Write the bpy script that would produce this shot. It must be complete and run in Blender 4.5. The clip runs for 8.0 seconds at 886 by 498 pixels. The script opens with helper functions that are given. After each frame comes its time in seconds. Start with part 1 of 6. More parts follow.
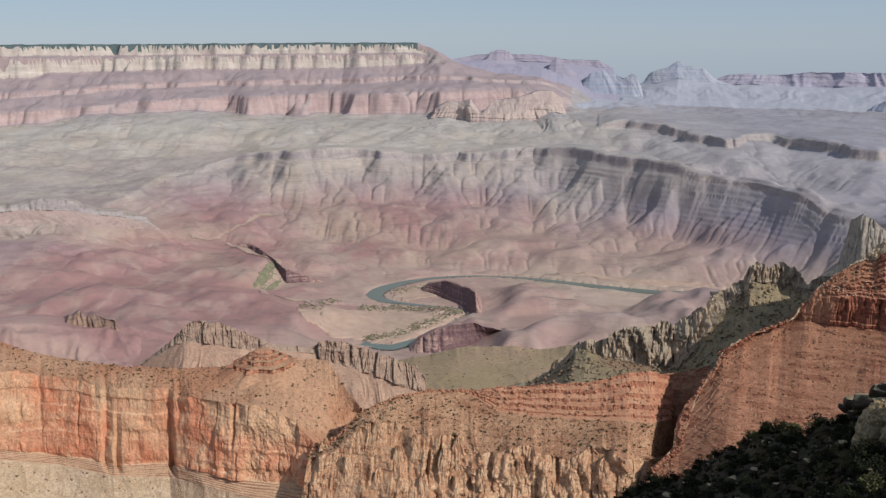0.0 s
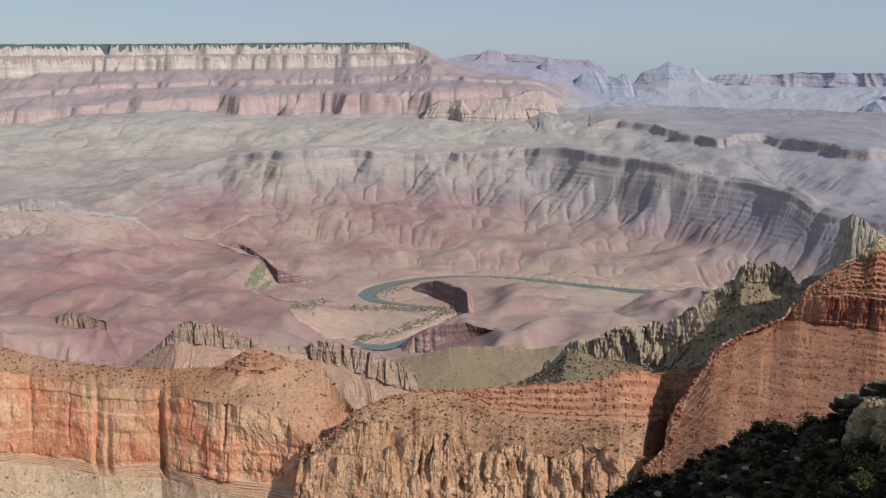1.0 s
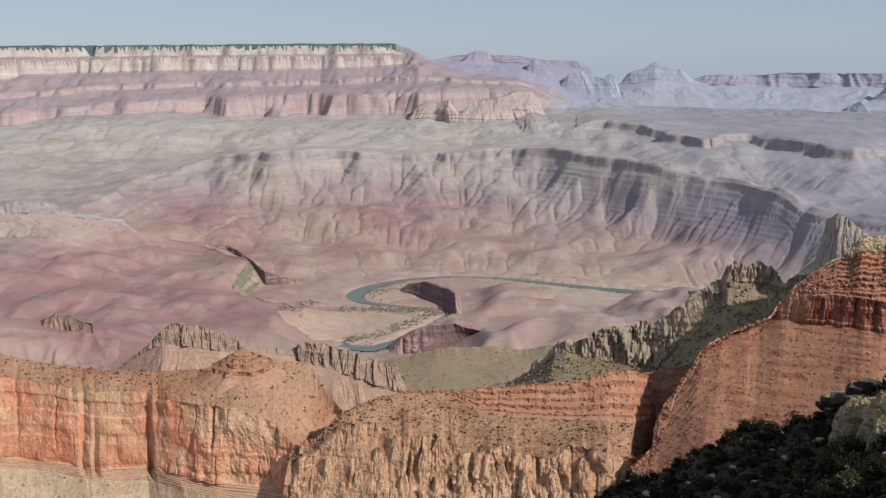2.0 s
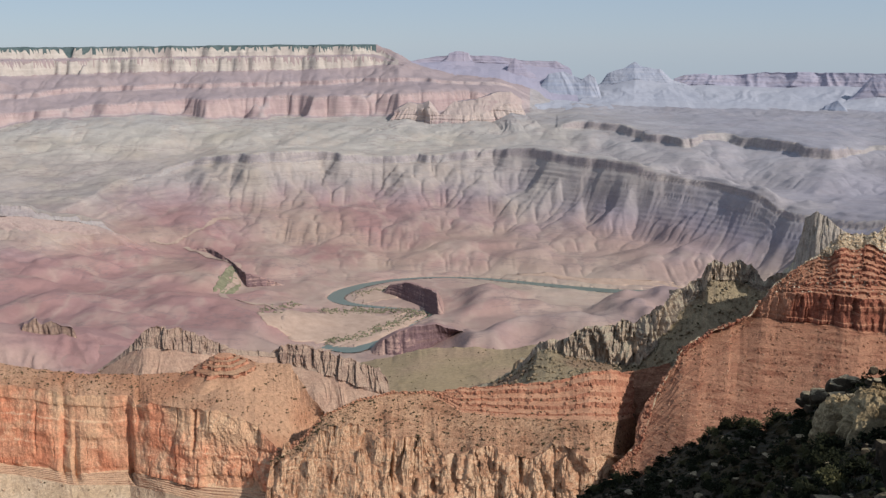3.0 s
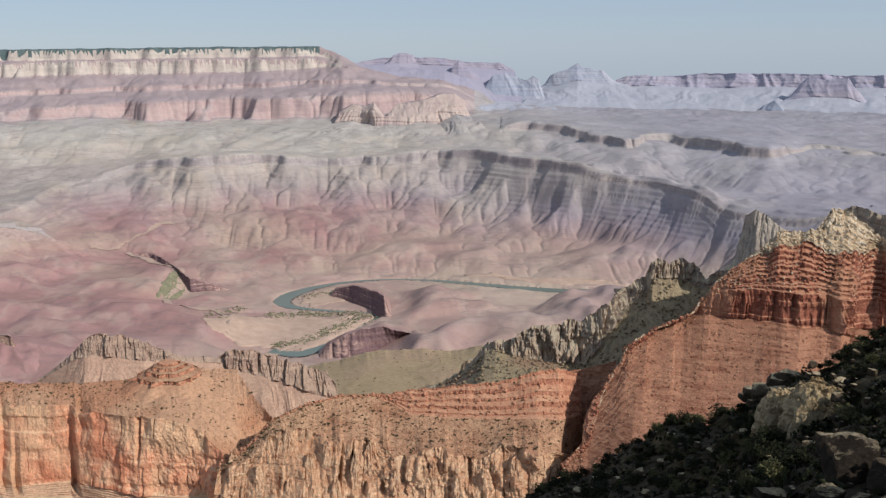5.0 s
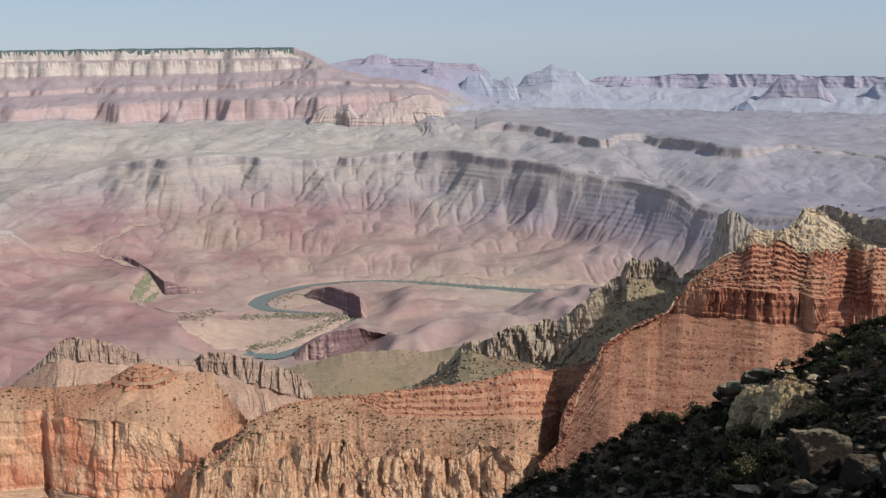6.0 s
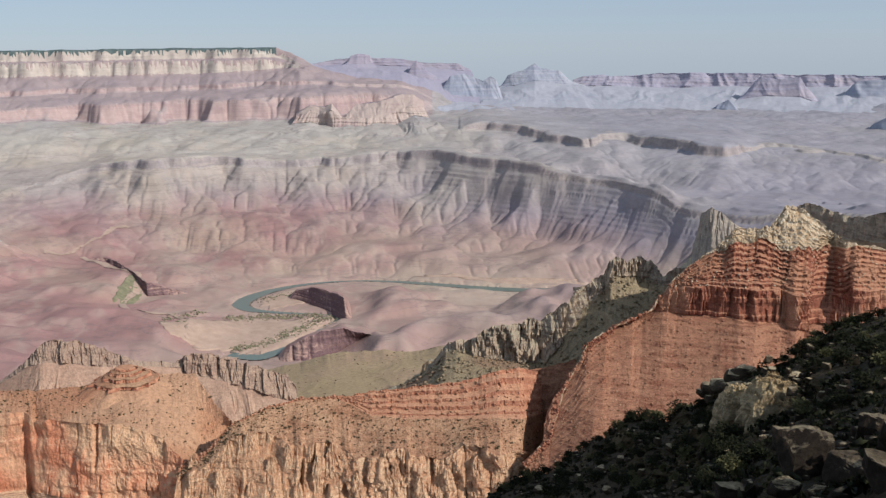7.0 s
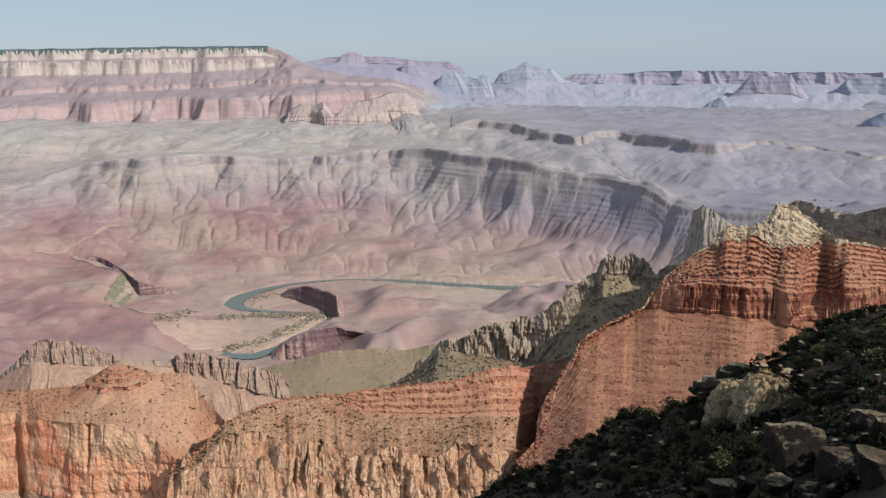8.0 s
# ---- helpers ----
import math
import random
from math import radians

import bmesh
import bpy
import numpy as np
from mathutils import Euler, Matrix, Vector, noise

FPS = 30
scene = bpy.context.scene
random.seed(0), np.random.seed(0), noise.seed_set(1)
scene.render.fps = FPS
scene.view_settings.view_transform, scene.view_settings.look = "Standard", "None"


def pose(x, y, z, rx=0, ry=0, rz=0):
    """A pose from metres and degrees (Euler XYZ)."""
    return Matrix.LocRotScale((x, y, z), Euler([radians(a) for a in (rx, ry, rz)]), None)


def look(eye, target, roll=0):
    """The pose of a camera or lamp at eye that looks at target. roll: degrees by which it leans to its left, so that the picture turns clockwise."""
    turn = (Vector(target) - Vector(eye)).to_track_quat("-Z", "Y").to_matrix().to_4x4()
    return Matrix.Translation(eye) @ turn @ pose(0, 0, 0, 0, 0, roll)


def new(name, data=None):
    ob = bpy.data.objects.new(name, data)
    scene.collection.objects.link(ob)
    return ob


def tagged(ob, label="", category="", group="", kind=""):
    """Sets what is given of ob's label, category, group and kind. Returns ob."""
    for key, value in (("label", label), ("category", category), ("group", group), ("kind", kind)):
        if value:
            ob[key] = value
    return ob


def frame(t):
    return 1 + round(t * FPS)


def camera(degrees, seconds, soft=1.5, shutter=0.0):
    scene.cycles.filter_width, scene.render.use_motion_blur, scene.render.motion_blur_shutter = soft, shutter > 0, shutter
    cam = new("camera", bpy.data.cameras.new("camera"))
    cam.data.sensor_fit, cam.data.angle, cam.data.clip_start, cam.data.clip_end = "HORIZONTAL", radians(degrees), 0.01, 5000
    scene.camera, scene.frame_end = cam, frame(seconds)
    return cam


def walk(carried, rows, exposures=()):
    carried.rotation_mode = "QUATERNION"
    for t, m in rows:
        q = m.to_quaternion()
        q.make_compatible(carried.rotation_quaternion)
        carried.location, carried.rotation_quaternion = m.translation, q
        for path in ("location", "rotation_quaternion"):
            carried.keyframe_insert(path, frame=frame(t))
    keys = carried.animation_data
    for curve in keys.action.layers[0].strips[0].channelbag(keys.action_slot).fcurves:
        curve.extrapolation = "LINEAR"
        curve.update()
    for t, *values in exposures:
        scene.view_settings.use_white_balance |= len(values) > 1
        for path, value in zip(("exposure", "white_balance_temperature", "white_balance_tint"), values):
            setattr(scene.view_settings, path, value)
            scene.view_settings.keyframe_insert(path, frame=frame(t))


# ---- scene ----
# ---- camera: stands on the rim and pans to the right ----
EYE = 600.0
cam = camera(49.01, 8.0, soft=1.4)
ROWS = [
    (0.0, 78.200, -0.000, 0.000),
    (0.5, 78.191, -0.007, -0.236),
    (1.0, 78.202, -0.028, -0.487),
    (1.5, 78.229, -0.006, -0.827),
    (3.0, 78.288, 0.194, -2.388),
    (3.5, 78.305, 0.258, -3.125),
    (4.0, 78.320, 0.288, -3.939),
    (4.5, 78.349, 0.285, -4.790),
    (6.0, 78.422, 0.325, -7.093),
    (6.5, 78.421, 0.365, -7.657),
    (7.0, 78.400, 0.437, -8.084),
    (7.5, 78.354, 0.514, -8.366),
    (8.0, 78.295, 0.528, -8.559),
]
walk(cam, [(t, pose(0, 0, EYE, rx, ry, rz)) for t, rx, ry, rz in ROWS], [(0.0, -0.19), (2.0, -0.13), (4.0, -0.05), (8.0, -0.02)])

# ---- light: low sun from behind the right shoulder, hazy sky ----
SUN_BEARING, SUN_HEIGHT = 132.0, 35.0
world = bpy.data.worlds.new("world")
scene.world = world
world.use_nodes = True
wn = world.node_tree.nodes
sky = wn.new("ShaderNodeTexSky")
sky.sky_type = "NISHITA"
sky.sun_disc = False
sky.sun_elevation = radians(SUN_HEIGHT)
sky.sun_rotation = radians(SUN_BEARING)
sky.altitude = 2200
sky.air_density = 1.0
sky.dust_density = 1.0
sky.ozone_density = 3.0
wn["Background"].inputs["Strength"].default_value = 0.108
veil = wn.new("ShaderNodeMix")
veil.data_type = "RGBA"
veil.inputs[0].default_value = 0.75
veil.inputs[7].default_value = (3.5, 4.3, 5.5, 1.0)
world.node_tree.links.new(sky.outputs[0], veil.inputs[6])
world.node_tree.links.new(veil.outputs[2], wn["Background"].inputs["Color"])

sun = new("sun", bpy.data.lights.new("sun", "SUN"))
sun.data.energy, sun.data.angle, sun.data.color = 4.2, radians(0.5), (1.0, 0.965, 0.925)
sb, sh = radians(SUN_BEARING), radians(SUN_HEIGHT)
sun.matrix_world = look((0, 0, 900), (-math.sin(sb) * math.cos(sh), -math.cos(sb) * math.cos(sh), 900 - math.sin(sh)))


# ---- materials ----
def lin(r, g, b):
    return tuple((c / 255 / 12.92 if c < 10 else ((c / 255 + 0.055) / 1.055) ** 2.4) for c in (r, g, b)) + (1.0,)


def nodes_of(name, rough=0.95):
    m = bpy.data.materials.new(name)
    m.use_nodes = True
    n, l = m.node_tree.nodes, m.node_tree.links
    b = n["Principled BSDF"]
    b.inputs["Roughness"].default_value = rough
    b.inputs["Specular IOR Level"].default_value = 0.15
    return m, n, l, b


def noise_node(n, l, vec, scale, detail=5.0, rough=0.6):
    t = n.new("ShaderNodeTexNoise")
    t.inputs["Scale"].default_value, t.inputs["Detail"].default_value, t.inputs["Roughness"].default_value = scale, detail, rough
    l.new(vec, t.inputs["Vector"])
    return t.outputs["Fac"]


def scaled(n, l, vec, s):
    t = n.new("ShaderNodeVectorMath")
    t.operation = "MULTIPLY"
    l.new(vec, t.inputs[0])
    t.inputs[1].default_value = s
    return t.outputs[0]


def ramp(n, l, fac, stops):
    t = n.new("ShaderNodeValToRGB")
    e = t.color_ramp.elements
    while len(e) < len(stops):
        e.new(0.5)
    for el, (p, c) in zip(e, stops):
        el.position, el.color = p, c
    l.new(fac, t.inputs[0])
    return t.outputs[0]


def mix(n, l, fac, a, b, mode="MIX"):
    t = n.new("ShaderNodeMix")
    t.data_type, t.blend_type = "RGBA", mode
    for sock, v in ((t.inputs[0], fac), (t.inputs[6], a), (t.inputs[7], b)):
        if isinstance(v, (int, float, tuple)):
            sock.default_value = v
        else:
            l.new(v, sock)
    return t.outputs[2]


def grey(v):
    return (v, v, v, 1.0)


def rock(name, tones, soil, size, bed=8.0, soil_from=0.5, soil_to=0.8, streak=0.5, bump=0.5, bed_mix=0.7, patch=None, blot_z=1.5, grain_mix=0.7, run_k=3.2, fine=0.0):
    """Bedded rock: tones change from bed to bed with height, soil lies where it is flat enough (on the spire and
    hillside rocks it paints sunlit tops), streaks run down the faces.
    size: metres across the largest patches; bed: metres of one set of beds."""
    m, n, l, b = nodes_of(name)
    geo = n.new("ShaderNodeNewGeometry")
    pos = geo.outputs["Position"]
    beds = noise_node(n, l, scaled(n, l, pos, (0.35 / size, 0.35 / size, 1 / bed)), 1.0, 4, 0.6)
    blot = noise_node(n, l, scaled(n, l, pos, (1 / size, 1 / size, blot_z / size)), 1.0, 7, 0.66)
    k = len(tones) - 1
    stops = [(0.28 + 0.44 * i / max(k, 1), lin(*c)) for i, c in enumerate(tones)]
    c1 = ramp(n, l, beds, stops)
    c2 = ramp(n, l, blot, stops)
    col = mix(n, l, bed_mix, c2, c1)
    run = noise_node(n, l, scaled(n, l, pos, (run_k / size, run_k / size, 0.4 / size)), 1.0, 5, 0.68)
    col = mix(n, l, streak, col, ramp(n, l, run, [(0.32, grey(0.62)), (0.5, grey(1.0)), (0.68, grey(1.16))]), "MULTIPLY")
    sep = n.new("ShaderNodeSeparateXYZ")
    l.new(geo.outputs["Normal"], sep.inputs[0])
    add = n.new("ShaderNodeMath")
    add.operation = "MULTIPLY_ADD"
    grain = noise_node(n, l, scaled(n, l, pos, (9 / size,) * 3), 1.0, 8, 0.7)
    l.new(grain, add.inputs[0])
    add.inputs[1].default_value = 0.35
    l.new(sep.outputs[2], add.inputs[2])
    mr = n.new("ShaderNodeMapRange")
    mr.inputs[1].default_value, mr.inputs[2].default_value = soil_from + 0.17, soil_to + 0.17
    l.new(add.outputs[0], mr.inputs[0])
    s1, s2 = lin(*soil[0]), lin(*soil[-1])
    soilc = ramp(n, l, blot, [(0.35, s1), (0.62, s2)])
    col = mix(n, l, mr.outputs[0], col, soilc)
    if patch:
        far = noise_node(n, l, scaled(n, l, pos, (0.3 / size, 0.3 / size, 0.3 / size)), 1.0, 3, 0.55)
        col = mix(n, l, ramp(n, l, far, [(0.48, grey(0)), (0.6, grey(0.75))]), col, lin(*patch))
    col = mix(n, l, grain_mix, col, ramp(n, l, grain, [(0.32, grey(0.6)), (0.5, grey(1.0)), (0.68, grey(1.3))]), "MULTIPLY")
    if fine:
        grit = noise_node(n, l, scaled(n, l, pos, (0.9, 0.9, 1.3)), 1.0, 5, 0.7)
        col = mix(n, l, fine, col, ramp(n, l, grit, [(0.36, grey(0.45)), (0.5, grey(1.0)), (0.64, grey(1.45))]), "MULTIPLY")
    l.new(col, b.inputs["Base Color"])
    bp = n.new("ShaderNodeBump")
    bp.inputs["Strength"].default_value, bp.inputs["Distance"].default_value = bump, size * 0.06
    l.new(grain, bp.inputs["Height"])
    l.new(bp.outputs[0], b.inputs["Normal"])
    return m


def plain(name, a, b2, size, rough=0.9):
    m, n, l, b = nodes_of(name, rough)
    geo = n.new("ShaderNodeNewGeometry")
    f1 = noise_node(n, l, scaled(n, l, geo.outputs["Position"], (1 / size,) * 3), 1.0, 6, 0.65)
    l.new(ramp(n, l, f1, [(0.35, lin(*a)), (0.65, lin(*b2))]), b.inputs["Base Color"])
    return m


def ground_rock(name="canyon_ground", red=1.0, haze_least=0.05):
    """The valley's shales and the benches above them, bed by bed with height, with haze tinted into the tones."""
    m, n, l, b = nodes_of(name)
    geo = n.new("ShaderNodeNewGeometry")
    pos = geo.outputs["Position"]
    sep = n.new("ShaderNodeSeparateXYZ")
    l.new(pos, sep.inputs[0])
    wide = noise_node(n, l, scaled(n, l, pos, (1 / 700, 1 / 700, 1 / 700)), 1.0, 5, 0.6)
    blot = noise_node(n, l, scaled(n, l, pos, (1 / 160, 1 / 160, 1 / 60)), 1.0, 7, 0.62)
    grain = noise_node(n, l, scaled(n, l, pos, (1 / 22, 1 / 22, 1 / 22)), 1.0, 7, 0.7)
    h1 = n.new("ShaderNodeMath")
    h1.operation = "MULTIPLY_ADD"
    l.new(wide, h1.inputs[0])
    h1.inputs[1].default_value = 90
    l.new(sep.outputs[2], h1.inputs[2])
    h2 = n.new("ShaderNodeMath")
    h2.operation = "MULTIPLY_ADD"
    l.new(blot, h2.inputs[0])
    h2.inputs[1].default_value = 60
    l.new(h1.outputs[0], h2.inputs[2])
    mr = n.new("ShaderNodeMapRange")
    mr.inputs[1].default_value, mr.inputs[2].default_value = 75, 575
    l.new(h2.outputs[0], mr.inputs[0])
    # bed tones greyed, and blued in the upper beds, to carry the haze
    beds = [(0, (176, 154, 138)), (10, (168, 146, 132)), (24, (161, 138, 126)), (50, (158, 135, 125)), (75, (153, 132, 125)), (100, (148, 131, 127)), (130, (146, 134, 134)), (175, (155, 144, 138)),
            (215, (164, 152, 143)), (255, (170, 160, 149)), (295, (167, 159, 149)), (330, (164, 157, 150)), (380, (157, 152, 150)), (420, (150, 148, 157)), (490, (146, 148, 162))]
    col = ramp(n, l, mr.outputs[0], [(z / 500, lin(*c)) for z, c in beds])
    low = ramp(n, l, mr.outputs[0], [(0.02, grey(0.45 * red)), (0.07, grey(0.85 * red)), (0.2, grey(0.85 * red)), (0.35, grey(0))])
    redp = mix(n, l, 1.0, low, ramp(n, l, noise_node(n, l, scaled(n, l, pos, (1 / 560, 1 / 800, 1 / 900)), 1.0, 5, 0.58), [(0.36, grey(0)), (0.5, grey(1))]), "MULTIPLY")
    side = n.new("ShaderNodeMapRange")
    side.inputs[1].default_value, side.inputs[2].default_value, side.inputs[3].default_value, side.inputs[4].default_value = -150, 450, 1, 0.15
    l.new(sep.outputs[0], side.inputs[0])
    redp = mix(n, l, 1.0, redp, side.outputs[0], "MULTIPLY")
    col = mix(n, l, redp, col, lin(152, 115, 110))
    sage = ramp(n, l, noise_node(n, l, scaled(n, l, pos, (1 / 420,) * 3), 1.0, 4, 0.55), [(0.5, grey(0)), (0.64, grey(0.4))])
    col = mix(n, l, sage, col, lin(172, 159, 136))
    line = noise_node(n, l, scaled(n, l, pos, (1 / 240, 1 / 420, 1 / 600)), 1.0, 4, 0.55)
    vein = ramp(n, l, line, [(0.46, grey(0)), (0.5, grey(0.32)), (0.54, grey(0))])
    col = mix(n, l, vein, col, lin(180, 162, 146))
    scarp = noise_node(n, l, scaled(n, l, pos, (1 / 300, 1 / 160, 1 / 22)), 1.0, 5, 0.6)
    dark = ramp(n, l, scarp, [(0.535, grey(0)), (0.55, grey(0.45)), (0.575, grey(0))])
    col = mix(n, l, dark, col, lin(124, 108, 106))
    # painted haze: benches turn slate blue towards the right
    haze_side = n.new("ShaderNodeMapRange")
    haze_side.inputs[1].default_value, haze_side.inputs[2].default_value, haze_side.inputs[3].default_value, haze_side.inputs[4].default_value = 100, 1200, haze_least, 0.58
    l.new(sep.outputs[0], haze_side.inputs[0])
    haze_mix = mix(n, l, 1.0, haze_side.outputs[0], ramp(n, l, mr.outputs[0], [(0.08, grey(0.15)), (0.24, grey(1))]), "MULTIPLY")
    col = mix(n, l, haze_mix, col, lin(128, 129, 146))
    col = mix(n, l, 0.8, col, ramp(n, l, blot, [(0.3, grey(0.82)), (0.5, grey(1.0)), (0.7, grey(1.18))]), "MULTIPLY")
    col = mix(n, l, 0.45, col, ramp(n, l, grain, [(0.3, grey(0.8)), (0.5, grey(1.0)), (0.7, grey(1.15))]), "MULTIPLY")
    l.new(col, b.inputs["Base Color"])
    bp = n.new("ShaderNodeBump")
    bp.inputs["Strength"].default_value, bp.inputs["Distance"].default_value = 0.3, 5.0
    l.new(grain, bp.inputs["Height"])
    l.new(bp.outputs[0], b.inputs["Normal"])
    return m


M = {
    "redwall": rock("red_limestone", [(150, 108, 88), (190, 122, 92), (198, 131, 99), (208, 164, 130), (160, 128, 106)], [(194, 156, 124), (204, 172, 140)], 40, 14, streak=0.6, run_k=5, bed_mix=0.3, blot_z=0.7, soil_from=0.45, soil_to=0.7, grain_mix=0.65, bump=0.5, patch=(200, 166, 132), fine=0.5),
    "mesatop": rock("red_soil_platform", [(170, 122, 92), (180, 136, 106), (160, 112, 84)], [(174, 128, 98), (166, 118, 90)], 40, 8, bump=0.7, streak=0.2, patch=(184, 146, 116), fine=0.5),
    "bench": rock("shale_bench", [(189, 165, 139), (166, 136, 111), (200, 178, 151)], [(193, 170, 143), (178, 153, 124)], 30, 8, bump=0.7, fine=0.5),
    "talus": rock("brown_talus", [(164, 122, 94), (142, 102, 78), (180, 142, 112), (150, 108, 82)], [(166, 124, 96), (152, 110, 86)], 25, 6, streak=0.12, patch=(178, 142, 112), bump=0.9, soil_from=0.85, soil_to=1.0, bed_mix=0.4, grain_mix=0.9, fine=0.5),
    "pale": rock("pale_buttress", [(190, 150, 118), (170, 124, 94), (204, 172, 140), (158, 114, 86), (176, 152, 124)], [(182, 140, 108), (170, 126, 96)], 26, 18, streak=0.25, run_k=4, bump=0.9, bed_mix=0.3, grain_mix=0.9, fine=0.5),
    "ledges": rock("banded_ledges", [(150, 98, 76), (182, 132, 104), (158, 102, 80), (194, 152, 122)], [(188, 142, 112), (174, 126, 98)], 18, 6, bump=0.7, bed_mix=0.5, fine=0.5),
    "footledge": rock("pale_foot_ledges", [(186, 146, 116), (138, 98, 78), (198, 164, 134), (158, 114, 90)], [(198, 164, 134), (182, 146, 116)], 16, 4, bump=0.7, bed_mix=0.7, fine=0.5),
    "redbed": rock("red_sandstone", [(124, 74, 58), (146, 90, 70), (108, 64, 51), (164, 112, 88)], [(176, 128, 100), (162, 110, 86)], 16, 9, bump=0.9, bed_mix=0.5, grain_mix=0.95, patch=(164, 120, 94), fine=0.5),
    "redtalus": rock("red_talus", [(146, 98, 76), (124, 80, 62), (166, 122, 96), (136, 88, 68)], [(150, 102, 80), (164, 120, 94)], 14, 3, streak=0.08, patch=(156, 112, 88), bump=1.0, soil_from=0.85, soil_to=1.0, bed_mix=0.6, grain_mix=1.0, fine=0.5),
    "cap": rock("cream_caprock", [(200, 182, 156), (150, 130, 110), (214, 202, 178), (134, 106, 86)], [(190, 166, 134), (166, 138, 108)], 9, 5, bump=1.0, bed_mix=0.5, fine=0.6),
    "crag": rock("grey_crag", [(144, 128, 112), (174, 154, 132), (124, 110, 98), (184, 170, 146)], [(160, 148, 126), (150, 138, 118)], 22, 14, streak=0.7, bump=0.7, bed_mix=0.4, fine=0.5),
    "browncrag": rock("brown_crag", [(144, 118, 104), (164, 138, 120), (124, 102, 92), (172, 150, 132)], [(168, 144, 124), (158, 134, 116)], 22, 14, streak=0.6, bump=0.6, bed_mix=0.4, fine=0.5),
    "apron": rock("pale_talus", [(184, 150, 128), (166, 134, 116), (192, 164, 140)], [(182, 152, 130), (170, 138, 118)], 30, 8, bump=0.5, streak=0.15),
    # spire's shaded sides are painted grey, its lit head cream
    "spire": rock("spire_painted_shade", [(150, 140, 130), (166, 154, 140), (138, 128, 122)], [(200, 184, 152), (186, 168, 138)], 22, 12, streak=0.5, bump=0.6, bed_mix=0.4),
    "olive": rock("olive_flat", [(160, 138, 110), (148, 126, 102), (170, 150, 120)], [(156, 136, 105), (164, 142, 112)], 60, 8, bump=0.3, streak=0.2, patch=(162, 136, 112)),
    "ash": rock("pale_ash_slope", [(172, 152, 142), (160, 138, 131), (182, 164, 152)], [(168, 148, 138), (160, 138, 130)], 60, 12, bump=0.4, streak=0.2, grain_mix=0.4),
    "scree": rock("tan_scree", [(152, 136, 108), (130, 115, 94), (166, 150, 122)], [(150, 134, 106), (136, 120, 96)], 22, 8, bump=0.9, streak=0.25, patch=(138, 112, 92), fine=0.5),
    # upward faces of the spur get a brighter tone as painted sunlight
    "tanspur": rock("sun_topped_spur_rock", [(142, 118, 84), (92, 76, 55), (172, 154, 122), (74, 61, 45)], [(184, 158, 116), (140, 114, 80)], 2.2, 1.2, bump=1.0, grain_mix=1.0, soil_from=0.6, soil_to=0.9),
    # valley, red hill and tan rim tones are greyed to imitate haze
    "valley": rock("valley_shale", [(150, 117, 115), (163, 137, 131), (142, 109, 109), (172, 150, 143)], [(159, 128, 123), (154, 118, 117)], 160, 20, bump=0.5, patch=(168, 150, 141)),
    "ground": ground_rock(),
    "redhill": rock("red_shale_hill", [(154, 120, 117), (166, 137, 129), (142, 109, 107)], [(161, 128, 123), (152, 117, 113)], 120, 18, bump=0.4, patch=(176, 152, 139), grain_mix=0.3),
    # bluff faces darkened in colour to stand in for their shadow
    "redbluff": rock("shade_darkened_red_bluff", [(124, 98, 96), (108, 86, 88), (138, 112, 106)], [(168, 134, 124), (174, 144, 130)], 40, 9, bump=0.4, streak=0.15),
    "tapeats": rock("tan_sandstone_rim", [(168, 157, 149), (146, 136, 136), (180, 168, 157)], [(164, 155, 149), (156, 148, 144)], 60, 14, bump=0.4, grain_mix=0.3),
    # far rim and red butte rocks: washed-out tones with the haze painted in
    "hazered": rock("haze_greyed_red_cliff", [(168, 144, 140), (178, 156, 150), (160, 137, 136), (182, 166, 157)], [(168, 152, 147), (162, 147, 145)], 160, 22, bump=0.15, grain_mix=0.25, streak=0.12),
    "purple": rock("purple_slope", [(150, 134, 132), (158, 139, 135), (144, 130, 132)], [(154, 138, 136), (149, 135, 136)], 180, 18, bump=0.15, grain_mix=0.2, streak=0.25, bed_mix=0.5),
    "palered": rock("haze_paled_red_sandstone", [(178, 157, 150), (166, 144, 141), (188, 171, 160), (172, 150, 145)], [(176, 160, 150), (168, 151, 144)], 120, 24, bump=0.15, grain_mix=0.25, streak=0.1, bed_mix=0.4),
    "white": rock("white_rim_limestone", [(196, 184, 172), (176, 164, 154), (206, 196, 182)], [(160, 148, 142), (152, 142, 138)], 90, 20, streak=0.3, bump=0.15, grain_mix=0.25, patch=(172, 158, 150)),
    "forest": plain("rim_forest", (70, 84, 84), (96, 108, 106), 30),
    # aerial haze is mixed into these base colours: pale, blue and low in contrast
    "hazeblue": rock("haze_blue_rock", [(153, 157, 169), (164, 164, 172), (146, 152, 167), (160, 160, 169)], [(158, 159, 168), (163, 163, 170)], 260, 26, bump=0.05, bed_mix=0.6, grain_mix=0.2, streak=0.2),
    "hazelilac": rock("haze_lilac_rock", [(152, 146, 160), (160, 151, 160), (146, 142, 158)], [(154, 148, 160), (150, 146, 160)], 200, 40, bump=0.1, bed_mix=0.3, grain_mix=0.15, streak=0.15),
    "hazepink": rock("haze_pink_rock", [(172, 158, 164), (158, 154, 168), (180, 165, 166)], [(160, 157, 168), (155, 153, 168)], 160, 40, bump=0.1, grain_mix=0.2, streak=0.2),
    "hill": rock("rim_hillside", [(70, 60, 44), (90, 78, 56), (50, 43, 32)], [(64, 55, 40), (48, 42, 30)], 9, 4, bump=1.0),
    # shade painted as dark sides, sunlight as pale upward faces, on boulders and blocks
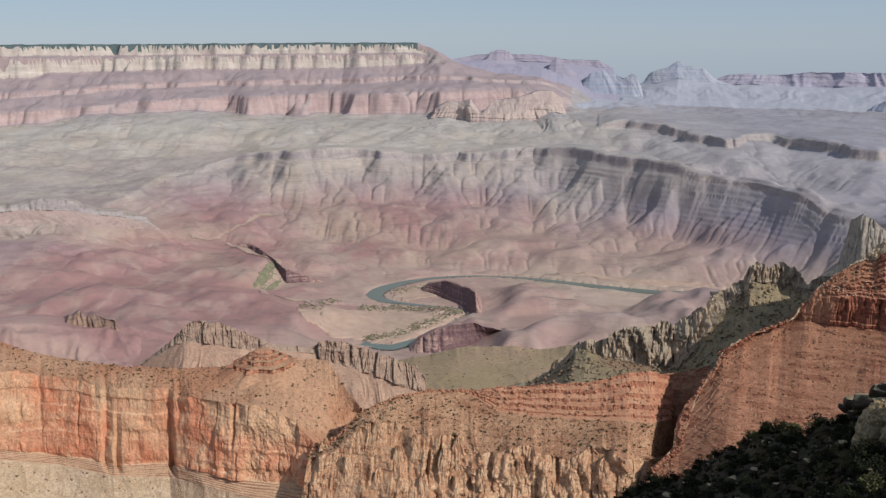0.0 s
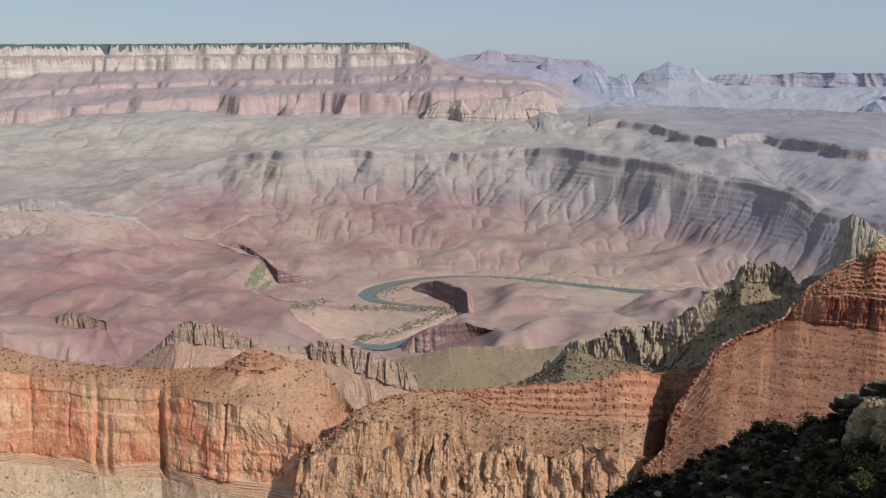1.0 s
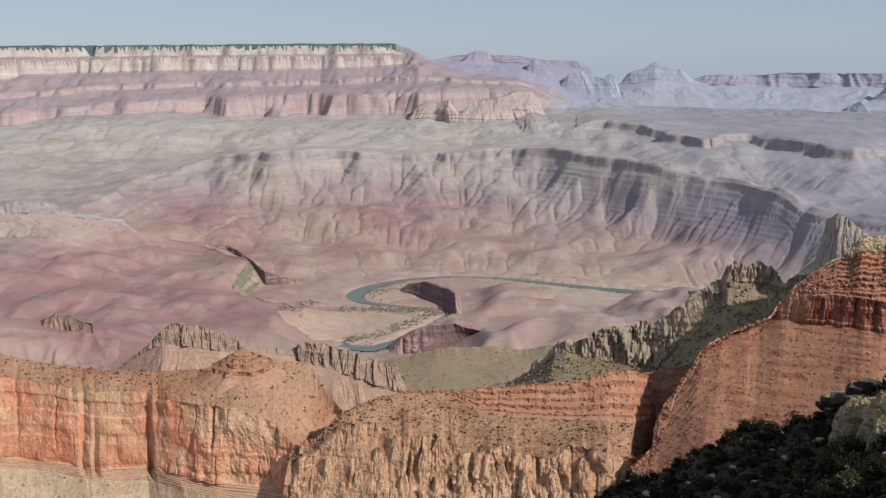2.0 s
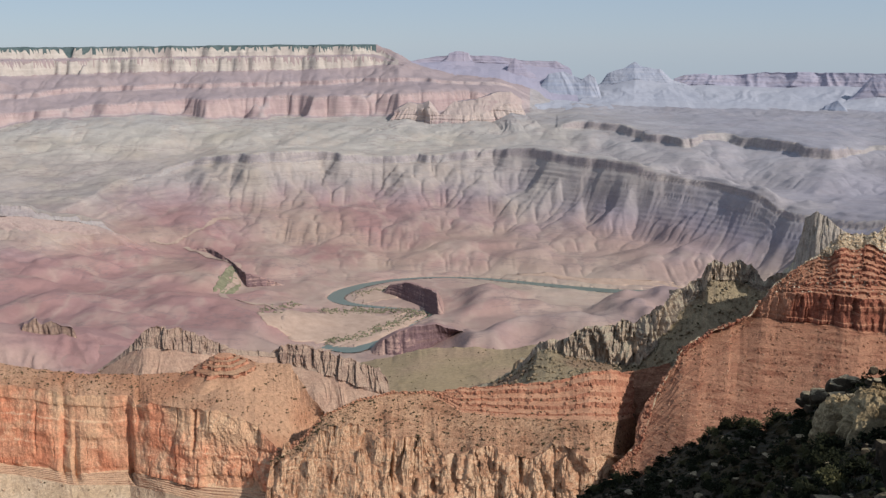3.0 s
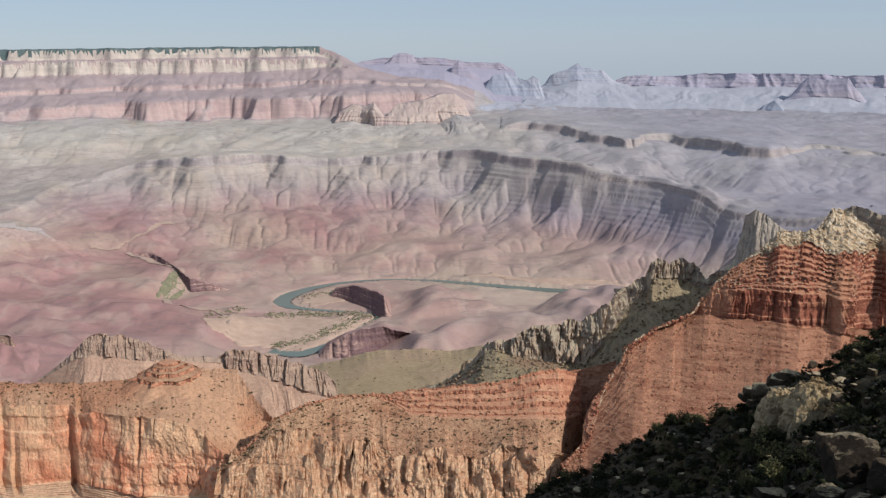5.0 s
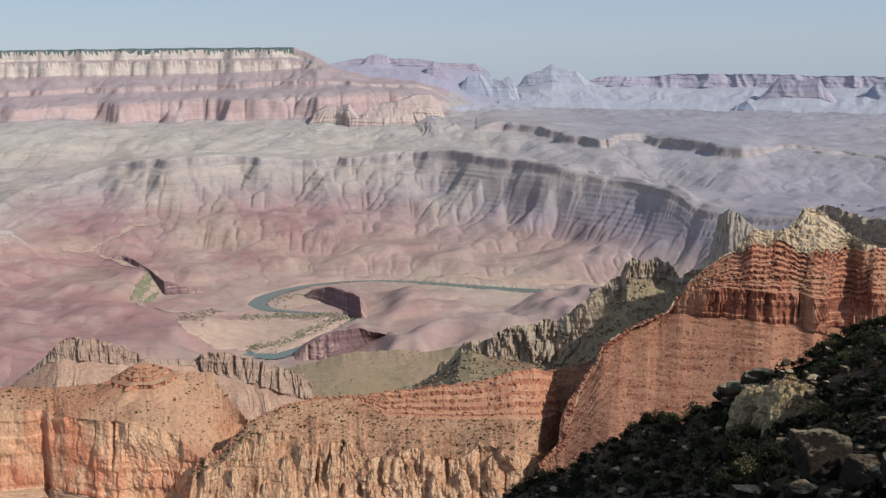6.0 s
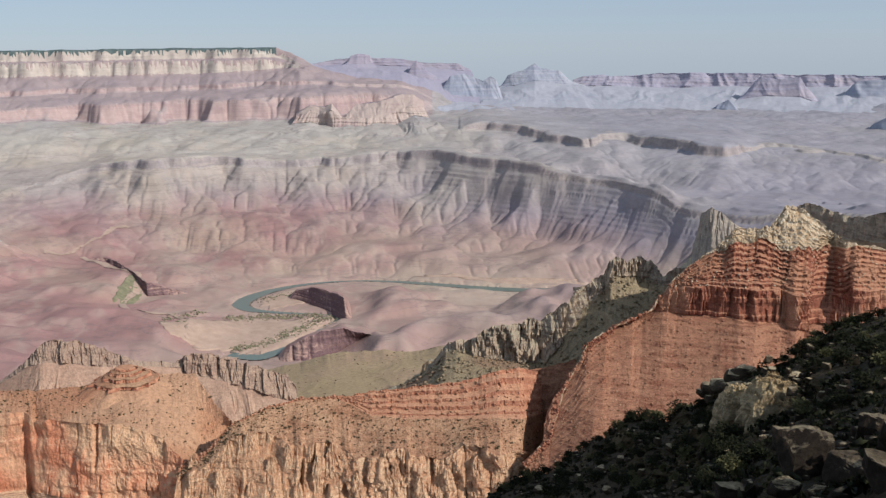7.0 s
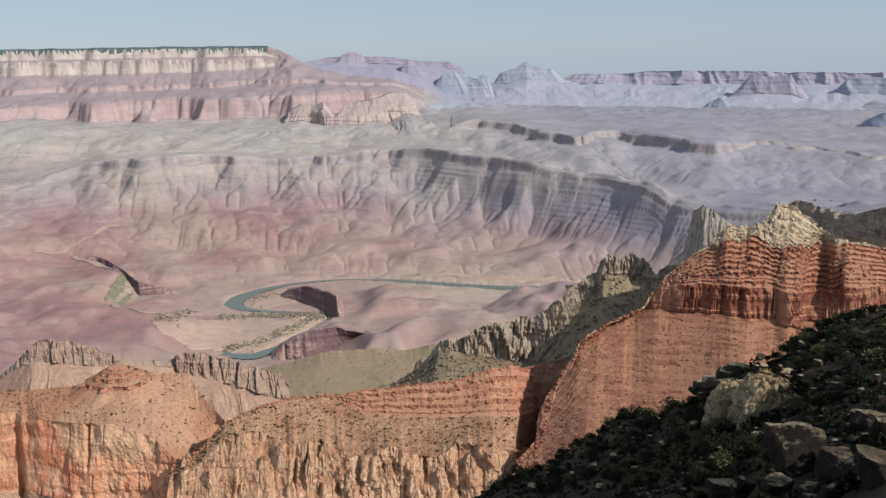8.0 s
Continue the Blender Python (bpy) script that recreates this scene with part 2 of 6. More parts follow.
    "boulder": rock("boulder_painted_sun_top", [(36, 29, 23), (46, 38, 30), (28, 23, 19)], [(150, 136, 110), (78, 66, 51)], 2.5, 1.5, bump=0.9, soil_from=0.84, soil_to=0.99, grain_mix=1.0),
    "paleblock": rock("block_painted_sun_top", [(78, 67, 53), (58, 49, 39), (96, 84, 66)], [(176, 160, 130), (132, 116, 92)], 2.5, 1.5, bump=0.9, soil_from=0.78, soil_to=0.98),
    "leaf": plain("juniper_leaf", (24, 27, 16), (44, 46, 27), 0.6),
    "leaf2": plain("juniper_leaf_pale", (64, 64, 42), (92, 88, 58), 0.6),
    "bark": plain("juniper_bark", (74, 62, 50), (100, 88, 74), 0.3),
    "scrub": plain("scrub_leaf", (62, 54, 38), (90, 78, 56), 3),
    "sand": plain("river_sand", (166, 141, 124), (184, 158, 140), 22),
    "washsand": plain("wash_sand", (160, 136, 122), (174, 151, 135), 14),
    "green": plain("riverside_thicket", (112, 110, 86), (140, 134, 108), 12),
}
mw, n_, l_, b_ = nodes_of("river_water", 0.3)
b_.inputs["Base Color"].default_value = lin(98, 110, 100)
b_.inputs["Specular IOR Level"].default_value = 0.5
geo_ = n_.new("ShaderNodeNewGeometry")
bp_ = n_.new("ShaderNodeBump")
bp_.inputs["Strength"].default_value, bp_.inputs["Distance"].default_value = 0.3, 0.5
l_.new(noise_node(n_, l_, scaled(n_, l_, geo_.outputs["Position"], (0.05,) * 3), 1.0, 6), bp_.inputs["Height"])
l_.new(bp_.outputs[0], b_.inputs["Normal"])
M["water"] = mw


# ---- terrain tools ----
def hash2(ix, iy, seed):
    h = (ix.astype(np.int64) * 374761393 + iy.astype(np.int64) * 668265263 + seed * 974634777) & 0xFFFFFFFF
    h = ((h ^ (h >> 13)) * 1274126177) & 0xFFFFFFFF
    h = ((h ^ (h >> 16)) * 2246822519) & 0xFFFFFFFF
    return (h ^ (h >> 15)) / 4294967295.0


def vnoise(x, y, seed=0):
    ix, iy = np.floor(x), np.floor(y)
    fx, fy = x - ix, y - iy
    fx, fy = fx * fx * fx * (fx * (fx * 6 - 15) + 10), fy * fy * fy * (fy * (fy * 6 - 15) + 10)
    a, b = hash2(ix, iy, seed), hash2(ix + 1, iy, seed)
    c, d = hash2(ix, iy + 1, seed), hash2(ix + 1, iy + 1, seed)
    return (a + (b - a) * fx) * (1 - fy) + (c + (d - c) * fx) * fy


def facets(x, y, octaves=3, seed=0, gain=0.5):
    """Noise with straight creases, about -1 to 1, for jointed rock."""
    s, a, t = 0.0, 1.0, 0.0
    for k in range(octaves):
        px_, py_ = x * 2.1 ** k + 11.7 * k, y * 2.1 ** k - 4.9 * k
        ix, iy = np.floor(px_), np.floor(py_)
        fx, fy = px_ - ix, py_ - iy
        fx = np.clip((fx - 0.3) / 0.4, 0, 1)
        q0, q1 = hash2(ix, iy, seed + k), hash2(ix + 1, iy, seed + k)
        q2, q3 = hash2(ix, iy + 1, seed + k), hash2(ix + 1, iy + 1, seed + k)
        v = (q0 + (q1 - q0) * fx) * (1 - fy) + (q2 + (q3 - q2) * fx) * fy
        s, t, a = s + a * (2 * v - 1), t + a, a * gain
    return s / t * 1.5


def fbm(x, y, octaves=4, seed=0, gain=0.5):
    """About -1 to 1."""
    s, a, t = 0.0, 1.0, 0.0
    for k in range(octaves):
        s = s + a * (2 * vnoise(x * 2 ** k + 17.3 * k, y * 2 ** k - 9.1 * k, seed + k) - 1)
        t, a = t + a, a * gain
    return s / t * 1.6


def ridged(x, y, octaves=3, seed=0):
    """0 in the furrows, 1 on the ribs."""
    s, a, t = 0.0, 1.0, 0.0
    for k in range(octaves):
        s = s + a * (1 - np.abs(2 * vnoise(x * 2 ** k + 5.7 * k, y * 2 ** k + 3.3 * k, seed + k) - 1) * 1.25)
        t, a = t + a, a * 0.5
    return np.clip(s / t, 0, 1)


def spurs(S, T, L, seed):
    """Spurs that widen downhill, with side gullies running off their crests. S along the slope, T down it, L from spur to spur."""
    q = S / L + 0.85 * fbm(S / (L * 1.9), T / (L * 2.2), 3, seed + 81)
    c, dd = np.floor(q), 9.0
    for k in (-1, 0, 1):
        dd = np.minimum(dd, np.abs(q - c - k - 0.5 - 0.6 * (hash2(c + k, c * 0, seed + 83) - 0.5)))
    side = dd * 2.6 - 1.5 * T / L + 0.5 * fbm(S / (L * 0.6), T / (L * 0.6), 2, seed + 85)
    side = np.abs(side - np.floor(side) - 0.5) * 2
    return 0.5 - dd * (1.0 + 0.9 * vnoise(q * 0.6, T / (L * 3), seed + 87)) + 0.34 * (side - 0.5) * np.clip(dd * 4, 0, 1) + 0.1 * fbm(S / (L * 0.16), T / (L * 0.3), 3, seed + 89)


def cracks(S, Z, L, seed, width=2.0):
    """Upright joints at uneven spacing about L apart, each opening and closing on its way down: 0 to about 1."""
    Sj = S + 0.035 * L * facets(Z / (L * 0.3), S / (L * 2), 3, seed + 5, 0.7)
    q = Sj / L
    c, out = np.floor(q), 0.0
    for k in (-1, 0, 1):
        h1, h2 = hash2(c + k, c * 0, seed), hash2(c + k, c * 0 + 3, seed)
        dist = np.abs(q - c - k - 0.5 - 0.8 * (h1 - 0.5)) * L
        gate = np.clip(4 * vnoise((c + k) * 7.3, Z / (L * 0.9), seed + 7) - 1.9, 0, 1)
        out = np.maximum(out, gate * np.clip(1.3 - dist / (0.5 + width * h2 * h2), 0, 1) * (0.35 + 0.65 * h2))
    return out


def mesh_grid(name, X, Y, Z, mats, row_mat, parent=None, smooth=False):
    nv, nu = X.shape
    me = bpy.data.meshes.new(name)
    co = np.stack([X, Y, Z], -1).astype(np.float32).reshape(-1)
    i = np.arange(nv * nu, dtype=np.int32).reshape(nv, nu)
    q = np.stack([i[:-1, :-1], i[1:, :-1], i[1:, 1:], i[:-1, 1:]], -1).reshape(-1)
    nf = (nv - 1) * (nu - 1)
    me.vertices.add(nv * nu)
    me.vertices.foreach_set("co", co)
    me.loops.add(nf * 4)
    me.loops.foreach_set("vertex_index", q)
    me.polygons.add(nf)
    me.polygons.foreach_set("loop_start", np.arange(0, nf * 4, 4, dtype=np.int32))
    me.polygons.foreach_set("material_index", np.repeat(np.asarray(row_mat, dtype=np.int32), nu - 1))
    me.polygons.foreach_set("use_smooth", np.full(nf, smooth))
    for m in mats:
        me.materials.append(m)
    me.update(calc_edges=True)
    ob = new(name, me)
    if parent:
        ob.parent = parent
    return ob


def bilinear(T, u, v):
    iu, iv = np.floor(u).astype(int), np.floor(v).astype(int)
    fu, fv = u - iu, v - iv
    return (T[iv, iu] * (1 - fu) + T[iv, iu + 1] * fu) * (1 - fv) + (T[iv + 1, iu] * (1 - fu) + T[iv + 1, iu + 1] * fu) * fv


def fill_pits(Z, open_cells):
    """Raise closed hollows until they drain, working upwards from the open cells in steps of a quarter metre."""
    ny, nx = Z.shape
    low = float(Z.min())
    z, done = Z.ravel().tolist(), [False] * Z.size
    shelf = [[] for _ in range(int((float(Z.max()) - low) * 4) + 400)]
    for i in np.flatnonzero(open_cells.ravel()).tolist():
        done[i] = True
        shelf[int((z[i] - low) * 4)].append(i)
    near = (-nx - 1, -nx, -nx + 1, -1, 1, nx - 1, nx, nx + 1)
    for level in shelf:
        for i in level:
            for o in near:
                k = i + o
                if 0 <= k < len(z) and not done[k]:
                    done[k] = True
                    z[k] = max(z[k], z[i] + 0.01)
                    shelf[int((z[k] - low) * 4)].append(k)
    return np.array(z).reshape(ny, nx)


def cut_by_water(Z, base, hard, rounds, power, creep, cell):
    """Streams cut down in step with the land that drains through them; loose slopes creep."""
    ny, nx = Z.shape
    fixed = base.copy()
    fixed[0], fixed[-1], fixed[:, 0], fixed[:, -1] = True, True, True, True
    Z = fill_pits(Z, fixed)
    ids = np.arange(ny * nx).reshape(ny, nx)
    for _ in range(rounds):
        best, rec, run = np.zeros(Z.shape), ids.copy(), np.full(Z.shape, cell)
        for dy in (-1, 0, 1):
            for dx in (-1, 0, 1):
                if dx or dy:
                    dist = cell * math.hypot(dx, dy)
                    q = np.roll(Z, (-dy, -dx), (0, 1))
                    s = (Z - q) / dist
                    hit = (s > best) & ~fixed
                    best, rec, run = np.where(hit, s, best), np.where(hit, np.roll(ids, (-dy, -dx), (0, 1)), rec), np.where(hit, dist, run)
        z = Z.ravel()
        order = np.argsort(z)
        r = rec.ravel().tolist()
        area = [1.0] * z.size
        up = order.tolist()
        for i in reversed(up):
            k = r[i]
            if k != i:
                area[k] += area[i]
        f = (power * hard.ravel() * np.minimum(np.array(area), 260) ** 0.5 / run.ravel()).tolist()
        zl = z.tolist()
        for i in up:
            k = r[i]
            if k != i:
                zl[i] = (zl[i] + f[i] * zl[k]) / (1 + f[i])
        Z = np.array(zl).reshape(ny, nx)
        if creep:
            lap = (np.roll(Z, 1, 0) + np.roll(Z, -1, 0) + np.roll(Z, 1, 1) + np.roll(Z, -1, 1) - 4 * Z)
            Z = Z + np.where(fixed, 0, creep * lap)
    return Z


SURF = {}


PART = {"cliff": "cliff_face", "slab": "cliff_face", "talus": "slope", "slope": "slope", "steps": "ledge_band", "ribs": "slope"}


def band(mat, nv, amp=0.0, lam=40.0, steps=0, kind="cliff", bed=0.0, hump=0.0, part="", zc=3.2, bed_amp=0.2, stepped=1.0):
    return dict(part=part or PART[kind if not steps else "steps"], mat=mat, nv=nv, amp=amp, lam=lam, steps=steps, kind=kind, bed=bed, hump=hump, zc=zc, bed_amp=bed_amp, stepped=stepped)


def row_at(row, u):
    """bearing, distance and height along a row of the plan at u from 0 to 1."""
    r = np.array(row)
    b = r[0, 0] + (r[-1, 0] - r[0, 0]) * u
    return b, np.interp(b, r[:, 0], r[:, 1]), np.interp(b, r[:, 0], r[:, 2])


def loft(name, rows, bands, nu, seed=1, jag=0.0, jag_lam=20.0, back=((40, 6), (140, 80), (260, 200)), label="", category="", kind="", back_mat=None, smooth=False, conform=True, key="", taper=0.0, rough=(), shear=0.0, broken=(), fold=()):
    """A landform laid from its crest down to its foot over rows of (bearing, distance, height), with a back slope behind the crest."""
    u = np.linspace(0, 1, nu)
    R = []
    for r in rows:
        b, d, z = row_at(r, u)
        a = np.radians(b)
        R.append(np.stack([d * np.sin(a), d * np.cos(a), z], 0))
    if jag:
        s0 = np.r_[0, np.cumsum(np.hypot(np.diff(R[0][0]), np.diff(R[0][1])))]
        j = jag * fbm(s0 / jag_lam, s0 * 0 + seed, 4, seed + 50)
        R[0][2] += j
    V, AMP, LAM, KIND, BED, ZC, BA, FW = [], [], [], [], [], [], [], []
    for k, amp, lam in rough:
        sk = np.r_[0, np.cumsum(np.hypot(np.diff(R[k][0]), np.diff(R[k][1])))]
        slim = np.clip(np.linalg.norm(R[k] - R[k - 1], axis=0) / (2 * amp), 0, 1)
        R[k][2] += slim * amp * (facets(sk / lam, sk * 0 + k, 3, seed + 70 + k, 0.6) - 0.3)
    if conform:
        R[-1][2] = np.array([ground_z(x, y) - 3 for x, y in zip(R[-1][0], R[-1][1])])
    # back of the crest
    wz = max(4, nu // 25)
    flat = np.convolve(np.r_[np.full(wz, R[0][2][0]), R[0][2], np.full(wz, R[0][2][-1])], np.ones(2 * wz + 1) / (2 * wz + 1), "valid")
    flat = np.minimum(flat, R[0][2] + 4)
    d0 = np.hypot(R[0][0], R[0][1])
    legs, last = [], (0, 0)
    for off, drop in back:
        legs += [(last[0] + (off - last[0]) * i / 6, last[1] + (drop - last[1]) * i / 6) for i in range(1, 7)]
        last = (off, drop)
    for off, drop in reversed(legs):
        p = R[0].copy()
        p[0] *= (d0 + off) / d0
        p[1] *= (d0 + off) / d0
        w = min(1, off / legs[len(legs) // 3][0])
        p[2] = R[0][2] * (1 - w) + flat * w - drop + min(off * 0.06, 7) * fbm(p[0] / 90, p[1] / 90, 4, seed + 77)
        if conform and off == last[0]:
            p[2] = np.array([ground_z(x, y) - 3 for x, y in zip(p[0], p[1])])
        V.append(p), AMP.append(np.zeros(nu)), LAM.append(40), KIND.append(0), BED.append(0), ZC.append(3.2), BA.append(0.2), FW.append(0.0)
    for k, bd in enumerate(bands):
        for i in range(bd["nv"]):
            v = i / bd["nv"]
            hf, rise = v, 1.0
            if bd["steps"]:
                n_st = bd["steps"]
                cut = np.r_[0, np.cumsum(0.5 + np.array([hash2(np.array([j]), np.array([k]), seed)[0] for j in range(n_st)]))]
                q = np.interp(v, cut / cut[-1], np.arange(n_st + 1)) + 0.22 * fbm(u * nu / 110, u * 0 + k, 3, seed + k) * min(1, v * 6, (1 - v) * 6)
                fr = q - np.floor(q)
                riser = 0.62
                hf = np.clip((np.floor(q) + np.where(fr < riser, 0.1 * fr / riser, 0.1 + 0.9 * (fr - riser) / (1 - riser)) - (q - np.interp(v, cut / cut[-1], np.arange(n_st + 1)))) / n_st, 0, 1)
                hf = v + (hf - v) * bd["stepped"]
                rise = np.where((fr > 0.08) & (fr < riser), 1.0, 0.25)
            p = R[k].copy()
            p[:2] += (R[k + 1][:2] - R[k][:2]) * hf
            p[2] += (R[k + 1][2] - R[k][2]) * v
            if bd["hump"]:
                p[2] += bd["hump"] * math.sin(math.pi * v ** 0.8)
            V.append(p)
            edge = 1.0 if k < len(bands) - 1 else min(1, (1 - v) / (0.5 if bd["kind"] in ("slope", "ribs") else 0.2))
            if bd["kind"] == "slope":
                edge *= min(1, 0.25 + v * 4)
            thick = np.clip(np.linalg.norm(R[k + 1] - R[k], axis=0) / (2 * bd["amp"] + 0.01), 0, 1)
            AMP.append(bd["amp"] * edge * rise * thick), LAM.append(bd["lam"]), KIND.append(4 if bd["kind"] == "slab" else 1 if bd["kind"] == "cliff" or bd["steps"] else 3 if bd["kind"] == "slope" else 5 if bd["kind"] == "ribs" else 2), BED.append(bd["bed"]), ZC.append(bd["zc"]), BA.append(bd["bed_amp"]), FW.append(fold[2][k] + (fold[2][k + 1] - fold[2][k]) * v if fold else 0.0)
    V.append(R[-1]), AMP.append(np.zeros(nu)), LAM.append(bands[-1]["lam"]), KIND.append(0), BED.append(0), ZC.append(3.2), BA.append(0.2), FW.append(0.0)
    P = np.stack(V, 0)
    X, Y, Z = P[:, 0], P[:, 1], P[:, 2]
    nb = len(legs)
    mid = R[min(1, len(R) - 1)]
    tx, ty = np.gradient(mid[0]), np.gradient(mid[1])
    w = max(3, nu // 40)
    ker = np.ones(2 * w + 1) / (2 * w + 1)
    pad = lambda q: np.convolve(np.r_[np.full(w, q[0]), q, np.full(w, q[-1])], ker, "valid")
    tx, ty = pad(tx), pad(ty)
    ln = np.hypot(tx, ty)
    nx, ny = ty / ln, -tx / ln
    s = np.r_[0, np.cumsum(np.hypot(np.diff(mid[0]), np.diff(mid[1])))]
    A = np.array(AMP)
    A = (np.vstack([A[:1], A[:-1]]) + 2 * A + np.vstack([A[1:], A[-1:]])) / 4
    L, K, Bd = np.array(LAM)[:, None], np.array(KIND)[:, None], np.array(BED)[:, None]
    S = np.broadcast_to(s, X.shape)
    C = np.array(ZC)[:, None]
    TL = np.r_[np.zeros((1, nu)), np.cumsum(np.sqrt(np.diff(X, axis=0) ** 2 + np.diff(Y, axis=0) ** 2 + np.diff(Z, axis=0) ** 2), axis=0)]
    warp = 0.5 * fbm(S / (L * 2.3), Z / (L * 2.3), 2, seed + 3)
    cliff = 0.5 * facets(S / (L * 1.3) + warp, Z / (L * C) + warp, 2, seed) + 0.5 * facets(S / (L * 0.36) + warp, Z / (L * C * 0.4) + warp, 3, seed + 9, 0.55) + 0.16 * facets(S / (L * 0.13), Z / (L * 0.5) + warp, 2, seed + 13, 0.6)
    cliff = cliff - 1.0 * cracks(S, Z, L * 0.8, seed + 63, 0.1 * L)
    gully = 1.7 * (ridged(S / L + warp * 0.9 + 0.35 * fbm(S / L, TL / L, 2, seed + 33), TL / (L * 4), 3, seed + 31) - 0.55) + 0.2 * fbm(S / (L * 0.22), TL / (L * 0.2), 4, seed + 35, 0.6)
    slab = 1.1 * facets(S / (L * 0.8) + 0.25 * warp, Z / (L * 0.9) + 0.5 * warp, 3, seed, 0.55) + 0.25 * facets(S / (L * 0.2), Z / (L * 0.3), 3, seed + 9, 0.6) + 0.1 * facets(S / 2.6, Z / 2.2, 3, seed + 15, 0.6)
    slab = slab - 1.4 * cracks(S, Z, L * 0.7, seed + 61, 2.6) - 0.7 * np.clip(2.2 * vnoise(S / 60, Z / 40, seed + 71) - 0.9, 0, 1) * cracks(S, Z, L * 0.3, seed + 67, 1.2)
    if broken:
        A = A * np.where(K == 4, 1 + broken[2] * np.clip((u - broken[0]) / (broken[1] - broken[0]), 0, 1), 1)
    D = np.where(K == 1, cliff, np.where(K == 2, gully, np.where(K == 4, slab, 0))) * A
    beds = fbm(Z / np.maximum(Bd, 0.01) * 0.9 + 0.25 * fbm(S / 60, Z / 40, 2, seed + 5), S / 400, 2, seed + 41)
    D = D + np.where((Bd > 0) & (K > 0), np.tanh(beds * 3) * Bd * np.array(BA)[:, None], 0)
    if fold:
        D = D + fold[0] * np.array(FW)[:, None] * (0.8 * facets(S / fold[1], Z / (fold[1] * 4), 3, seed + 91, 0.55) + 1.2 * (ridged(S / fold[1] + 0.4, Z / (fold[1] * 5), 2, seed + 93) - 0.6))
    X = X + nx * D
    Y = Y + ny * D
    Z = Z + np.where(K == 2, 0.25 * D, 0)
    wander = warp + 0.9 * fbm(S / (L * 1.4), TL / (L * 1.4), 2, seed + 33)
    S = S - shear * TL
    valleys = 1.3 * (ridged(S / L + wander, TL / (L * 2.2), 2, seed + 31) - 0.62) + 0.45 * (ridged(S / (L * 0.3) + 2 * wander, TL / (L * 0.8), 2, seed + 37) - 0.6) + 0.1 * fbm(S / (L * 0.2), TL / (L * 0.3), 3, seed + 39)
    Z = Z + np.where(K == 3, valleys * A, 0)
    if (K == 5).any():
        T5 = np.maximum(TL - TL[int(np.argmax(K[:, 0] == 5))], 0)
        ribs = spurs(S, T5, L, seed)
        Z = Z + np.where(K == 5, ribs * A * np.clip(T5 / (L * 1.3), 0.04, 1), 0)
    if taper:
        w = np.clip(np.minimum(u, 1 - u) / taper, 0, 1)
        w = w * w * (3 - 2 * w)
        low = ground_many(X, Y) - 2
        Z = low + (Z - low) * w
    thing = new(name)
    k0 = int(np.argmin(Z[-1]))
    thing.location = (X[-1, k0], Y[-1, k0], Z[-1, k0])
    tagged(thing, label, category, kind=kind)
    ends = [0] + ([nb] if nb else [])
    for bd in bands:
        ends.append(ends[-1] + bd["nv"])
    looks = ([(back_mat or bands[0]["mat"], "back_slope")] if nb else []) + [(bd["mat"], bd["part"]) for bd in bands]
    x0, y0, z0 = thing.location
    for (mat, pname), i0, i1 in zip(looks, ends[:-1], ends[1:]):
        mesh_grid(pname, X[i0:i1 + 1] - x0, Y[i0:i1 + 1] - y0, Z[i0:i1 + 1] - z0, [M[mat]], [0] * (i1 - i0), thing, smooth)
    if key:
        SURF[key] = (thing, X, Y, Z, ends[1 if nb else 0:])
    return thing


# ---- the river's line ----
RIVER_Z = 4.0
RIVER = [(18.58, 2491.5, 4.0), (16.56, 2434.0, 4.0), (14.01, 2393.0, 4.0), (11.38, 2397.3, 4.0), (8.71, 2430.8, 4.0), (6.35, 2466.6, 4.0), (4.65, 2491.0, 4.0), (2.6, 2504.6, 4.0), (0.55, 2495.7, 4.0), (-1.51, 2458.5, 4.0), (-3.22, 2394.7, 4.0), (-4.12, 2322.3, 4.0), (-3.71, 2261.3, 4.0), (-2.2, 2221.6, 4.0), (-0.48, 2194.7, 4.0), (1.07, 2170.1, 4.0), (1.52, 2131.8, 4.0), (0.55, 2066.5, 4.0), (-0.66, 1980.3, 4.0), (-2.05, 1917.2, 4.0), (-3.26, 1884.6, 4.0), (-4.99, 1915.4, 4.0)]
RIVER_W = [30, 38, 40, 38, 32, 24, 16, 12, 16, 26, 38, 42, 28, 16, 12, 10, 10, 10, 14, 26, 34, 30]


def xy(p):
    return p[1] * math.sin(radians(p[0])), p[1] * math.cos(radians(p[0]))


def spline(pts, extra, per=12):
    """Smooth x, y and a width along the points of the plan."""
    p = np.array([[*xy(q), w] for q, w in zip(pts, extra)])
    p = np.vstack([2 * p[0] - p[1], p, 2 * p[-1] - p[-2]])
    out = []
    for i in range(1, len(p) - 2):
        for t in np.linspace(0, 1, per, endpoint=False):
            out.append(0.5 * (2 * p[i] + (p[i + 1] - p[i - 1]) * t + (2 * p[i - 1] - 5 * p[i] + 4 * p[i + 1] - p[i + 2]) * t * t + (3 * p[i] - p[i - 1] - 3 * p[i + 1] + p[i + 2]) * t ** 3))
    out.append(p[-2])
    return np.array(out)


RIVER_LINE = spline(RIVER, RIVER_W)

# ---- the wide ground: valley floor, mesas and the far rim, cut by running water ----
VALLEY_ROWS = [
    [(-46.14, 805.6, -20.0), (-28.8, 637.0, -20.0), (-3.37, 559.2, -20.0), (16.26, 581.4, -20.0), (46.75, 814.6, -20.0)],
    [(-43.03, 1629.0, 0.0), (-26.25, 1327.7, 0.0), (-3.02, 1192.5, 0.0), (14.66, 1230.9, 0.0), (43.64, 1645.4, 0.0)],
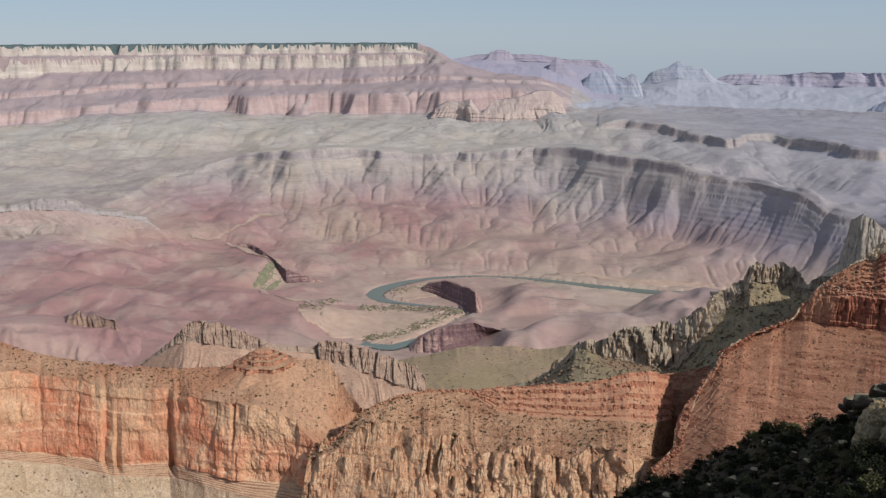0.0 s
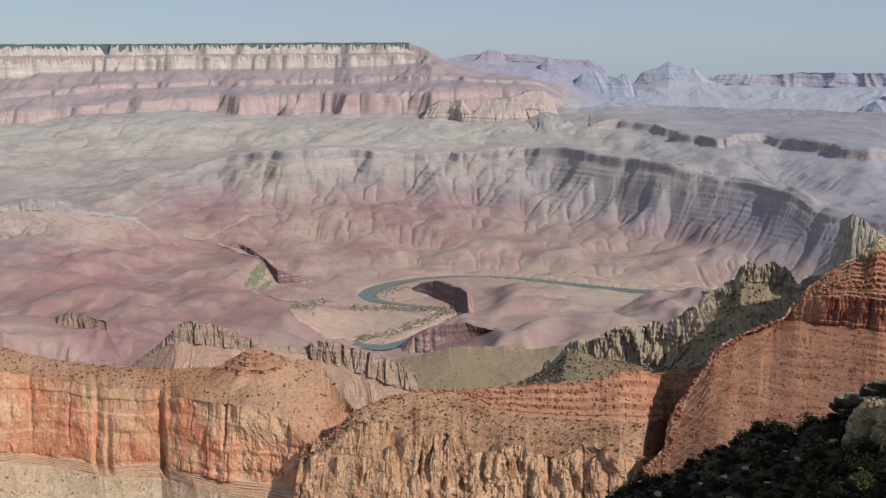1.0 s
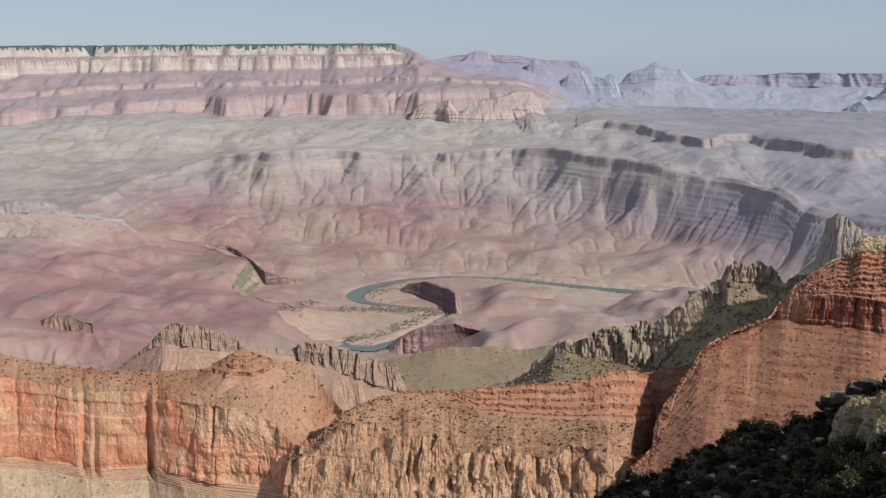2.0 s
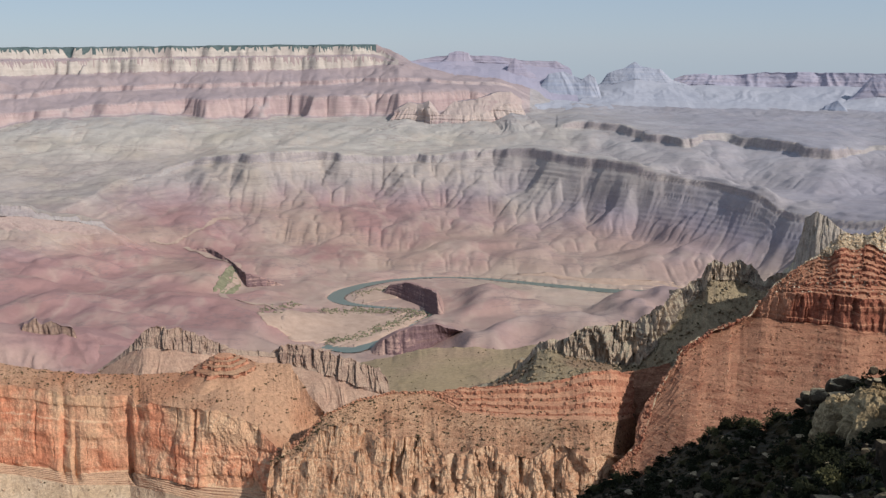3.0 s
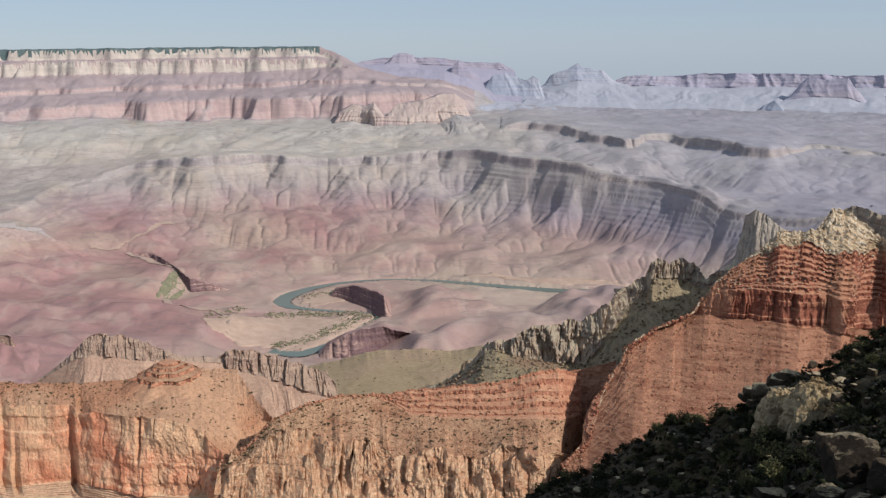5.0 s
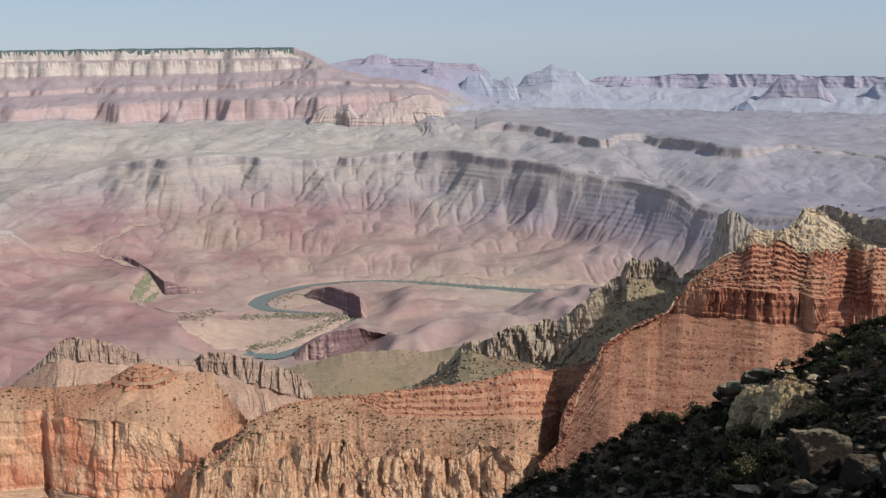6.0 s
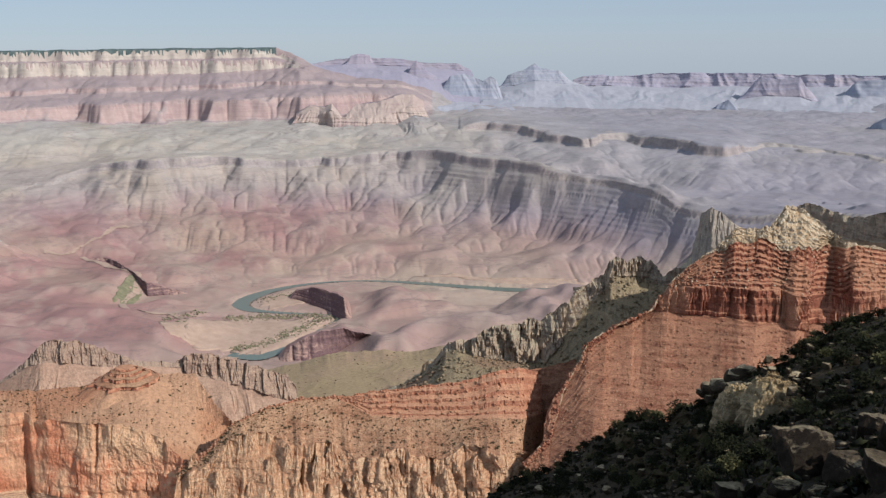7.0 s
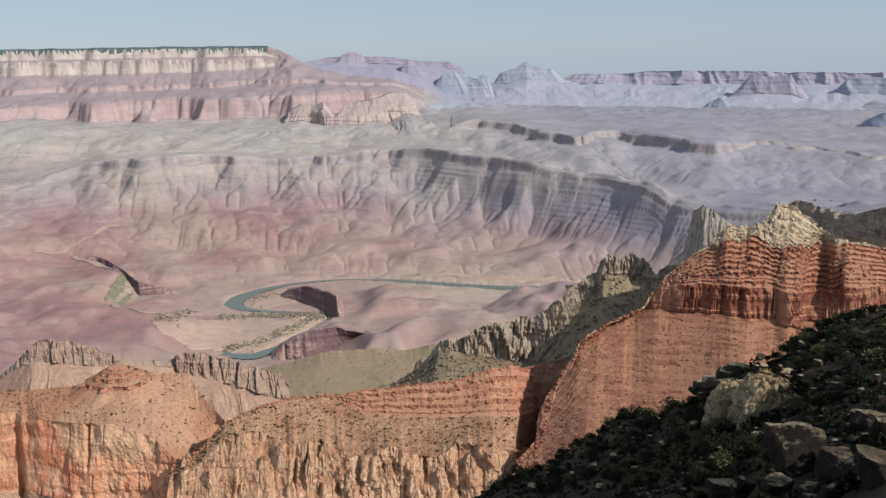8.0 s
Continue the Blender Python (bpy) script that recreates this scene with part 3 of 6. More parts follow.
    [(-42.3, 2076.4, 30.0), (-25.68, 1704.0, 30.0), (-2.95, 1614.4, 12.0), (14.31, 1612.7, 20.0), (42.91, 2118.9, 24.0)],
    [(-42.0, 2200.0, 70.0), (-25.43, 1906.6, 60.0), (-16.34, 1919.4, 34.0), (-7.73, 1944.2, 8.0), (-2.91, 1938.8, 5.0), (4.02, 1892.1, 20.0), (14.14, 1933.0, 24.0), (25.4, 2000.0, 24.0), (42.56, 2150.0, 24.0)],
    [(-41.8, 2300.0, 80.0), (-25.29, 2077.4, 70.0), (-16.24, 2113.8, 40.0), (-7.67, 2182.1, 10.0), (-2.89, 2183.7, 5.0), (3.99, 2178.0, 14.0), (14.07, 2126.4, 18.0), (25.29, 2120.0, 20.0), (42.42, 2200.0, 24.0)],
    [(-41.67, 2400.0, 80.0), (-25.17, 2281.8, 75.0), (-16.17, 2338.3, 36.0), (-7.64, 2391.7, 12.0), (-2.88, 2431.9, 5.0), (-0.31, 2453.6, 5.0), (7.36, 2432.7, 6.0), (14.01, 2379.3, 6.0), (20.0, 2400.0, 8.0), (25.18, 2220.0, 12.0), (42.28, 2240.0, 30.0)],
]
FOOT = [(-46, 2500, 85), (-25, 2420, 78), (-21.3, 2430, 66), (-17.6, 2480, 46), (-14.7, 2540, 40), (-11.5, 2580, 36), (-8.9, 2580, 28), (-6.2, 2580, 18), (-2.85, 2560, 12), (0.5, 2560, 10), (4.6, 2540, 10), (10.6, 2480, 10), (14, 2450, 10), (17.1, 2440, 10), (20, 2450, 12), (24, 2300, 16), (30, 2270, 40), (49, 2270, 80)]
# where the long red apron meets the steep slope under the cliffs
TOE = [(-46, 2640, 122), (-25, 2630, 116), (-22, 2610, 112), (-18, 2790, 118), (-14, 2990, 128), (-10, 3080, 126), (-5, 3090, 118), (0, 3090, 112), (4, 3050, 98), (7, 2970, 84), (10.6, 2870, 70), (14, 2740, 64), (17, 2640, 60), (20, 2560, 58), (22, 2490, 60), (24, 2430, 70), (30, 2370, 90), (49, 2350, 120)]
# the tan cliff line over the valley: its top
TANRIM = [(-46, 2780, 165), (-33, 2760, 155), (-24.8, 2740, 150), (-20.4, 2760, 150), (-18.5, 2940, 170), (-16, 3150, 205), (-13.3, 3300, 226), (-11.3, 3310, 246), (-8.7, 3300, 262), (-6.1, 3290, 264), (-3.5, 3290, 256), (-1.5, 3290, 240), (0.2, 3310, 242), (2.2, 3335, 248), (5.84, 3290, 264), (7.2, 3240, 274), (10.4, 3110, 266), (13.6, 2990, 262), (14.3, 2955, 244), (16.8, 2850, 232), (18.7, 2780, 222), (20.8, 2700, 212), (21.7, 2650, 184), (23.8, 2590, 182), (29, 2500, 200), (37, 2450, 228), (49, 2450, 240)]
TANFOOT_DROP = [(-46, 14), (-17, 14), (-11, 20), (-6, 26), (-1.5, 16), (3, 24), (7, 26), (13.6, 22), (16, 14), (22, 12), (49, 10)]
BEHIND = [(-46, 2900, 172), (-21, 2900, 162), (-18, 3060, 190), (-13, 3380, 228), (-6, 3400, 262), (0, 3420, 250), (5, 3440, 262), (9, 3400, 262), (10.4, 3330, 244), (13.7, 3120, 236), (16.9, 2990, 205), (20.9, 2850, 172), (25, 2760, 165), (49, 2700, 200)]
BENCHFOOT = [(-46, 3300, 226), (-16, 3440, 226), (-9.4, 3480, 250), (-2.8, 3500, 262), (5.2, 3540, 274), (9, 3590, 302), (10, 3590, 310), (12, 3510, 299), (13.6, 3430, 288), (15.5, 3330, 280), (16.6, 3270, 274), (17.5, 3480, 292), (18.3, 3480, 288), (19.5, 3420, 274), (21.2, 3320, 273), (24.6, 3150, 266), (25.6, 3300, 270), (28, 3300, 268), (32, 3160, 258), (49, 3160, 255)]
BENCHTOP = [(-46, 3340, 232), (-16, 3480, 232), (-9.4, 3500, 252), (-2.8, 3520, 264), (5.2, 3580, 280), (9, 3620, 320), (10, 3620, 337), (12, 3550, 325), (13.5, 3470, 316), (15.4, 3370, 304), (16.6, 3310, 297), (17.5, 3560, 310), (18.3, 3540, 306), (19.5, 3460, 303), (21.2, 3360, 302), (24.6, 3190, 293), (25.6, 3400, 280), (28, 3380, 276), (32, 3200, 266), (49, 3200, 262)]
# foot and top of each cliff of the far rim, upwards: red wall, thin red bed, lower white, upper white
RIM = [
    [(-46, 3960, 330), (-24.4, 3960, 308), (-22.2, 3960, 318), (-20.1, 3960, 346), (-17.1, 3960, 352), (-14.5, 3960, 356), (-12.5, 3960, 342), (-9.3, 3940, 334), (-4.7, 3930, 338), (0.5, 3920, 342), (3.2, 3950, 352), (6.2, 3970, 348), (8.6, 4050, 330), (49, 4050, 300)],
    [(-46, 4020, 366), (-24.3, 4020, 350), (-20.1, 4020, 372), (-17.1, 4020, 392), (-14.5, 4020, 396), (-12.4, 4020, 400), (-6, 4010, 408), (0.5, 3990, 420), (3.2, 4000, 422), (6.2, 4030, 408), (8.6, 4120, 335), (49, 4120, 305)],
    [(-46, 4150, 414), (-24.3, 4150, 404), (-20, 4150, 420), (-17, 4150, 432), (-12.4, 4150, 438), (-6, 4150, 444), (0.5, 4120, 462), (3, 4120, 452), (6.2, 4130, 436), (8.6, 4190, 342), (49, 4190, 308)],
    [(-46, 4162, 430), (-24.2, 4162, 422), (-20, 4162, 436), (-17, 4162, 449), (-12.4, 4162, 455), (-6, 4162, 461), (0.5, 4140, 476), (3, 4140, 462), (6.2, 4150, 446), (8.6, 4200, 345), (49, 4200, 310)],
    [(-46, 4290, 481), (-24.2, 4290, 481), (-22.2, 4290, 484), (-21.9, 4290, 501), (-15.5, 4290, 504), (-6, 4290, 513), (-2.1, 4290, 527), (-0.6, 4270, 530), (0.5, 4260, 512), (3, 4260, 474), (6.2, 4260, 456), (8.8, 4300, 352), (49, 4300, 316)],
    [(-46, 4318, 540), (-24.1, 4318, 551), (-15.4, 4318, 555), (-6, 4318, 563), (-2.1, 4318, 566), (-0.6, 4310, 540), (0.5, 4310, 520), (3, 4310, 478), (6.2, 4310, 459), (8.8, 4330, 354), (49, 4330, 318)],
    [(-46, 4352, 552), (-24.1, 4352, 564), (-15.4, 4352, 567), (-6, 4352, 573), (-1.4, 4352, 575), (-0.6, 4345, 548), (0.5, 4340, 524), (3, 4340, 480), (6.2, 4340, 461), (8.8, 4350, 356), (49, 4350, 320)],
    [(-46, 4368, 583), (-24, 4368, 597), (-15.4, 4368, 602), (-6, 4368, 606), (-1.4, 4368, 606), (-0.6, 4360, 560), (0.5, 4360, 528), (3, 4360, 482), (6.2, 4360, 463), (8.8, 4370, 358), (49, 4370, 322)],
]
RIM_BACK = [[(-46, 4420, 586), (-24, 4420, 600), (-6, 4420, 610), (-1.4, 4420, 612), (-0.6, 4420, 566), (0.5, 4420, 532), (3, 4420, 484), (6.2, 4420, 460), (9, 4420, 362), (13, 4420, 326), (49, 4420, 360)],
            [(-46, 4940, 560), (-2, 4940, 560), (0.5, 4940, 520), (3, 4940, 470), (7, 4940, 439), (10.3, 4940, 418), (24, 4940, 427), (49, 4940, 457)]]
CELL, X0, Y0 = 6.0, -2150.0, 1480.0
NXC, NYC = 860, 494


def line_at(line, b):
    q = np.array(line)
    return [np.interp(b, q[:, 0], q[:, k]) for k in range(1, q.shape[1])]


def smooth_line(line, b, w=0.5):
    """The line with its corners rounded over w degrees."""
    return [sum(np.interp(b + o * w, np.array(line)[:, 0], np.array(line)[:, k]) for o in (-1, -0.5, 0, 0.5, 1)) / 5 for k in range(1, np.array(line).shape[1])]


def base_profile(b):
    """Distances and heights of the uncut land along each bearing."""
    td, tz = smooth_line(TANRIM, b, 0.35)
    drop = line_at(TANFOOT_DROP, b)[0]
    fd, fz = smooth_line(FOOT, b, 1.0)
    rows = [line_at(r, b) for r in VALLEY_ROWS] + [(fd, fz)]
    ed, ez = smooth_line(TOE, b, 1.0)
    rows += [(fd + (ed - fd) * 0.5, fz + (ez - fz) * 0.42), (ed, ez), (ed + (td - 24 - ed) * 0.55, ez + (tz - drop - ez) * 0.45)]
    rows += [(td - 24, tz - drop), (td, tz)] + [smooth_line(r, b, 0.35) for r in (BEHIND, BENCHFOOT, BENCHTOP)] + [smooth_line(r, b, 0.25) for r in RIM] + [line_at(r, b) for r in RIM_BACK]
    return np.array([r[0] for r in rows]), np.array([r[1] for r in rows])


def base_height(X, Y):
    b, d = np.degrees(np.arctan2(X, Y)), np.hypot(X, Y)
    bs = np.arange(-46.0, 49.01, 0.1)
    ds = np.arange(500.0, 4950.0, 6.0)
    D, Z = base_profile(bs)
    D = np.maximum.accumulate(D + np.arange(len(D))[:, None] * 0.01, axis=0)
    T = np.array([np.interp(ds, D[:, i], Z[:, i]) for i in range(len(bs))])
    return bilinear(T, np.clip((d - 500.0) / 6.0, 0, len(ds) - 1.001), np.clip((b + 46.0) / 0.1, 0, len(bs) - 1.001))


def river_gap(X, Y):
    near = np.full(X.shape, 1e9)
    for x, y, w in RIVER_LINE[::2]:
        near = np.minimum(near, np.hypot(X - x, Y - y) - w * 0.5)
    return near


def td_at(b):
    return line_at(TANRIM, b)[0]


def land():
    X, Y = np.meshgrid(X0 + CELL * np.arange(NXC), Y0 + CELL * np.arange(NYC))
    d, b = np.hypot(X, Y), np.degrees(np.arctan2(X, Y))
    wx, wy = 70 * fbm(X / 420, Y / 420, 4, 5), 70 * fbm(X / 420, Y / 420, 4, 6)
    far = np.clip((d - 2600) / 300, 0, 1)
    alcove = np.clip((d - 3780) / 120, 0, 1) * np.clip((8.5 - b) / 3, 0, 1)
    push = 60 * alcove * (ridged(X / 230 + wx / 200, Y / 700, 3, 23) - 0.6) + 40 * np.clip((d - 2750) / 150, 0, 1) * np.clip((td_at(b) + 140 - d) / 100, 0, 1) * (ridged(X / 230 + wx / 160, Y / 800, 2, 33) - 0.6) + 34 * far * fbm(X / 95, Y / 95, 3, 25)
    Z = base_height(X + wx * far, Y + wy * far + push)
    Z = Z + 16 * np.clip((d - td_at(b) - 60) / 200, 0, 1) * np.clip((330 - Z) / 60, 0, 1) * (ridged((X + wx) / 260, (Y + wy) / 420, 3, 27) - 0.6)
    Z = Z + 9 * np.clip((d - 2500) / 150, 0, 1) * np.clip((150 - Z) / 60, 0, 1) * fbm((X + wx) / 150, (Y + wy) / 200, 3, 29)
    near = river_gap(X, Y)
    bank = np.clip((near - 6) / 140, 0, 1)
    bank = bank * bank * (3 - 2 * bank)
    left = np.clip((-3.5 - b) / 4, 0, 1)
    right = np.clip((b - 1.5) / 2.5, 0, 1) * np.clip((2420 - d) / 150, 0, 1)
    shore = np.clip((d - 2440) / 120, 0, 1) * np.clip((2900 - d) / 200, 0, 1) * np.clip((b + 4) / 3, 0, 1)
    hills = (fbm((X + wx) / 170, (Y + wy) / 170, 3, 12) + 0.55)
    Z = Z + bank * hills * (26 * left * np.clip((2800 - d) / 300, 0, 1) + 34 * right + 24 * shore) + 3.0 * fbm(X / 60, Y / 60, 4, 14)
    Z = np.where(near < 2, 3.0, np.maximum(Z, 5.0 + 0.03 * np.clip(near, 0, 100)))
    tanz = line_at(TANRIM, b)[1]
    hard = np.where(Z > tanz - 30, 0.6, 1.0) * (0.5 + 1.0 * vnoise(X / 400, Y / 400, 31))
    hard = np.where(Z > 300, 0.7, hard) * (1 + 0.5 * np.clip((b - 12) / 5, 0, 1) * np.clip((d - td_at(b) - 40) / 100, 0, 1))
    return cut_by_water(Z, near < 2, hard, 22, 0.065, 0.02, CELL)


def terrace(Z, feet, tops, sharp):
    """Beds of hard rock stand as cliffs between foot and top; the softer beds between lie back to slopes."""
    out = Z.copy()
    for f, t in zip(feet, tops):
        h = np.maximum(t - f, 0.5)
        mid = 0.5 * (f + t)
        reach = h * 0.5 + np.minimum(0.55 * h, 26)
        q = (Z - mid) / reach
        a = 0.5 * h / reach
        lim = a * sharp
        m = np.where(np.abs(q) < lim, q * a / np.maximum(lim, 1e-6), np.sign(q) * (a + (np.abs(q) - lim) * (1 - a) / (1 - lim)))
        out = np.where(np.abs(q) < 1, mid + m * reach, out)
    return out


GB = np.r_[np.linspace(-46, -26, 30, endpoint=False), np.linspace(-26, 35.5, 960, endpoint=False), np.linspace(35.5, 49, 24)]
GROUND_D = np.r_[np.arange(560, 1500, 40.0), np.arange(1500, 1900, 10.0), np.arange(1900, 2620, 7.0), np.arange(2620, 4430, 5.4), np.arange(4430, 4950, 60.0), 4948.0][::-1]


def ground_grid():
    field = land()
    B, D = np.meshgrid(GB, GROUND_D)
    a = np.radians(B)
    X, Y = D * np.sin(a), D * np.cos(a)
    u, v = (X - X0) / CELL, (Y - Y0) / CELL
    inside = np.clip(np.minimum.reduce([u, v, NXC - 2 - u, NYC - 2 - v]) / 6, 0, 1)
    Z = bilinear(field, np.clip(u, 0, NXC - 1.001), np.clip(v, 0, NYC - 1.001)) * inside + base_height(X, Y) * (1 - inside)
    rough = np.clip((Z - 20) / 40, 0.15, 1)
    Z = Z + rough * (0.9 * fbm(X / 30, Y / 30, 3, 41, 0.5) + 0.9 * np.clip((Z - 330) / 60, 0, 1) * facets(X / 22, Y / 40, 3, 43))
    td, tz = smooth_line(TANRIM, B, 0.35)
    drop = line_at(TANFOOT_DROP, B)[0]
    wob = 6 * fbm(X / 140, Y / 140, 3, 44)
    vd = line_at(BEHIND, B)[0]
    on_mesa = D < vd + 40 * fbm(X / 200, Y / 200, 2, 45)
    bz, bt = smooth_line(BENCHFOOT, B, 0.35)[1], smooth_line(BENCHTOP, B, 0.35)[1]
    Zm = terrace(Z, [tz - drop - 4 + wob, tz - drop - 44 + wob], [tz - 1 + wob, tz - drop - 36 + wob], 0.45)
    Zb = terrace(Z, [bz + wob], [bt + wob], 0.3)
    Z1 = np.where(on_mesa, Zm, np.where(B > 9, Zb, Z))
    rz = [smooth_line(r, B, 0.25)[1] for r in RIM]
    w2 = 5 * fbm(X / 120, Y / 120, 3, 46)
    Zr = terrace(Z, [rz[0] + w2, rz[2] + w2, rz[4] + w2, rz[6]], [rz[1] + w2, rz[3] + w2, rz[5] + w2, rz[7]], 0.38)
    on_rim = np.clip((8.8 - B) / 2.4, 0, 1) * np.clip((D - 3700) / 60, 0, 1)
    Z = Zr * on_rim + Z1 * (1 - on_rim)
    small = 13.0
    q = Z / small + 0.4 * fbm(X / 260, Y / 260, 3, 8)
    fr = q - np.floor(q)
    step = (np.clip((fr - 0.6) / 0.25, 0, 1) - fr) * small
    Z = Z + step * np.clip((Z - 90) / 90, 0, 0.2) * np.where(on_mesa, 1, 0.25)
    near = river_gap(X, Y)
    Z = np.where(near < 2, 1.0, np.maximum(Z, 4.4 + np.minimum(np.maximum(near, 0) * 0.02, 2)))
    # which landform each place belongs to: 0 valley, 2 sunlit mesa, 3 shaded mesa, 4 far bench, 5 rim; and which bed
    fd = smooth_line(FOOT, B, 1.0)[0]
    mesa = (D > line_at(TOE, B)[0] - 60) & (D < np.minimum(td + 60, vd))
    kind = np.where(mesa, np.where(B < -15.8, 0, np.where(B < 4.6, 2, 3)), 0)
    kind = np.where((B > 9.3) & (D > vd) & (D < smooth_line(BENCHTOP, B, 0.35)[0] + 80), 4, kind)
    kind = np.where((B < 7.4) & (D > 3700) & (Z > rz[0] + w2 - 6), 5, kind)
    bed = np.zeros(Z.shape, int)
    steep = np.hypot(np.gradient(Z, axis=0) / np.gradient(D, axis=0), np.gradient(Z, axis=1) / (D * np.gradient(np.radians(B), axis=1))) > 0.55
    bed = np.where(steep & (kind > 0) & (kind < 4) & (Z > tz - drop + wob - 3) & (Z < tz + wob + 2), 1, bed)
    bed = np.where((kind == 4) & (Z > bz + wob) & (Z < bt + wob + 2), 1, bed)
    for k in range(4):
        bed = np.where((kind == 5) & ((k < 2) | (B < -0.2)) & (Z > rz[2 * k] + (w2 if k < 3 else 0) - 1) & (Z < rz[2 * k + 1] + (w2 if k < 3 else 0) + 1), 1 + k, bed)
    bed = np.where((kind == 5) & (Z > rz[7] + 1) & (B < -1.5), 5, bed)
    return D, X, Y, Z, kind, bed


GD, GX, GY, GZ, LAND_KIND, LAND_BED = ground_grid()


def land_normals():
    P = np.stack([GX, GY, GZ], -1)
    du, dv = np.gradient(P, axis=1), np.gradient(P, axis=0)
    n = np.cross(du, dv)
    n = n / np.linalg.norm(n, axis=-1, keepdims=True)
    return np.where(n[..., 2:] < 0, -n, n)


LAND_N = land_normals()


def land_piece(name, mask, mat, parent=None):
    """The faces of the land under a mask, as one mesh."""
    nv, nu = GX.shape
    i = np.arange(nv * nu, dtype=np.int32).reshape(nv, nu)
    q = np.stack([i[:-1, :-1], i[1:, :-1], i[1:, 1:], i[:-1, 1:]], -1)[mask]
    used, flat = np.unique(q.reshape(-1), return_inverse=True)
    co = np.stack([GX, GY, GZ], -1).reshape(-1, 3)[used]
    off = np.array(parent.location) if parent else np.zeros(3)
    me = bpy.data.meshes.new(name)
    me.vertices.add(len(used))
    me.vertices.foreach_set("co", (co - off).astype(np.float32).reshape(-1))
    me.loops.add(len(flat))
    me.loops.foreach_set("vertex_index", flat.astype(np.int32).reshape(-1))
    me.polygons.add(len(q))
    me.polygons.foreach_set("loop_start", np.arange(0, len(q) * 4, 4, dtype=np.int32))
    me.polygons.foreach_set("use_smooth", np.full(len(q), True))
    me.materials.append(M[mat])
    me.update(calc_edges=True)
    me.normals_split_custom_set_from_vertices(LAND_N.reshape(-1, 3)[used].tolist())
    ob = new(name, me)
    if parent:
        ob.parent = parent
    return ob


def landform(name, kind, looks, label, category):
    face_kind, face_bed = LAND_KIND[:-1, :-1], LAND_BED[:-1, :-1]
    here = face_kind == kind
    k = np.flatnonzero(here.ravel())
    k = k[np.argmin(GZ[:-1, :-1].ravel()[k])]
    thing = new(name)
    thing.location = (GX[:-1, :-1].ravel()[k], GY[:-1, :-1].ravel()[k], GZ[:-1, :-1].ravel()[k])
    tagged(thing, label, category)
    for pname, beds, mat in looks:
        land_piece(pname, here & np.isin(face_bed, beds), mat, thing)
    return thing


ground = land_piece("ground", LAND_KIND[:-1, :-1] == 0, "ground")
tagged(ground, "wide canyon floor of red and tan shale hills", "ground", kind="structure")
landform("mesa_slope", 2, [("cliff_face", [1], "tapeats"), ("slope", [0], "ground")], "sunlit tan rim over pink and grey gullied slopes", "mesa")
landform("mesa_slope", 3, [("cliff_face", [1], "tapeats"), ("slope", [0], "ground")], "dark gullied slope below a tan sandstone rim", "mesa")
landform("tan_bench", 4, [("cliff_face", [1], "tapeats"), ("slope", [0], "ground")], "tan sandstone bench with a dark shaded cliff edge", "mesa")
landform("canyon_rim", 5, [("slope", [0], "purple"), ("red_cliff", [1, 2], "hazered"), ("white_cliff", [3, 4], "white"), ("forest_top", [5], "forest")], "far plateau rim of white limestone above red cliffs", "cliff")


def ground_z(x, y):
    b, d = math.degrees(math.atan2(x, y)), math.hypot(x, y)
    c = int(np.clip(np.searchsorted(GB, b), 1, len(GB) - 1))
    c = c if abs(GB[c] - b) < abs(GB[c - 1] - b) else c - 1
    return float(np.interp(-d, -GD[:, c], GZ[:, c]))


GT_D = np.arange(600.0, 5000.0, 8.0)
GT = np.array([np.interp(GT_D, GD[::-1, c], GZ[::-1, c]) for c in range(len(GB))])


def ground_many(X, Y):
    c = np.clip(np.searchsorted(GB, np.degrees(np.arctan2(X, Y))), 0, len(GB) - 1)
    k = np.clip(np.round((np.hypot(X, Y) - GT_D[0]) / 8.0).astype(int), 0, len(GT_D) - 1)
    return GT[c, k]


def ribbon(name, line, mat, lift, level=None, rough=0.15, seed=1, across=6, **tags):
    """A strip of water or sand along a line of x, y, width, lying on the ground or at one level."""
    p, t = line[:, :2], np.gradient(line[:, :2], axis=0)
    nrm = np.stack([t[:, 1], -t[:, 0]], 1) / np.linalg.norm(t, axis=1)[:, None]
    s = np.r_[0, np.cumsum(np.linalg.norm(np.diff(p, axis=0), axis=1))]
    V = []
    for k in range(across + 1):
        f = k / across - 0.5
        w = line[:, 2] * (1 + (rough * fbm(s / 40, s * 0 + (0 if f < 0 else 9), 3, seed) if k in (0, across) else 0))
        V.append(p + nrm * (f * w)[:, None])
    V = np.array(V)
    z = np.full(V.shape[:2], float(level)) if level is not None else np.array([[ground_z(x, y) + lift for x, y in r] for r in V])
    ob = mesh_grid(name, V[:, :, 0], V[:, :, 1], z, [M[mat]], [0] * across, smooth=True)
    return tagged(ob, **tags)


ribbon("river", RIVER_LINE, "water", 0, RIVER_Z, 0.1, label="green river winding between sand bars", category="river", kind="structure")


def flat_patch(name, pts, mat, lift, seed, per=8, **tags):
    """A sand bar or meadow: a low-edged sheet on the valley floor inside an outline of the plan."""
    o = np.array([xy(q) for q in pts])
    o = np.vstack([o[-1:], o, o[:2]])
    ring = []
    for i in range(1, len(o) - 2):
        for t in np.linspace(0, 1, per, endpoint=False):
            ring.append(0.5 * (2 * o[i] + (o[i + 1] - o[i - 1]) * t + (2 * o[i - 1] - 5 * o[i] + 4 * o[i + 1] - o[i + 2]) * t * t + (3 * o[i] - o[i - 1] - 3 * o[i + 1] + o[i + 2]) * t ** 3))
    ring = np.array(ring)
    c = ring.mean(0)
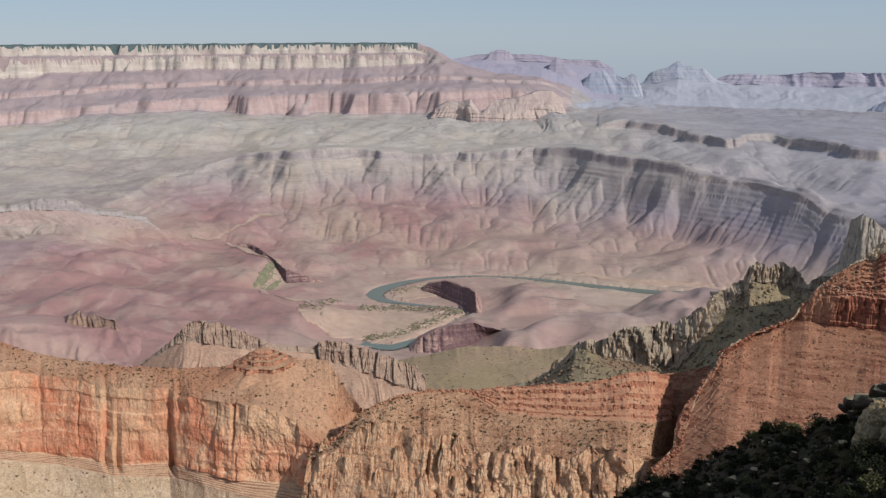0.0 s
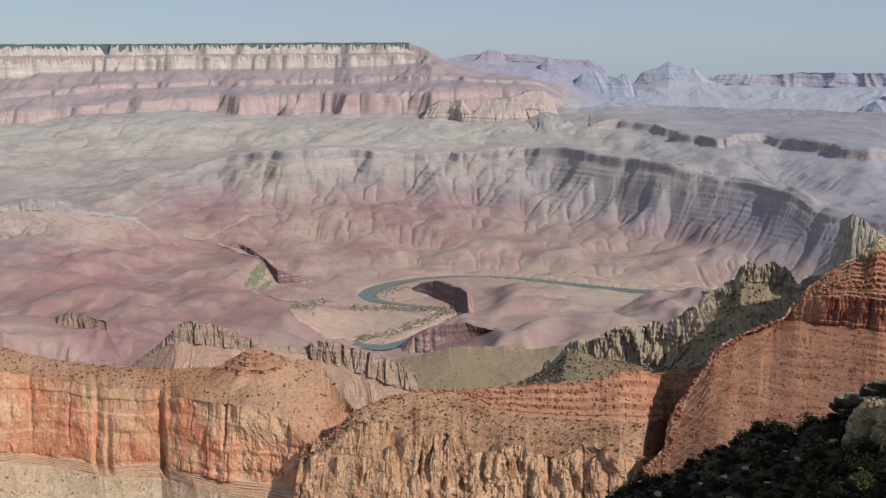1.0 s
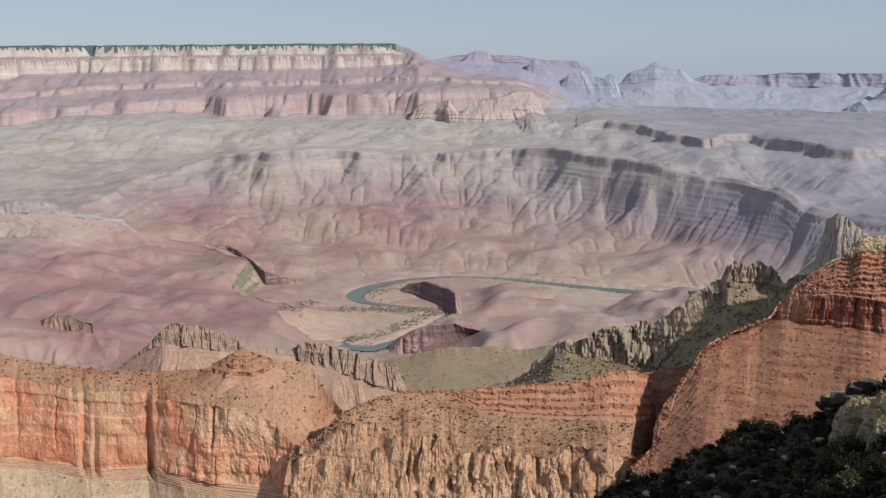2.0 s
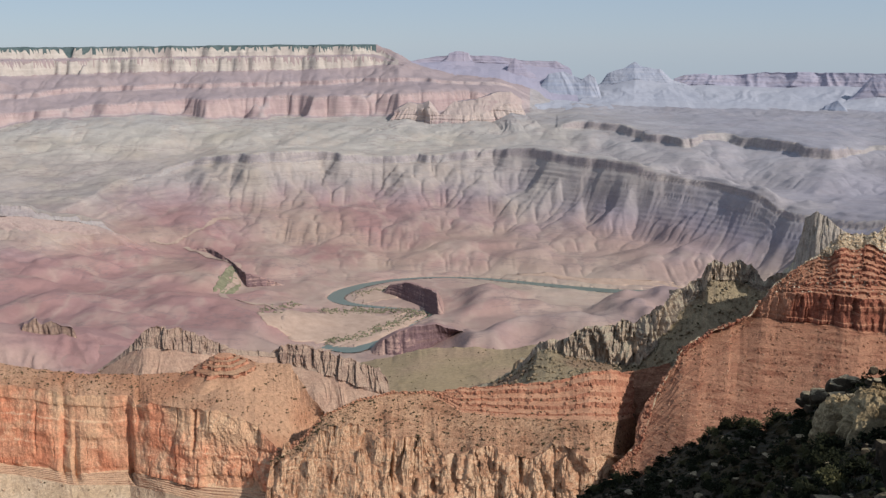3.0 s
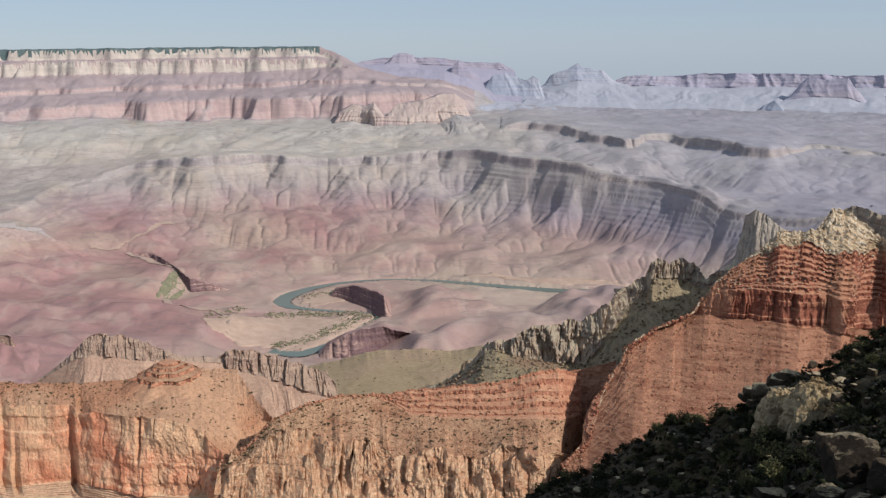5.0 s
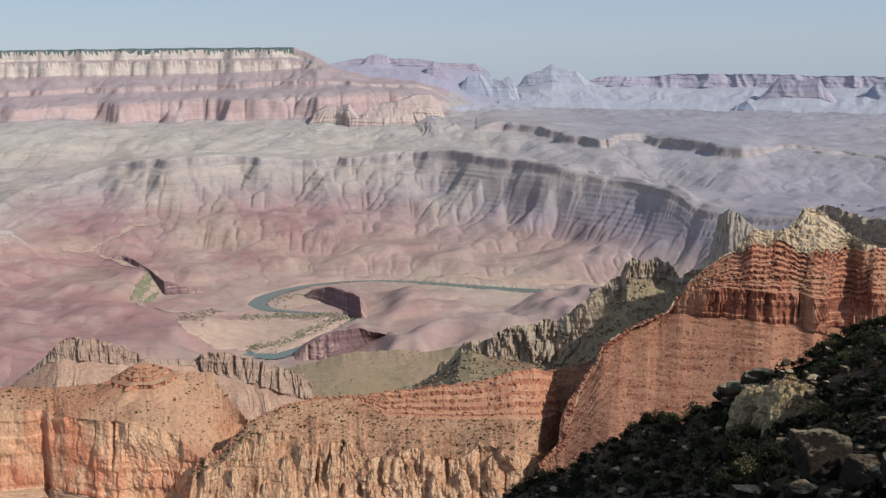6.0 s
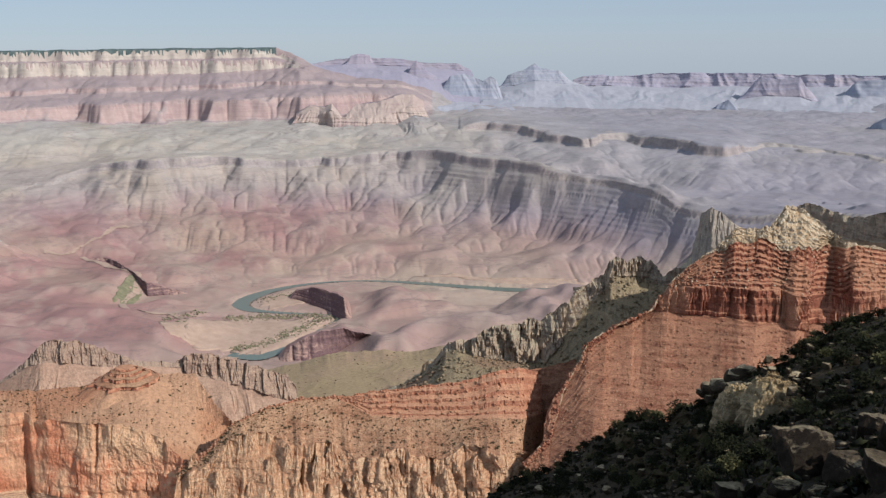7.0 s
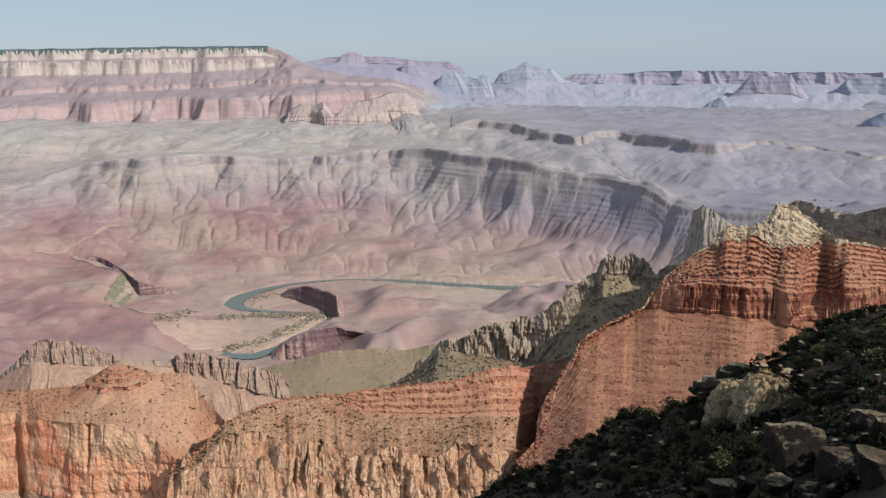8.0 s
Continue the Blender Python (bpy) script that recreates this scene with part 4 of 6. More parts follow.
    n = len(ring)
    th = np.arange(n) * 1.0
    ring = c + (ring - c) * (1 + 0.3 * fbm(th / 2.2, th * 0, 4, seed, 0.7))[:, None]
    ring = np.vstack([ring, ring[:1]])
    R = []
    for f in (0.02, 0.2, 0.4, 0.6, 0.8, 0.92, 1.0, 1.01):
        R.append(c + (ring - c) * f)
    R = np.array(R)
    z = np.array([[ground_z(x, y) + (lift if i < 7 else -3) for x, y in r] for i, r in enumerate(R)])
    ob = mesh_grid(name, R[:, :, 0], R[:, :, 1], z, [M[mat]], [0] * 7, smooth=True)
    return tagged(ob, **tags)


flat_patch("sand_bar", [(-2.88, 2304.2, 5.0), (-2.19, 2382.7, 5.0), (-0.48, 2429.0, 5.0), (0.55, 2392.9, 5.0), (0.21, 2323.6, 5.0), (-1.51, 2258.8, 5.0), (-2.61, 2260.4, 5.0)], "sand", 0.8, 3, label="pale sand bar inside the river bend", category="sand bar")
flat_patch("sand_flat", [(-7.2, 2013.6, 5.0), (-6.33, 2121.5, 5.0), (-4.27, 2162.3, 5.0), (-0.48, 2127.5, 5.0), (-0.07, 2071.9, 5.0), (-1.52, 2002.6, 5.0), (-3.26, 1947.4, 5.0), (-5.67, 1937.9, 5.0)], "sand", 1.0, 4, label="wide tan delta flat beside the river", category="sand flat")
flat_patch("sand_flat", [(-8.91, 1992.6, 5.0), (-8.38, 2062.8, 5.0), (-7.19, 2070.2, 5.0), (-6.69, 1990.4, 5.0), (-7.73, 1954.0, 5.0)], "sand", 1.1, 5, label="small pale sand flat beside the delta", category="sand flat")
flat_patch("sand_bar", [(-4.64, 1919.0, 5.0), (-2.91, 1954.8, 5.0), (-0.48, 2027.7, 5.0), (0.55, 2099.4, 5.0), (0.97, 2081.3, 5.0), (-0.49, 1976.9, 5.0), (-2.57, 1906.9, 5.0), (-4.3, 1895.0, 5.0)], "sand", 1.4, 6, label="narrow sand bar along the lower channel", category="sand bar")
flat_patch("sand_bar", [(6.85, 2509.3, 5.0), (9.04, 2484.4, 5.0), (11.7, 2443.6, 5.0), (13.99, 2435.7, 5.0), (16.55, 2471.6, 5.0), (13.98, 2472.0, 5.0), (10.7, 2484.4, 5.0), (8.36, 2518.2, 5.0)], "sand", 0.9, 7, label="thin pale beach along the far bank", category="sand bar")
flat_patch("green_flat", [(-11.24, 2342.9, 30.0), (-10.62, 2453.6, 30.0), (-10.01, 2554.6, 30.0), (-9.75, 2498.7, 30.0), (-9.97, 2374.5, 30.0), (-10.65, 2309.5, 30.0)], "green", 1.0, 8, label="green thicket along a side creek", category="thicket")


def on_ground(bearing, slope):
    """Where a sight line from the viewpoint meets the ground: bearing, distance, height."""
    c = int(np.argmin(np.abs(GB - bearing)))
    d, z = GD[::-1, c], GZ[::-1, c]
    over = z - (EYE + d * slope)
    k = int(np.argmax((over > 0) & (d > 1500)))
    return bearing, float(d[k]), float(z[k])


def wash(sights, w, mat, seed, label):
    pts = [on_ground(*q) for q in sights]
    return ribbon("dry_wash", spline(pts, [w * (0.6 + 0.8 * random.random()) for _ in pts], 10), mat, 1.5, None, 0.6, seed, 3, label=label, category="dry wash", kind="structure")


wash([(-10.23, -0.17), (-11.15, -0.1736), (-11.62, -0.178), (-12.31, -0.1829), (-12.97, -0.19), (-13.79, -0.1941), (-14.74, -0.1897)], 11, "washsand", 11, "pale dry wash winding down the red hills")
wash([(-12.83, -0.1984), (-11.55, -0.2077), (-10.42, -0.2144), (-9.87, -0.222), (-9.82, -0.2305), (-10.17, -0.2411), (-10.85, -0.2485), (-9.67, -0.2579), (-8.34, -0.2632), (-7.47, -0.2693)], 15, "washsand", 12, "pale creek bed running to the delta")
wash([(-15.98, -0.184), (-16.91, -0.1785), (-18.13, -0.1739)], 12, "washsand", 14, "faint pale wash on the red hills")


def bluff(name, crest, foot, amp, seed, label, mat="redbluff", nu=120, apron=None, back=((20, 1), (90, 20), (190, 50)), taper=0.14):
    return loft(name, [crest, foot] + ([apron] if apron else []), [band(mat, 26, amp, 30, bed=2)] + ([band("valley", 20, 8, 40, kind="slope")] if apron else []), nu, seed=seed, jag=2, jag_lam=18,
                back=back, back_mat="ground", smooth=True, label=label, category="bluff", taper=taper)


bluff("river_bluff", [(-1.44, 2330.0, 12.2), (-0.82, 2325.0, 29.1), (0.03, 2290.0, 41.8), (0.89, 2240.0, 47.2), (1.65, 2185.0, 48.8), (2.2, 2140.0, 44.5), (2.48, 2115.0, 30.1)],
      [(-1.44, 2327.0, 5.0), (-0.84, 2310.0, 5.0), (-0.02, 2262.0, 5.0), (0.78, 2205.0, 5.0), (1.5, 2150.0, 5.0), (2.06, 2106.0, 5.0), (2.52, 2088.0, 5.0)], 1.5, 201, "dark shaded bluff over the river bend")
bluff("river_bluff", [(-2.36, 1860.0, 7.8), (-1.7, 1860.0, 24.0), (-0.48, 1850.0, 47.9), (0.55, 1850.0, 59.5), (1.76, 1860.0, 61.4), (2.97, 1860.0, 52.6), (4.71, 1860.0, 35.0)],
      [(-2.43, 1843.7, 6.0), (-1.53, 1821.1, 6.0), (-0.49, 1813.5, 6.0), (0.56, 1828.7, 8.0), (1.95, 1868.5, 12.0), (3.33, 1880.5, 16.0), (4.88, 1885.4, 18.0)], 6, 203, "dark red ribbed bluff beside the lower channel")
GULLY = [(-12.83, 2734.5, 64.0), (-11.54, 2696.9, 56.0), (-10.33, 2558.5, 42.0), (-9.82, 2451.5, 32.0), (-9.37, 2419.3, 27.0), (-8.8, 2423.9, 25.0), (-7.8, 2416.2, 18.0), (-6.62, 2408.2, 14.0)]
GULLY_H = [2, 6, 10, 20, 17, 10, 6, 2]
bluff("gully_cliff", [(b, d + 14, z + h) for (b, d, z), h in zip(GULLY, GULLY_H)], GULLY, 7, 205, "dark cliff along the side gully", taper=0.3)
bluff("gully_cliff", [(-22.26, 1900.0, 100.5), (-21.57, 1900.0, 101.4), (-21.19, 1890.0, 112.6), (-20.85, 1885.0, 101.8), (-20.36, 1870.0, 110.8), (-19.95, 1855.0, 101.4), (-19.41, 1840.0, 101.6), (-18.81, 1830.0, 92.8)], [(-22.27, 1890.0, 99.9), (-21.65, 1880.0, 98.2), (-21.09, 1870.0, 96.7), (-20.34, 1850.0, 93.2), (-19.36, 1830.0, 95.5), (-18.82, 1825.0, 90.9)], 7, 207, "small grey crag on the red slope", mat="browncrag", nu=90, taper=0.15)

# ---- red hills in front of the valley floor ----
def hill(crest, mids, foot, mat, seed, label, nu=220, relief=26):
    return loft("red_hill", [crest, *mids, foot], [band(mat, 36, relief, 90, kind="slope") for _ in range(len(mids) + 1)], nu, seed=seed, jag=2, jag_lam=70,
                back=((80, 8), (220, 45), (380, 120)), back_mat=mat, label=label, category="hill", smooth=True, taper=0.2)


hill([(-36.03, 1900.0, 147.2), (-25.33, 1880.0, 105.6), (-23.6, 1870.0, 105.7), (-20.96, 1850.0, 88.7), (-18.51, 1850.0, 83.0), (-16.32, 1830.0, 69.2), (-13.11, 1820.0, 41.9)], [], [(-36.41, 1801.6, 71.2), (-25.65, 1608.5, 71.2), (-19.7, 1540.2, 61.8), (-11.24, 1478.3, 61.8)], "redhill", 221, "smooth dark red shale hills beyond the cliff")

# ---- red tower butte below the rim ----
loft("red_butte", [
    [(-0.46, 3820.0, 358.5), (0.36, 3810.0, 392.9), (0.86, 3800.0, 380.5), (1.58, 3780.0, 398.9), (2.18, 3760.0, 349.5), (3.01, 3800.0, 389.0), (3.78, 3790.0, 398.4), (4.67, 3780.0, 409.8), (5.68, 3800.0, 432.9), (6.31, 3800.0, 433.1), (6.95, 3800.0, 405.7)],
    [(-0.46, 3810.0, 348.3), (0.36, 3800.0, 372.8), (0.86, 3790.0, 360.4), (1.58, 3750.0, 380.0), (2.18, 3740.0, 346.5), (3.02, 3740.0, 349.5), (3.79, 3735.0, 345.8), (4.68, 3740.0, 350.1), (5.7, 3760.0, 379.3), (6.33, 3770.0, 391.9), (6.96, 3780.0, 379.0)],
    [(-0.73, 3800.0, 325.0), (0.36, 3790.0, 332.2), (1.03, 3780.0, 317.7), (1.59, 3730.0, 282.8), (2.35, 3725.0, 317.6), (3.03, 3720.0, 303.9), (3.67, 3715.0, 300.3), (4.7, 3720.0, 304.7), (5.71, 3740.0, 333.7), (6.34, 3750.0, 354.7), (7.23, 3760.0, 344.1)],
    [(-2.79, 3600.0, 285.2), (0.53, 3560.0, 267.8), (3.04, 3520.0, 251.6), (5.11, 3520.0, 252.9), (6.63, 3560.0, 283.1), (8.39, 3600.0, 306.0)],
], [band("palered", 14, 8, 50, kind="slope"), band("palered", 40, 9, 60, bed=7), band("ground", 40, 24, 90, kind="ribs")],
    260, seed=31, jag=5, jag_lam=40, back=((60, 0), (200, 40), (420, 120)), back_mat="purple", smooth=True, label="haze-paled red sandstone butte with sheer shaded cliffs", category="butte")

# ---- far buttes on the horizon ----
def far_butte(crest, cliff, foot, mat, slope, seed, label, nu=140, amp=26):
    return loft("far_butte", [crest, cliff, foot], [band(mat, 22, amp * 0.5, 150, kind="talus", bed=4, part="cliff_face"), band(slope, 30, 9, 120, kind="ribs")], nu, seed=seed, jag=4, jag_lam=60,
                back=((60, 4), (90, 90)), smooth=True, label=label, category="butte")


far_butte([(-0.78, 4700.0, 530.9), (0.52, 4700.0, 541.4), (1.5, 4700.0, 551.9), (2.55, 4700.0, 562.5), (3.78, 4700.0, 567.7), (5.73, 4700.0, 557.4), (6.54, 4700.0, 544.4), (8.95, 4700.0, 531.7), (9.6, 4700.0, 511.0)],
          [(-0.79, 4690.0, 515.2), (2.48, 4690.0, 536.3), (6.55, 4690.0, 521.0), (9.77, 4690.0, 495.7)], [(-1.45, 4380.0, 407.2), (2.5, 4380.0, 397.4), (6.43, 4380.0, 398.5), (10.3, 4380.0, 390.6)], "hazelilac", "hazelilac", 3, "long hazy lilac ridge far beyond the rim")
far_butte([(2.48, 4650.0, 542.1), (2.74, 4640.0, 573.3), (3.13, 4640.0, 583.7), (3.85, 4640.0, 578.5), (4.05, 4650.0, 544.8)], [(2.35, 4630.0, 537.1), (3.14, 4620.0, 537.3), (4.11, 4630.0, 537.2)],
          [(1.83, 4560.0, 489.4), (3.14, 4560.0, 481.9), (4.77, 4560.0, 489.8)], "hazelilac", "hazelilac", 4, "small flat-topped pale butte on a haze-lilac ridge", 70, 8)
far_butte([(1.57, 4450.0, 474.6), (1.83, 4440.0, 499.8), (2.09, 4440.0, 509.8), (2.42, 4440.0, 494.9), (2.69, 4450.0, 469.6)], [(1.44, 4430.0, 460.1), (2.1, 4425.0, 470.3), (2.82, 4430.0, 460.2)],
          [(0.53, 4300.0, 415.5), (2.11, 4300.0, 410.8), (3.81, 4300.0, 415.9)], "hazepink", "purple", 5, "rounded pink knob on a far ridge", 60, 6)
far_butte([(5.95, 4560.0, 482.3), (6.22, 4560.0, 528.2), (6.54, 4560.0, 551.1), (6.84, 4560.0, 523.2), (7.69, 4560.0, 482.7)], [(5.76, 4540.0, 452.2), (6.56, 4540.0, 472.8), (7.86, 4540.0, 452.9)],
          [(4.8, 4380.0, 395.4), (6.59, 4380.0, 388.6), (9.02, 4380.0, 389.9)], "hazelilac", "hazelilac", 6, "hazy lilac peak on a far ridge", 80, 10)
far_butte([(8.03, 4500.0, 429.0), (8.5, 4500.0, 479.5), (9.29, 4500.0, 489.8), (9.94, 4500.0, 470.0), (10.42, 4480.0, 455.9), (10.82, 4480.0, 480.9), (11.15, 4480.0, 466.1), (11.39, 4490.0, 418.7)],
          [(7.92, 4460.0, 385.4), (9.34, 4460.0, 376.2), (10.31, 4450.0, 362.4), (11.57, 4460.0, 377.8)], [(7.11, 4150.0, 310.6), (9.38, 4150.0, 307.6), (12.57, 4150.0, 315.3)], "hazeblue", "hazeblue", 7, "hazy blue double butte with steep cliffs", 120, 20)
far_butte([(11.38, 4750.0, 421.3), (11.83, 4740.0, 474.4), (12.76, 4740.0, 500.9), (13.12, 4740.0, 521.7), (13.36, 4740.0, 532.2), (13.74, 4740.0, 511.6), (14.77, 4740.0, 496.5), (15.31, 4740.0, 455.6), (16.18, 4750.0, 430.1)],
          [(11.08, 4720.0, 406.5), (13.41, 4700.0, 450.4), (16.49, 4720.0, 421.2)], [(10.01, 4300.0, 317.0), (13.5, 4300.0, 320.5), (17.79, 4300.0, 326.3)], "hazeblue", "hazeblue", 8, "hazy blue peaked butte on the horizon", 160, 16)
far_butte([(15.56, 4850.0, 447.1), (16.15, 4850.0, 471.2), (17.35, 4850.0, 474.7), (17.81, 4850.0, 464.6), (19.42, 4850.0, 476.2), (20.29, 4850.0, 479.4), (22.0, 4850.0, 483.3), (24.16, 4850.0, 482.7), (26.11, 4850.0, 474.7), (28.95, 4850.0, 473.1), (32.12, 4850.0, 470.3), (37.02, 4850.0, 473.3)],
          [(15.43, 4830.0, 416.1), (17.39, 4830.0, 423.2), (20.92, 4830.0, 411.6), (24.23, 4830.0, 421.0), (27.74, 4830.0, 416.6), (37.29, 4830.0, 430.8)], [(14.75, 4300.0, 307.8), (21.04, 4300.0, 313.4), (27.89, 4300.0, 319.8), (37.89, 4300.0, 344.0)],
          "hazepink", "hazeblue", 9, "line of hazy pale mesas along the horizon", 360, 36)
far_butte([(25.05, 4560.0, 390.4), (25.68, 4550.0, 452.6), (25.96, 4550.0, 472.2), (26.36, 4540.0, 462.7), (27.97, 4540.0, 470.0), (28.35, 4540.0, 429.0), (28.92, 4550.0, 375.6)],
          [(24.76, 4530.0, 374.4), (26.26, 4520.0, 390.2), (28.04, 4520.0, 386.2), (29.08, 4530.0, 357.3)], [(24.2, 4380.0, 302.1), (26.61, 4380.0, 316.1), (29.56, 4380.0, 307.3)], "hazepink", "hazeblue", 10, "pink-topped mesa with a spire at its side", 140, 14)
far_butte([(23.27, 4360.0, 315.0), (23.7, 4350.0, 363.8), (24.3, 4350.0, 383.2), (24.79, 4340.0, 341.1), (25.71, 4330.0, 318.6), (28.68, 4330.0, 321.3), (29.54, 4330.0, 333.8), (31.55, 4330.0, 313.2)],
          [(23.13, 4330.0, 288.0), (25.14, 4310.0, 267.3), (26.67, 4300.0, 241.4), (28.74, 4300.0, 249.1), (31.87, 4300.0, 270.3)], [(22.08, 4050.0, 232.6), (26.71, 4050.0, 215.6), (32.76, 4050.0, 237.6)], "hazeblue", "hazeblue", 12, "hazy blue stepped cliff below a pink mesa", 160, 20)
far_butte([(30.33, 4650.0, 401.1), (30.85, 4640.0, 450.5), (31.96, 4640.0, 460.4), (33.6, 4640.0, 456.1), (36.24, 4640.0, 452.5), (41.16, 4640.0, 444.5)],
          [(30.09, 4600.0, 349.6), (32.07, 4590.0, 342.5), (36.36, 4590.0, 338.9), (41.52, 4590.0, 348.0)], [(29.28, 4400.0, 293.8), (33.78, 4400.0, 289.0), (42.05, 4400.0, 306.9)], "hazeblue", "hazeblue", 13, "hazy blue mesa with shaded cliffs", 160, 24)
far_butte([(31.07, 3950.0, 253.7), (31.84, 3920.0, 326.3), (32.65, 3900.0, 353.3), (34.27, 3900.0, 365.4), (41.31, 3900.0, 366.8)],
          [(30.95, 3920.0, 235.1), (32.22, 3880.0, 235.2), (34.44, 3850.0, 228.8), (41.73, 3850.0, 249.7)], [(30.6, 3600.0, 196.3), (32.88, 3600.0, 182.4), (42.07, 3600.0, 212.1)], "hazeblue", "hazeblue", 14, "haze-blue shaded headland reaching into the side canyon", 120, 24)

# ---- crag-topped mesa over the red valley slopes ----
loft("crag_mesa", [
    [(-33.28, 2760.0, 208.3), (-24.78, 2740.0, 189.5), (-23.63, 2730.0, 199.2), (-22.7, 2720.0, 209.8), (-21.09, 2720.0, 200.9), (-20.47, 2730.0, 174.9), (-18.54, 2740.0, 155.8), (-15.96, 2750.0, 113.1)],
    [(-33.31, 2750.0, 198.8), (-24.8, 2730.0, 179.2), (-23.66, 2718.0, 183.3), (-22.75, 2705.0, 182.4), (-21.13, 2705.0, 174.6), (-20.49, 2718.0, 164.7), (-18.55, 2730.0, 148.2), (-15.97, 2745.0, 107.7)],
    [(-33.4, 2735.0, 165.0), (-24.9, 2690.0, 148.0), (-21.2, 2660.0, 144.0), (-18.6, 2700.0, 128.0), (-15.0, 2715.0, 96.0)],
    [(-33.58, 2728.5, 85.0), (-25.03, 2578.7, 82.0), (-21.28, 2536.6, 76.0), (-17.62, 2613.5, 66.0), (-12.2, 2652.2, 60.0)],
], [band("tapeats", 20, 6, 36, bed=2), band("ash", 26, 22, 60, kind="ribs"), band("ground", 90, 34, 90, kind="ribs", hump=-22)], 300, seed=63, taper=0.08, jag=6, jag_lam=25,
    back=((60, 2), (200, 30), (400, 40)), back_mat="ground", smooth=True, label="small crag-topped mesa with pale and red ribbed slopes", category="mesa")

# ---- olive terrace behind the saddle ----
loft("terrace", [
    [(-3.27, 1760.0, 15.5), (-0.84, 1740.0, 34.5), (0.9, 1720.0, 54.1), (4.02, 1700.0, 66.0), (6.1, 1689.6, 64.6), (7.81, 1665.4, 80.5), (10.83, 1629.0, 108.3), (15.74, 1610.4, 133.5)],
    [(-3.28, 1602.6, 47.3), (0.91, 1600.2, 67.8), (4.04, 1583.9, 74.4), (7.83, 1534.3, 94.4), (10.9, 1466.5, 111.8), (15.87, 1455.5, 116.4)],
    [(-4.36, 1333.9, 89.1), (0.91, 1330.2, 106.3), (4.07, 1323.3, 110.1), (7.89, 1312.4, 117.5), (11.64, 1317.1, 121.2), (16.27, 1343.8, 121.2)],
    [(-4.4, 1203.6, 76.0), (16.45, 1251.2, 83.9)],
], [band("olive", 24, 6, 70, kind="talus"), band("olive", 40, 10, 70, kind="talus"), band("talus", 10)], 300, seed=71, jag=2, back=((30, 12), (120, 60), (250, 100)), back_mat="valley",
    key="terrace", label="rounded olive and tan terrace with thin rock ribs", category="terrace", smooth=True)

# ---- grey crag ridges below the near cliffs ----
loft("crag_ridge", [
    [(3.37, 1217.1, 144.3), (5.27, 1227.2, 165.3), (6.98, 1231.1, 187.3), (7.65, 1224.9, 203.9), (8.28, 1214.7, 226.1), (8.81, 1208.3, 233.1), (9.57, 1210.8, 227.8), (10.09, 1204.6, 238.5), (10.98, 1198.9, 253.1), (12.46, 1197.2, 258.4), (14.09, 1197.0, 265.9), (15.34, 1194.6, 283.6), (16.61, 1219.9, 305.0), (17.64, 1226.7, 317.9), (17.96, 1220.5, 338.4), (18.48, 1224.1, 341.2), (18.96, 1227.6, 334.1), (19.7, 1233.2, 339.8), (20.3, 1228.3, 334.8), (20.98, 1216.7, 321.7), (22.29, 1209.4, 332.8), (24.82, 1224.1, 348.3)],
    [(3.37, 1213.1, 144.2), (5.28, 1222.2, 164.8), (6.99, 1225.1, 186.2), (7.66, 1216.9, 198.8), (8.16, 1208.2, 215.8), (8.83, 1204.3, 220.8), (9.59, 1202.8, 217.5), (10.13, 1194.6, 216.3), (11.06, 1187.0, 212.5), (12.57, 1176.2, 212.3), (14.23, 1173.0, 214.5), (15.45, 1179.6, 246.3), (16.69, 1209.9, 280.2), (17.7, 1219.7, 299.6), (18.03, 1215.7, 315.4), (18.55, 1219.4, 316.8), (19.78, 1228.5, 315.4), (21.03, 1209.6, 308.1), (22.34, 1204.4, 320.2), (24.88, 1219.1, 335.9)],
    [(2.69, 1061.2, 165.1), (6.87, 1059.6, 204.0), (10.99, 1062.0, 214.0), (12.4, 1075.0, 200.0), (14.36, 1105.0, 165.0), (17.56, 1085.0, 212.0), (25.39, 1115.0, 240.0)],
], [band("crag", 46, 13, 18, bed=4, zc=2.2), band("scree", 56, 6, 26, steps=7, stepped=0.3, part="slope", zc=0.9)], 480, seed=83, jag=3.5, jag_lam=9,
    back=((20, 10), (80, 70), (160, 140)), back_mat="crag", taper=0.05, conform=False, key="crag", label="jagged grey crag ridge half in deep shadow", category="ridge")
loft("crag_ridge", [
    [(-8.43, 1415.3, 145.0), (-7.52, 1402.1, 169.4), (-6.63, 1394.3, 172.7), (-4.99, 1375.2, 165.2), (-2.92, 1351.8, 156.1), (-1.61, 1335.5, 145.7), (-1.12, 1330.3, 133.8)],
    [(-8.45, 1405.2, 137.6), (-7.56, 1387.0, 144.4), (-6.67, 1374.3, 144.2), (-5.02, 1350.2, 138.8), (-2.94, 1321.7, 128.8), (-1.61, 1310.5, 122.2), (-0.98, 1310.2, 120.5)],
    [(-9.24, 1195.5, 131.3), (-5.08, 1164.6, 124.1), (-0.14, 1160.0, 124.1)],
], [band("browncrag", 34, 12, 20, bed=4), band("apron", 40, 5, 36, kind="slope")], 200, seed=87, jag=2.5, jag_lam=10,
    back=((20, 10), (80, 50), (160, 100)), back_mat="browncrag", key="crag2", label="brown fluted crag ridge above a shaded gully", category="ridge")
loft("crag_ridge", [
    [(-18.01, 1493.1, 127.6), (-16.35, 1469.4, 161.4), (-15.46, 1452.6, 190.9), (-14.67, 1447.2, 196.2), (-13.54, 1434.9, 195.9), (-12.24, 1422.3, 186.9), (-11.43, 1418.1, 174.6), (-10.11, 1406.8, 165.7), (-7.74, 1402.8, 157.1)],
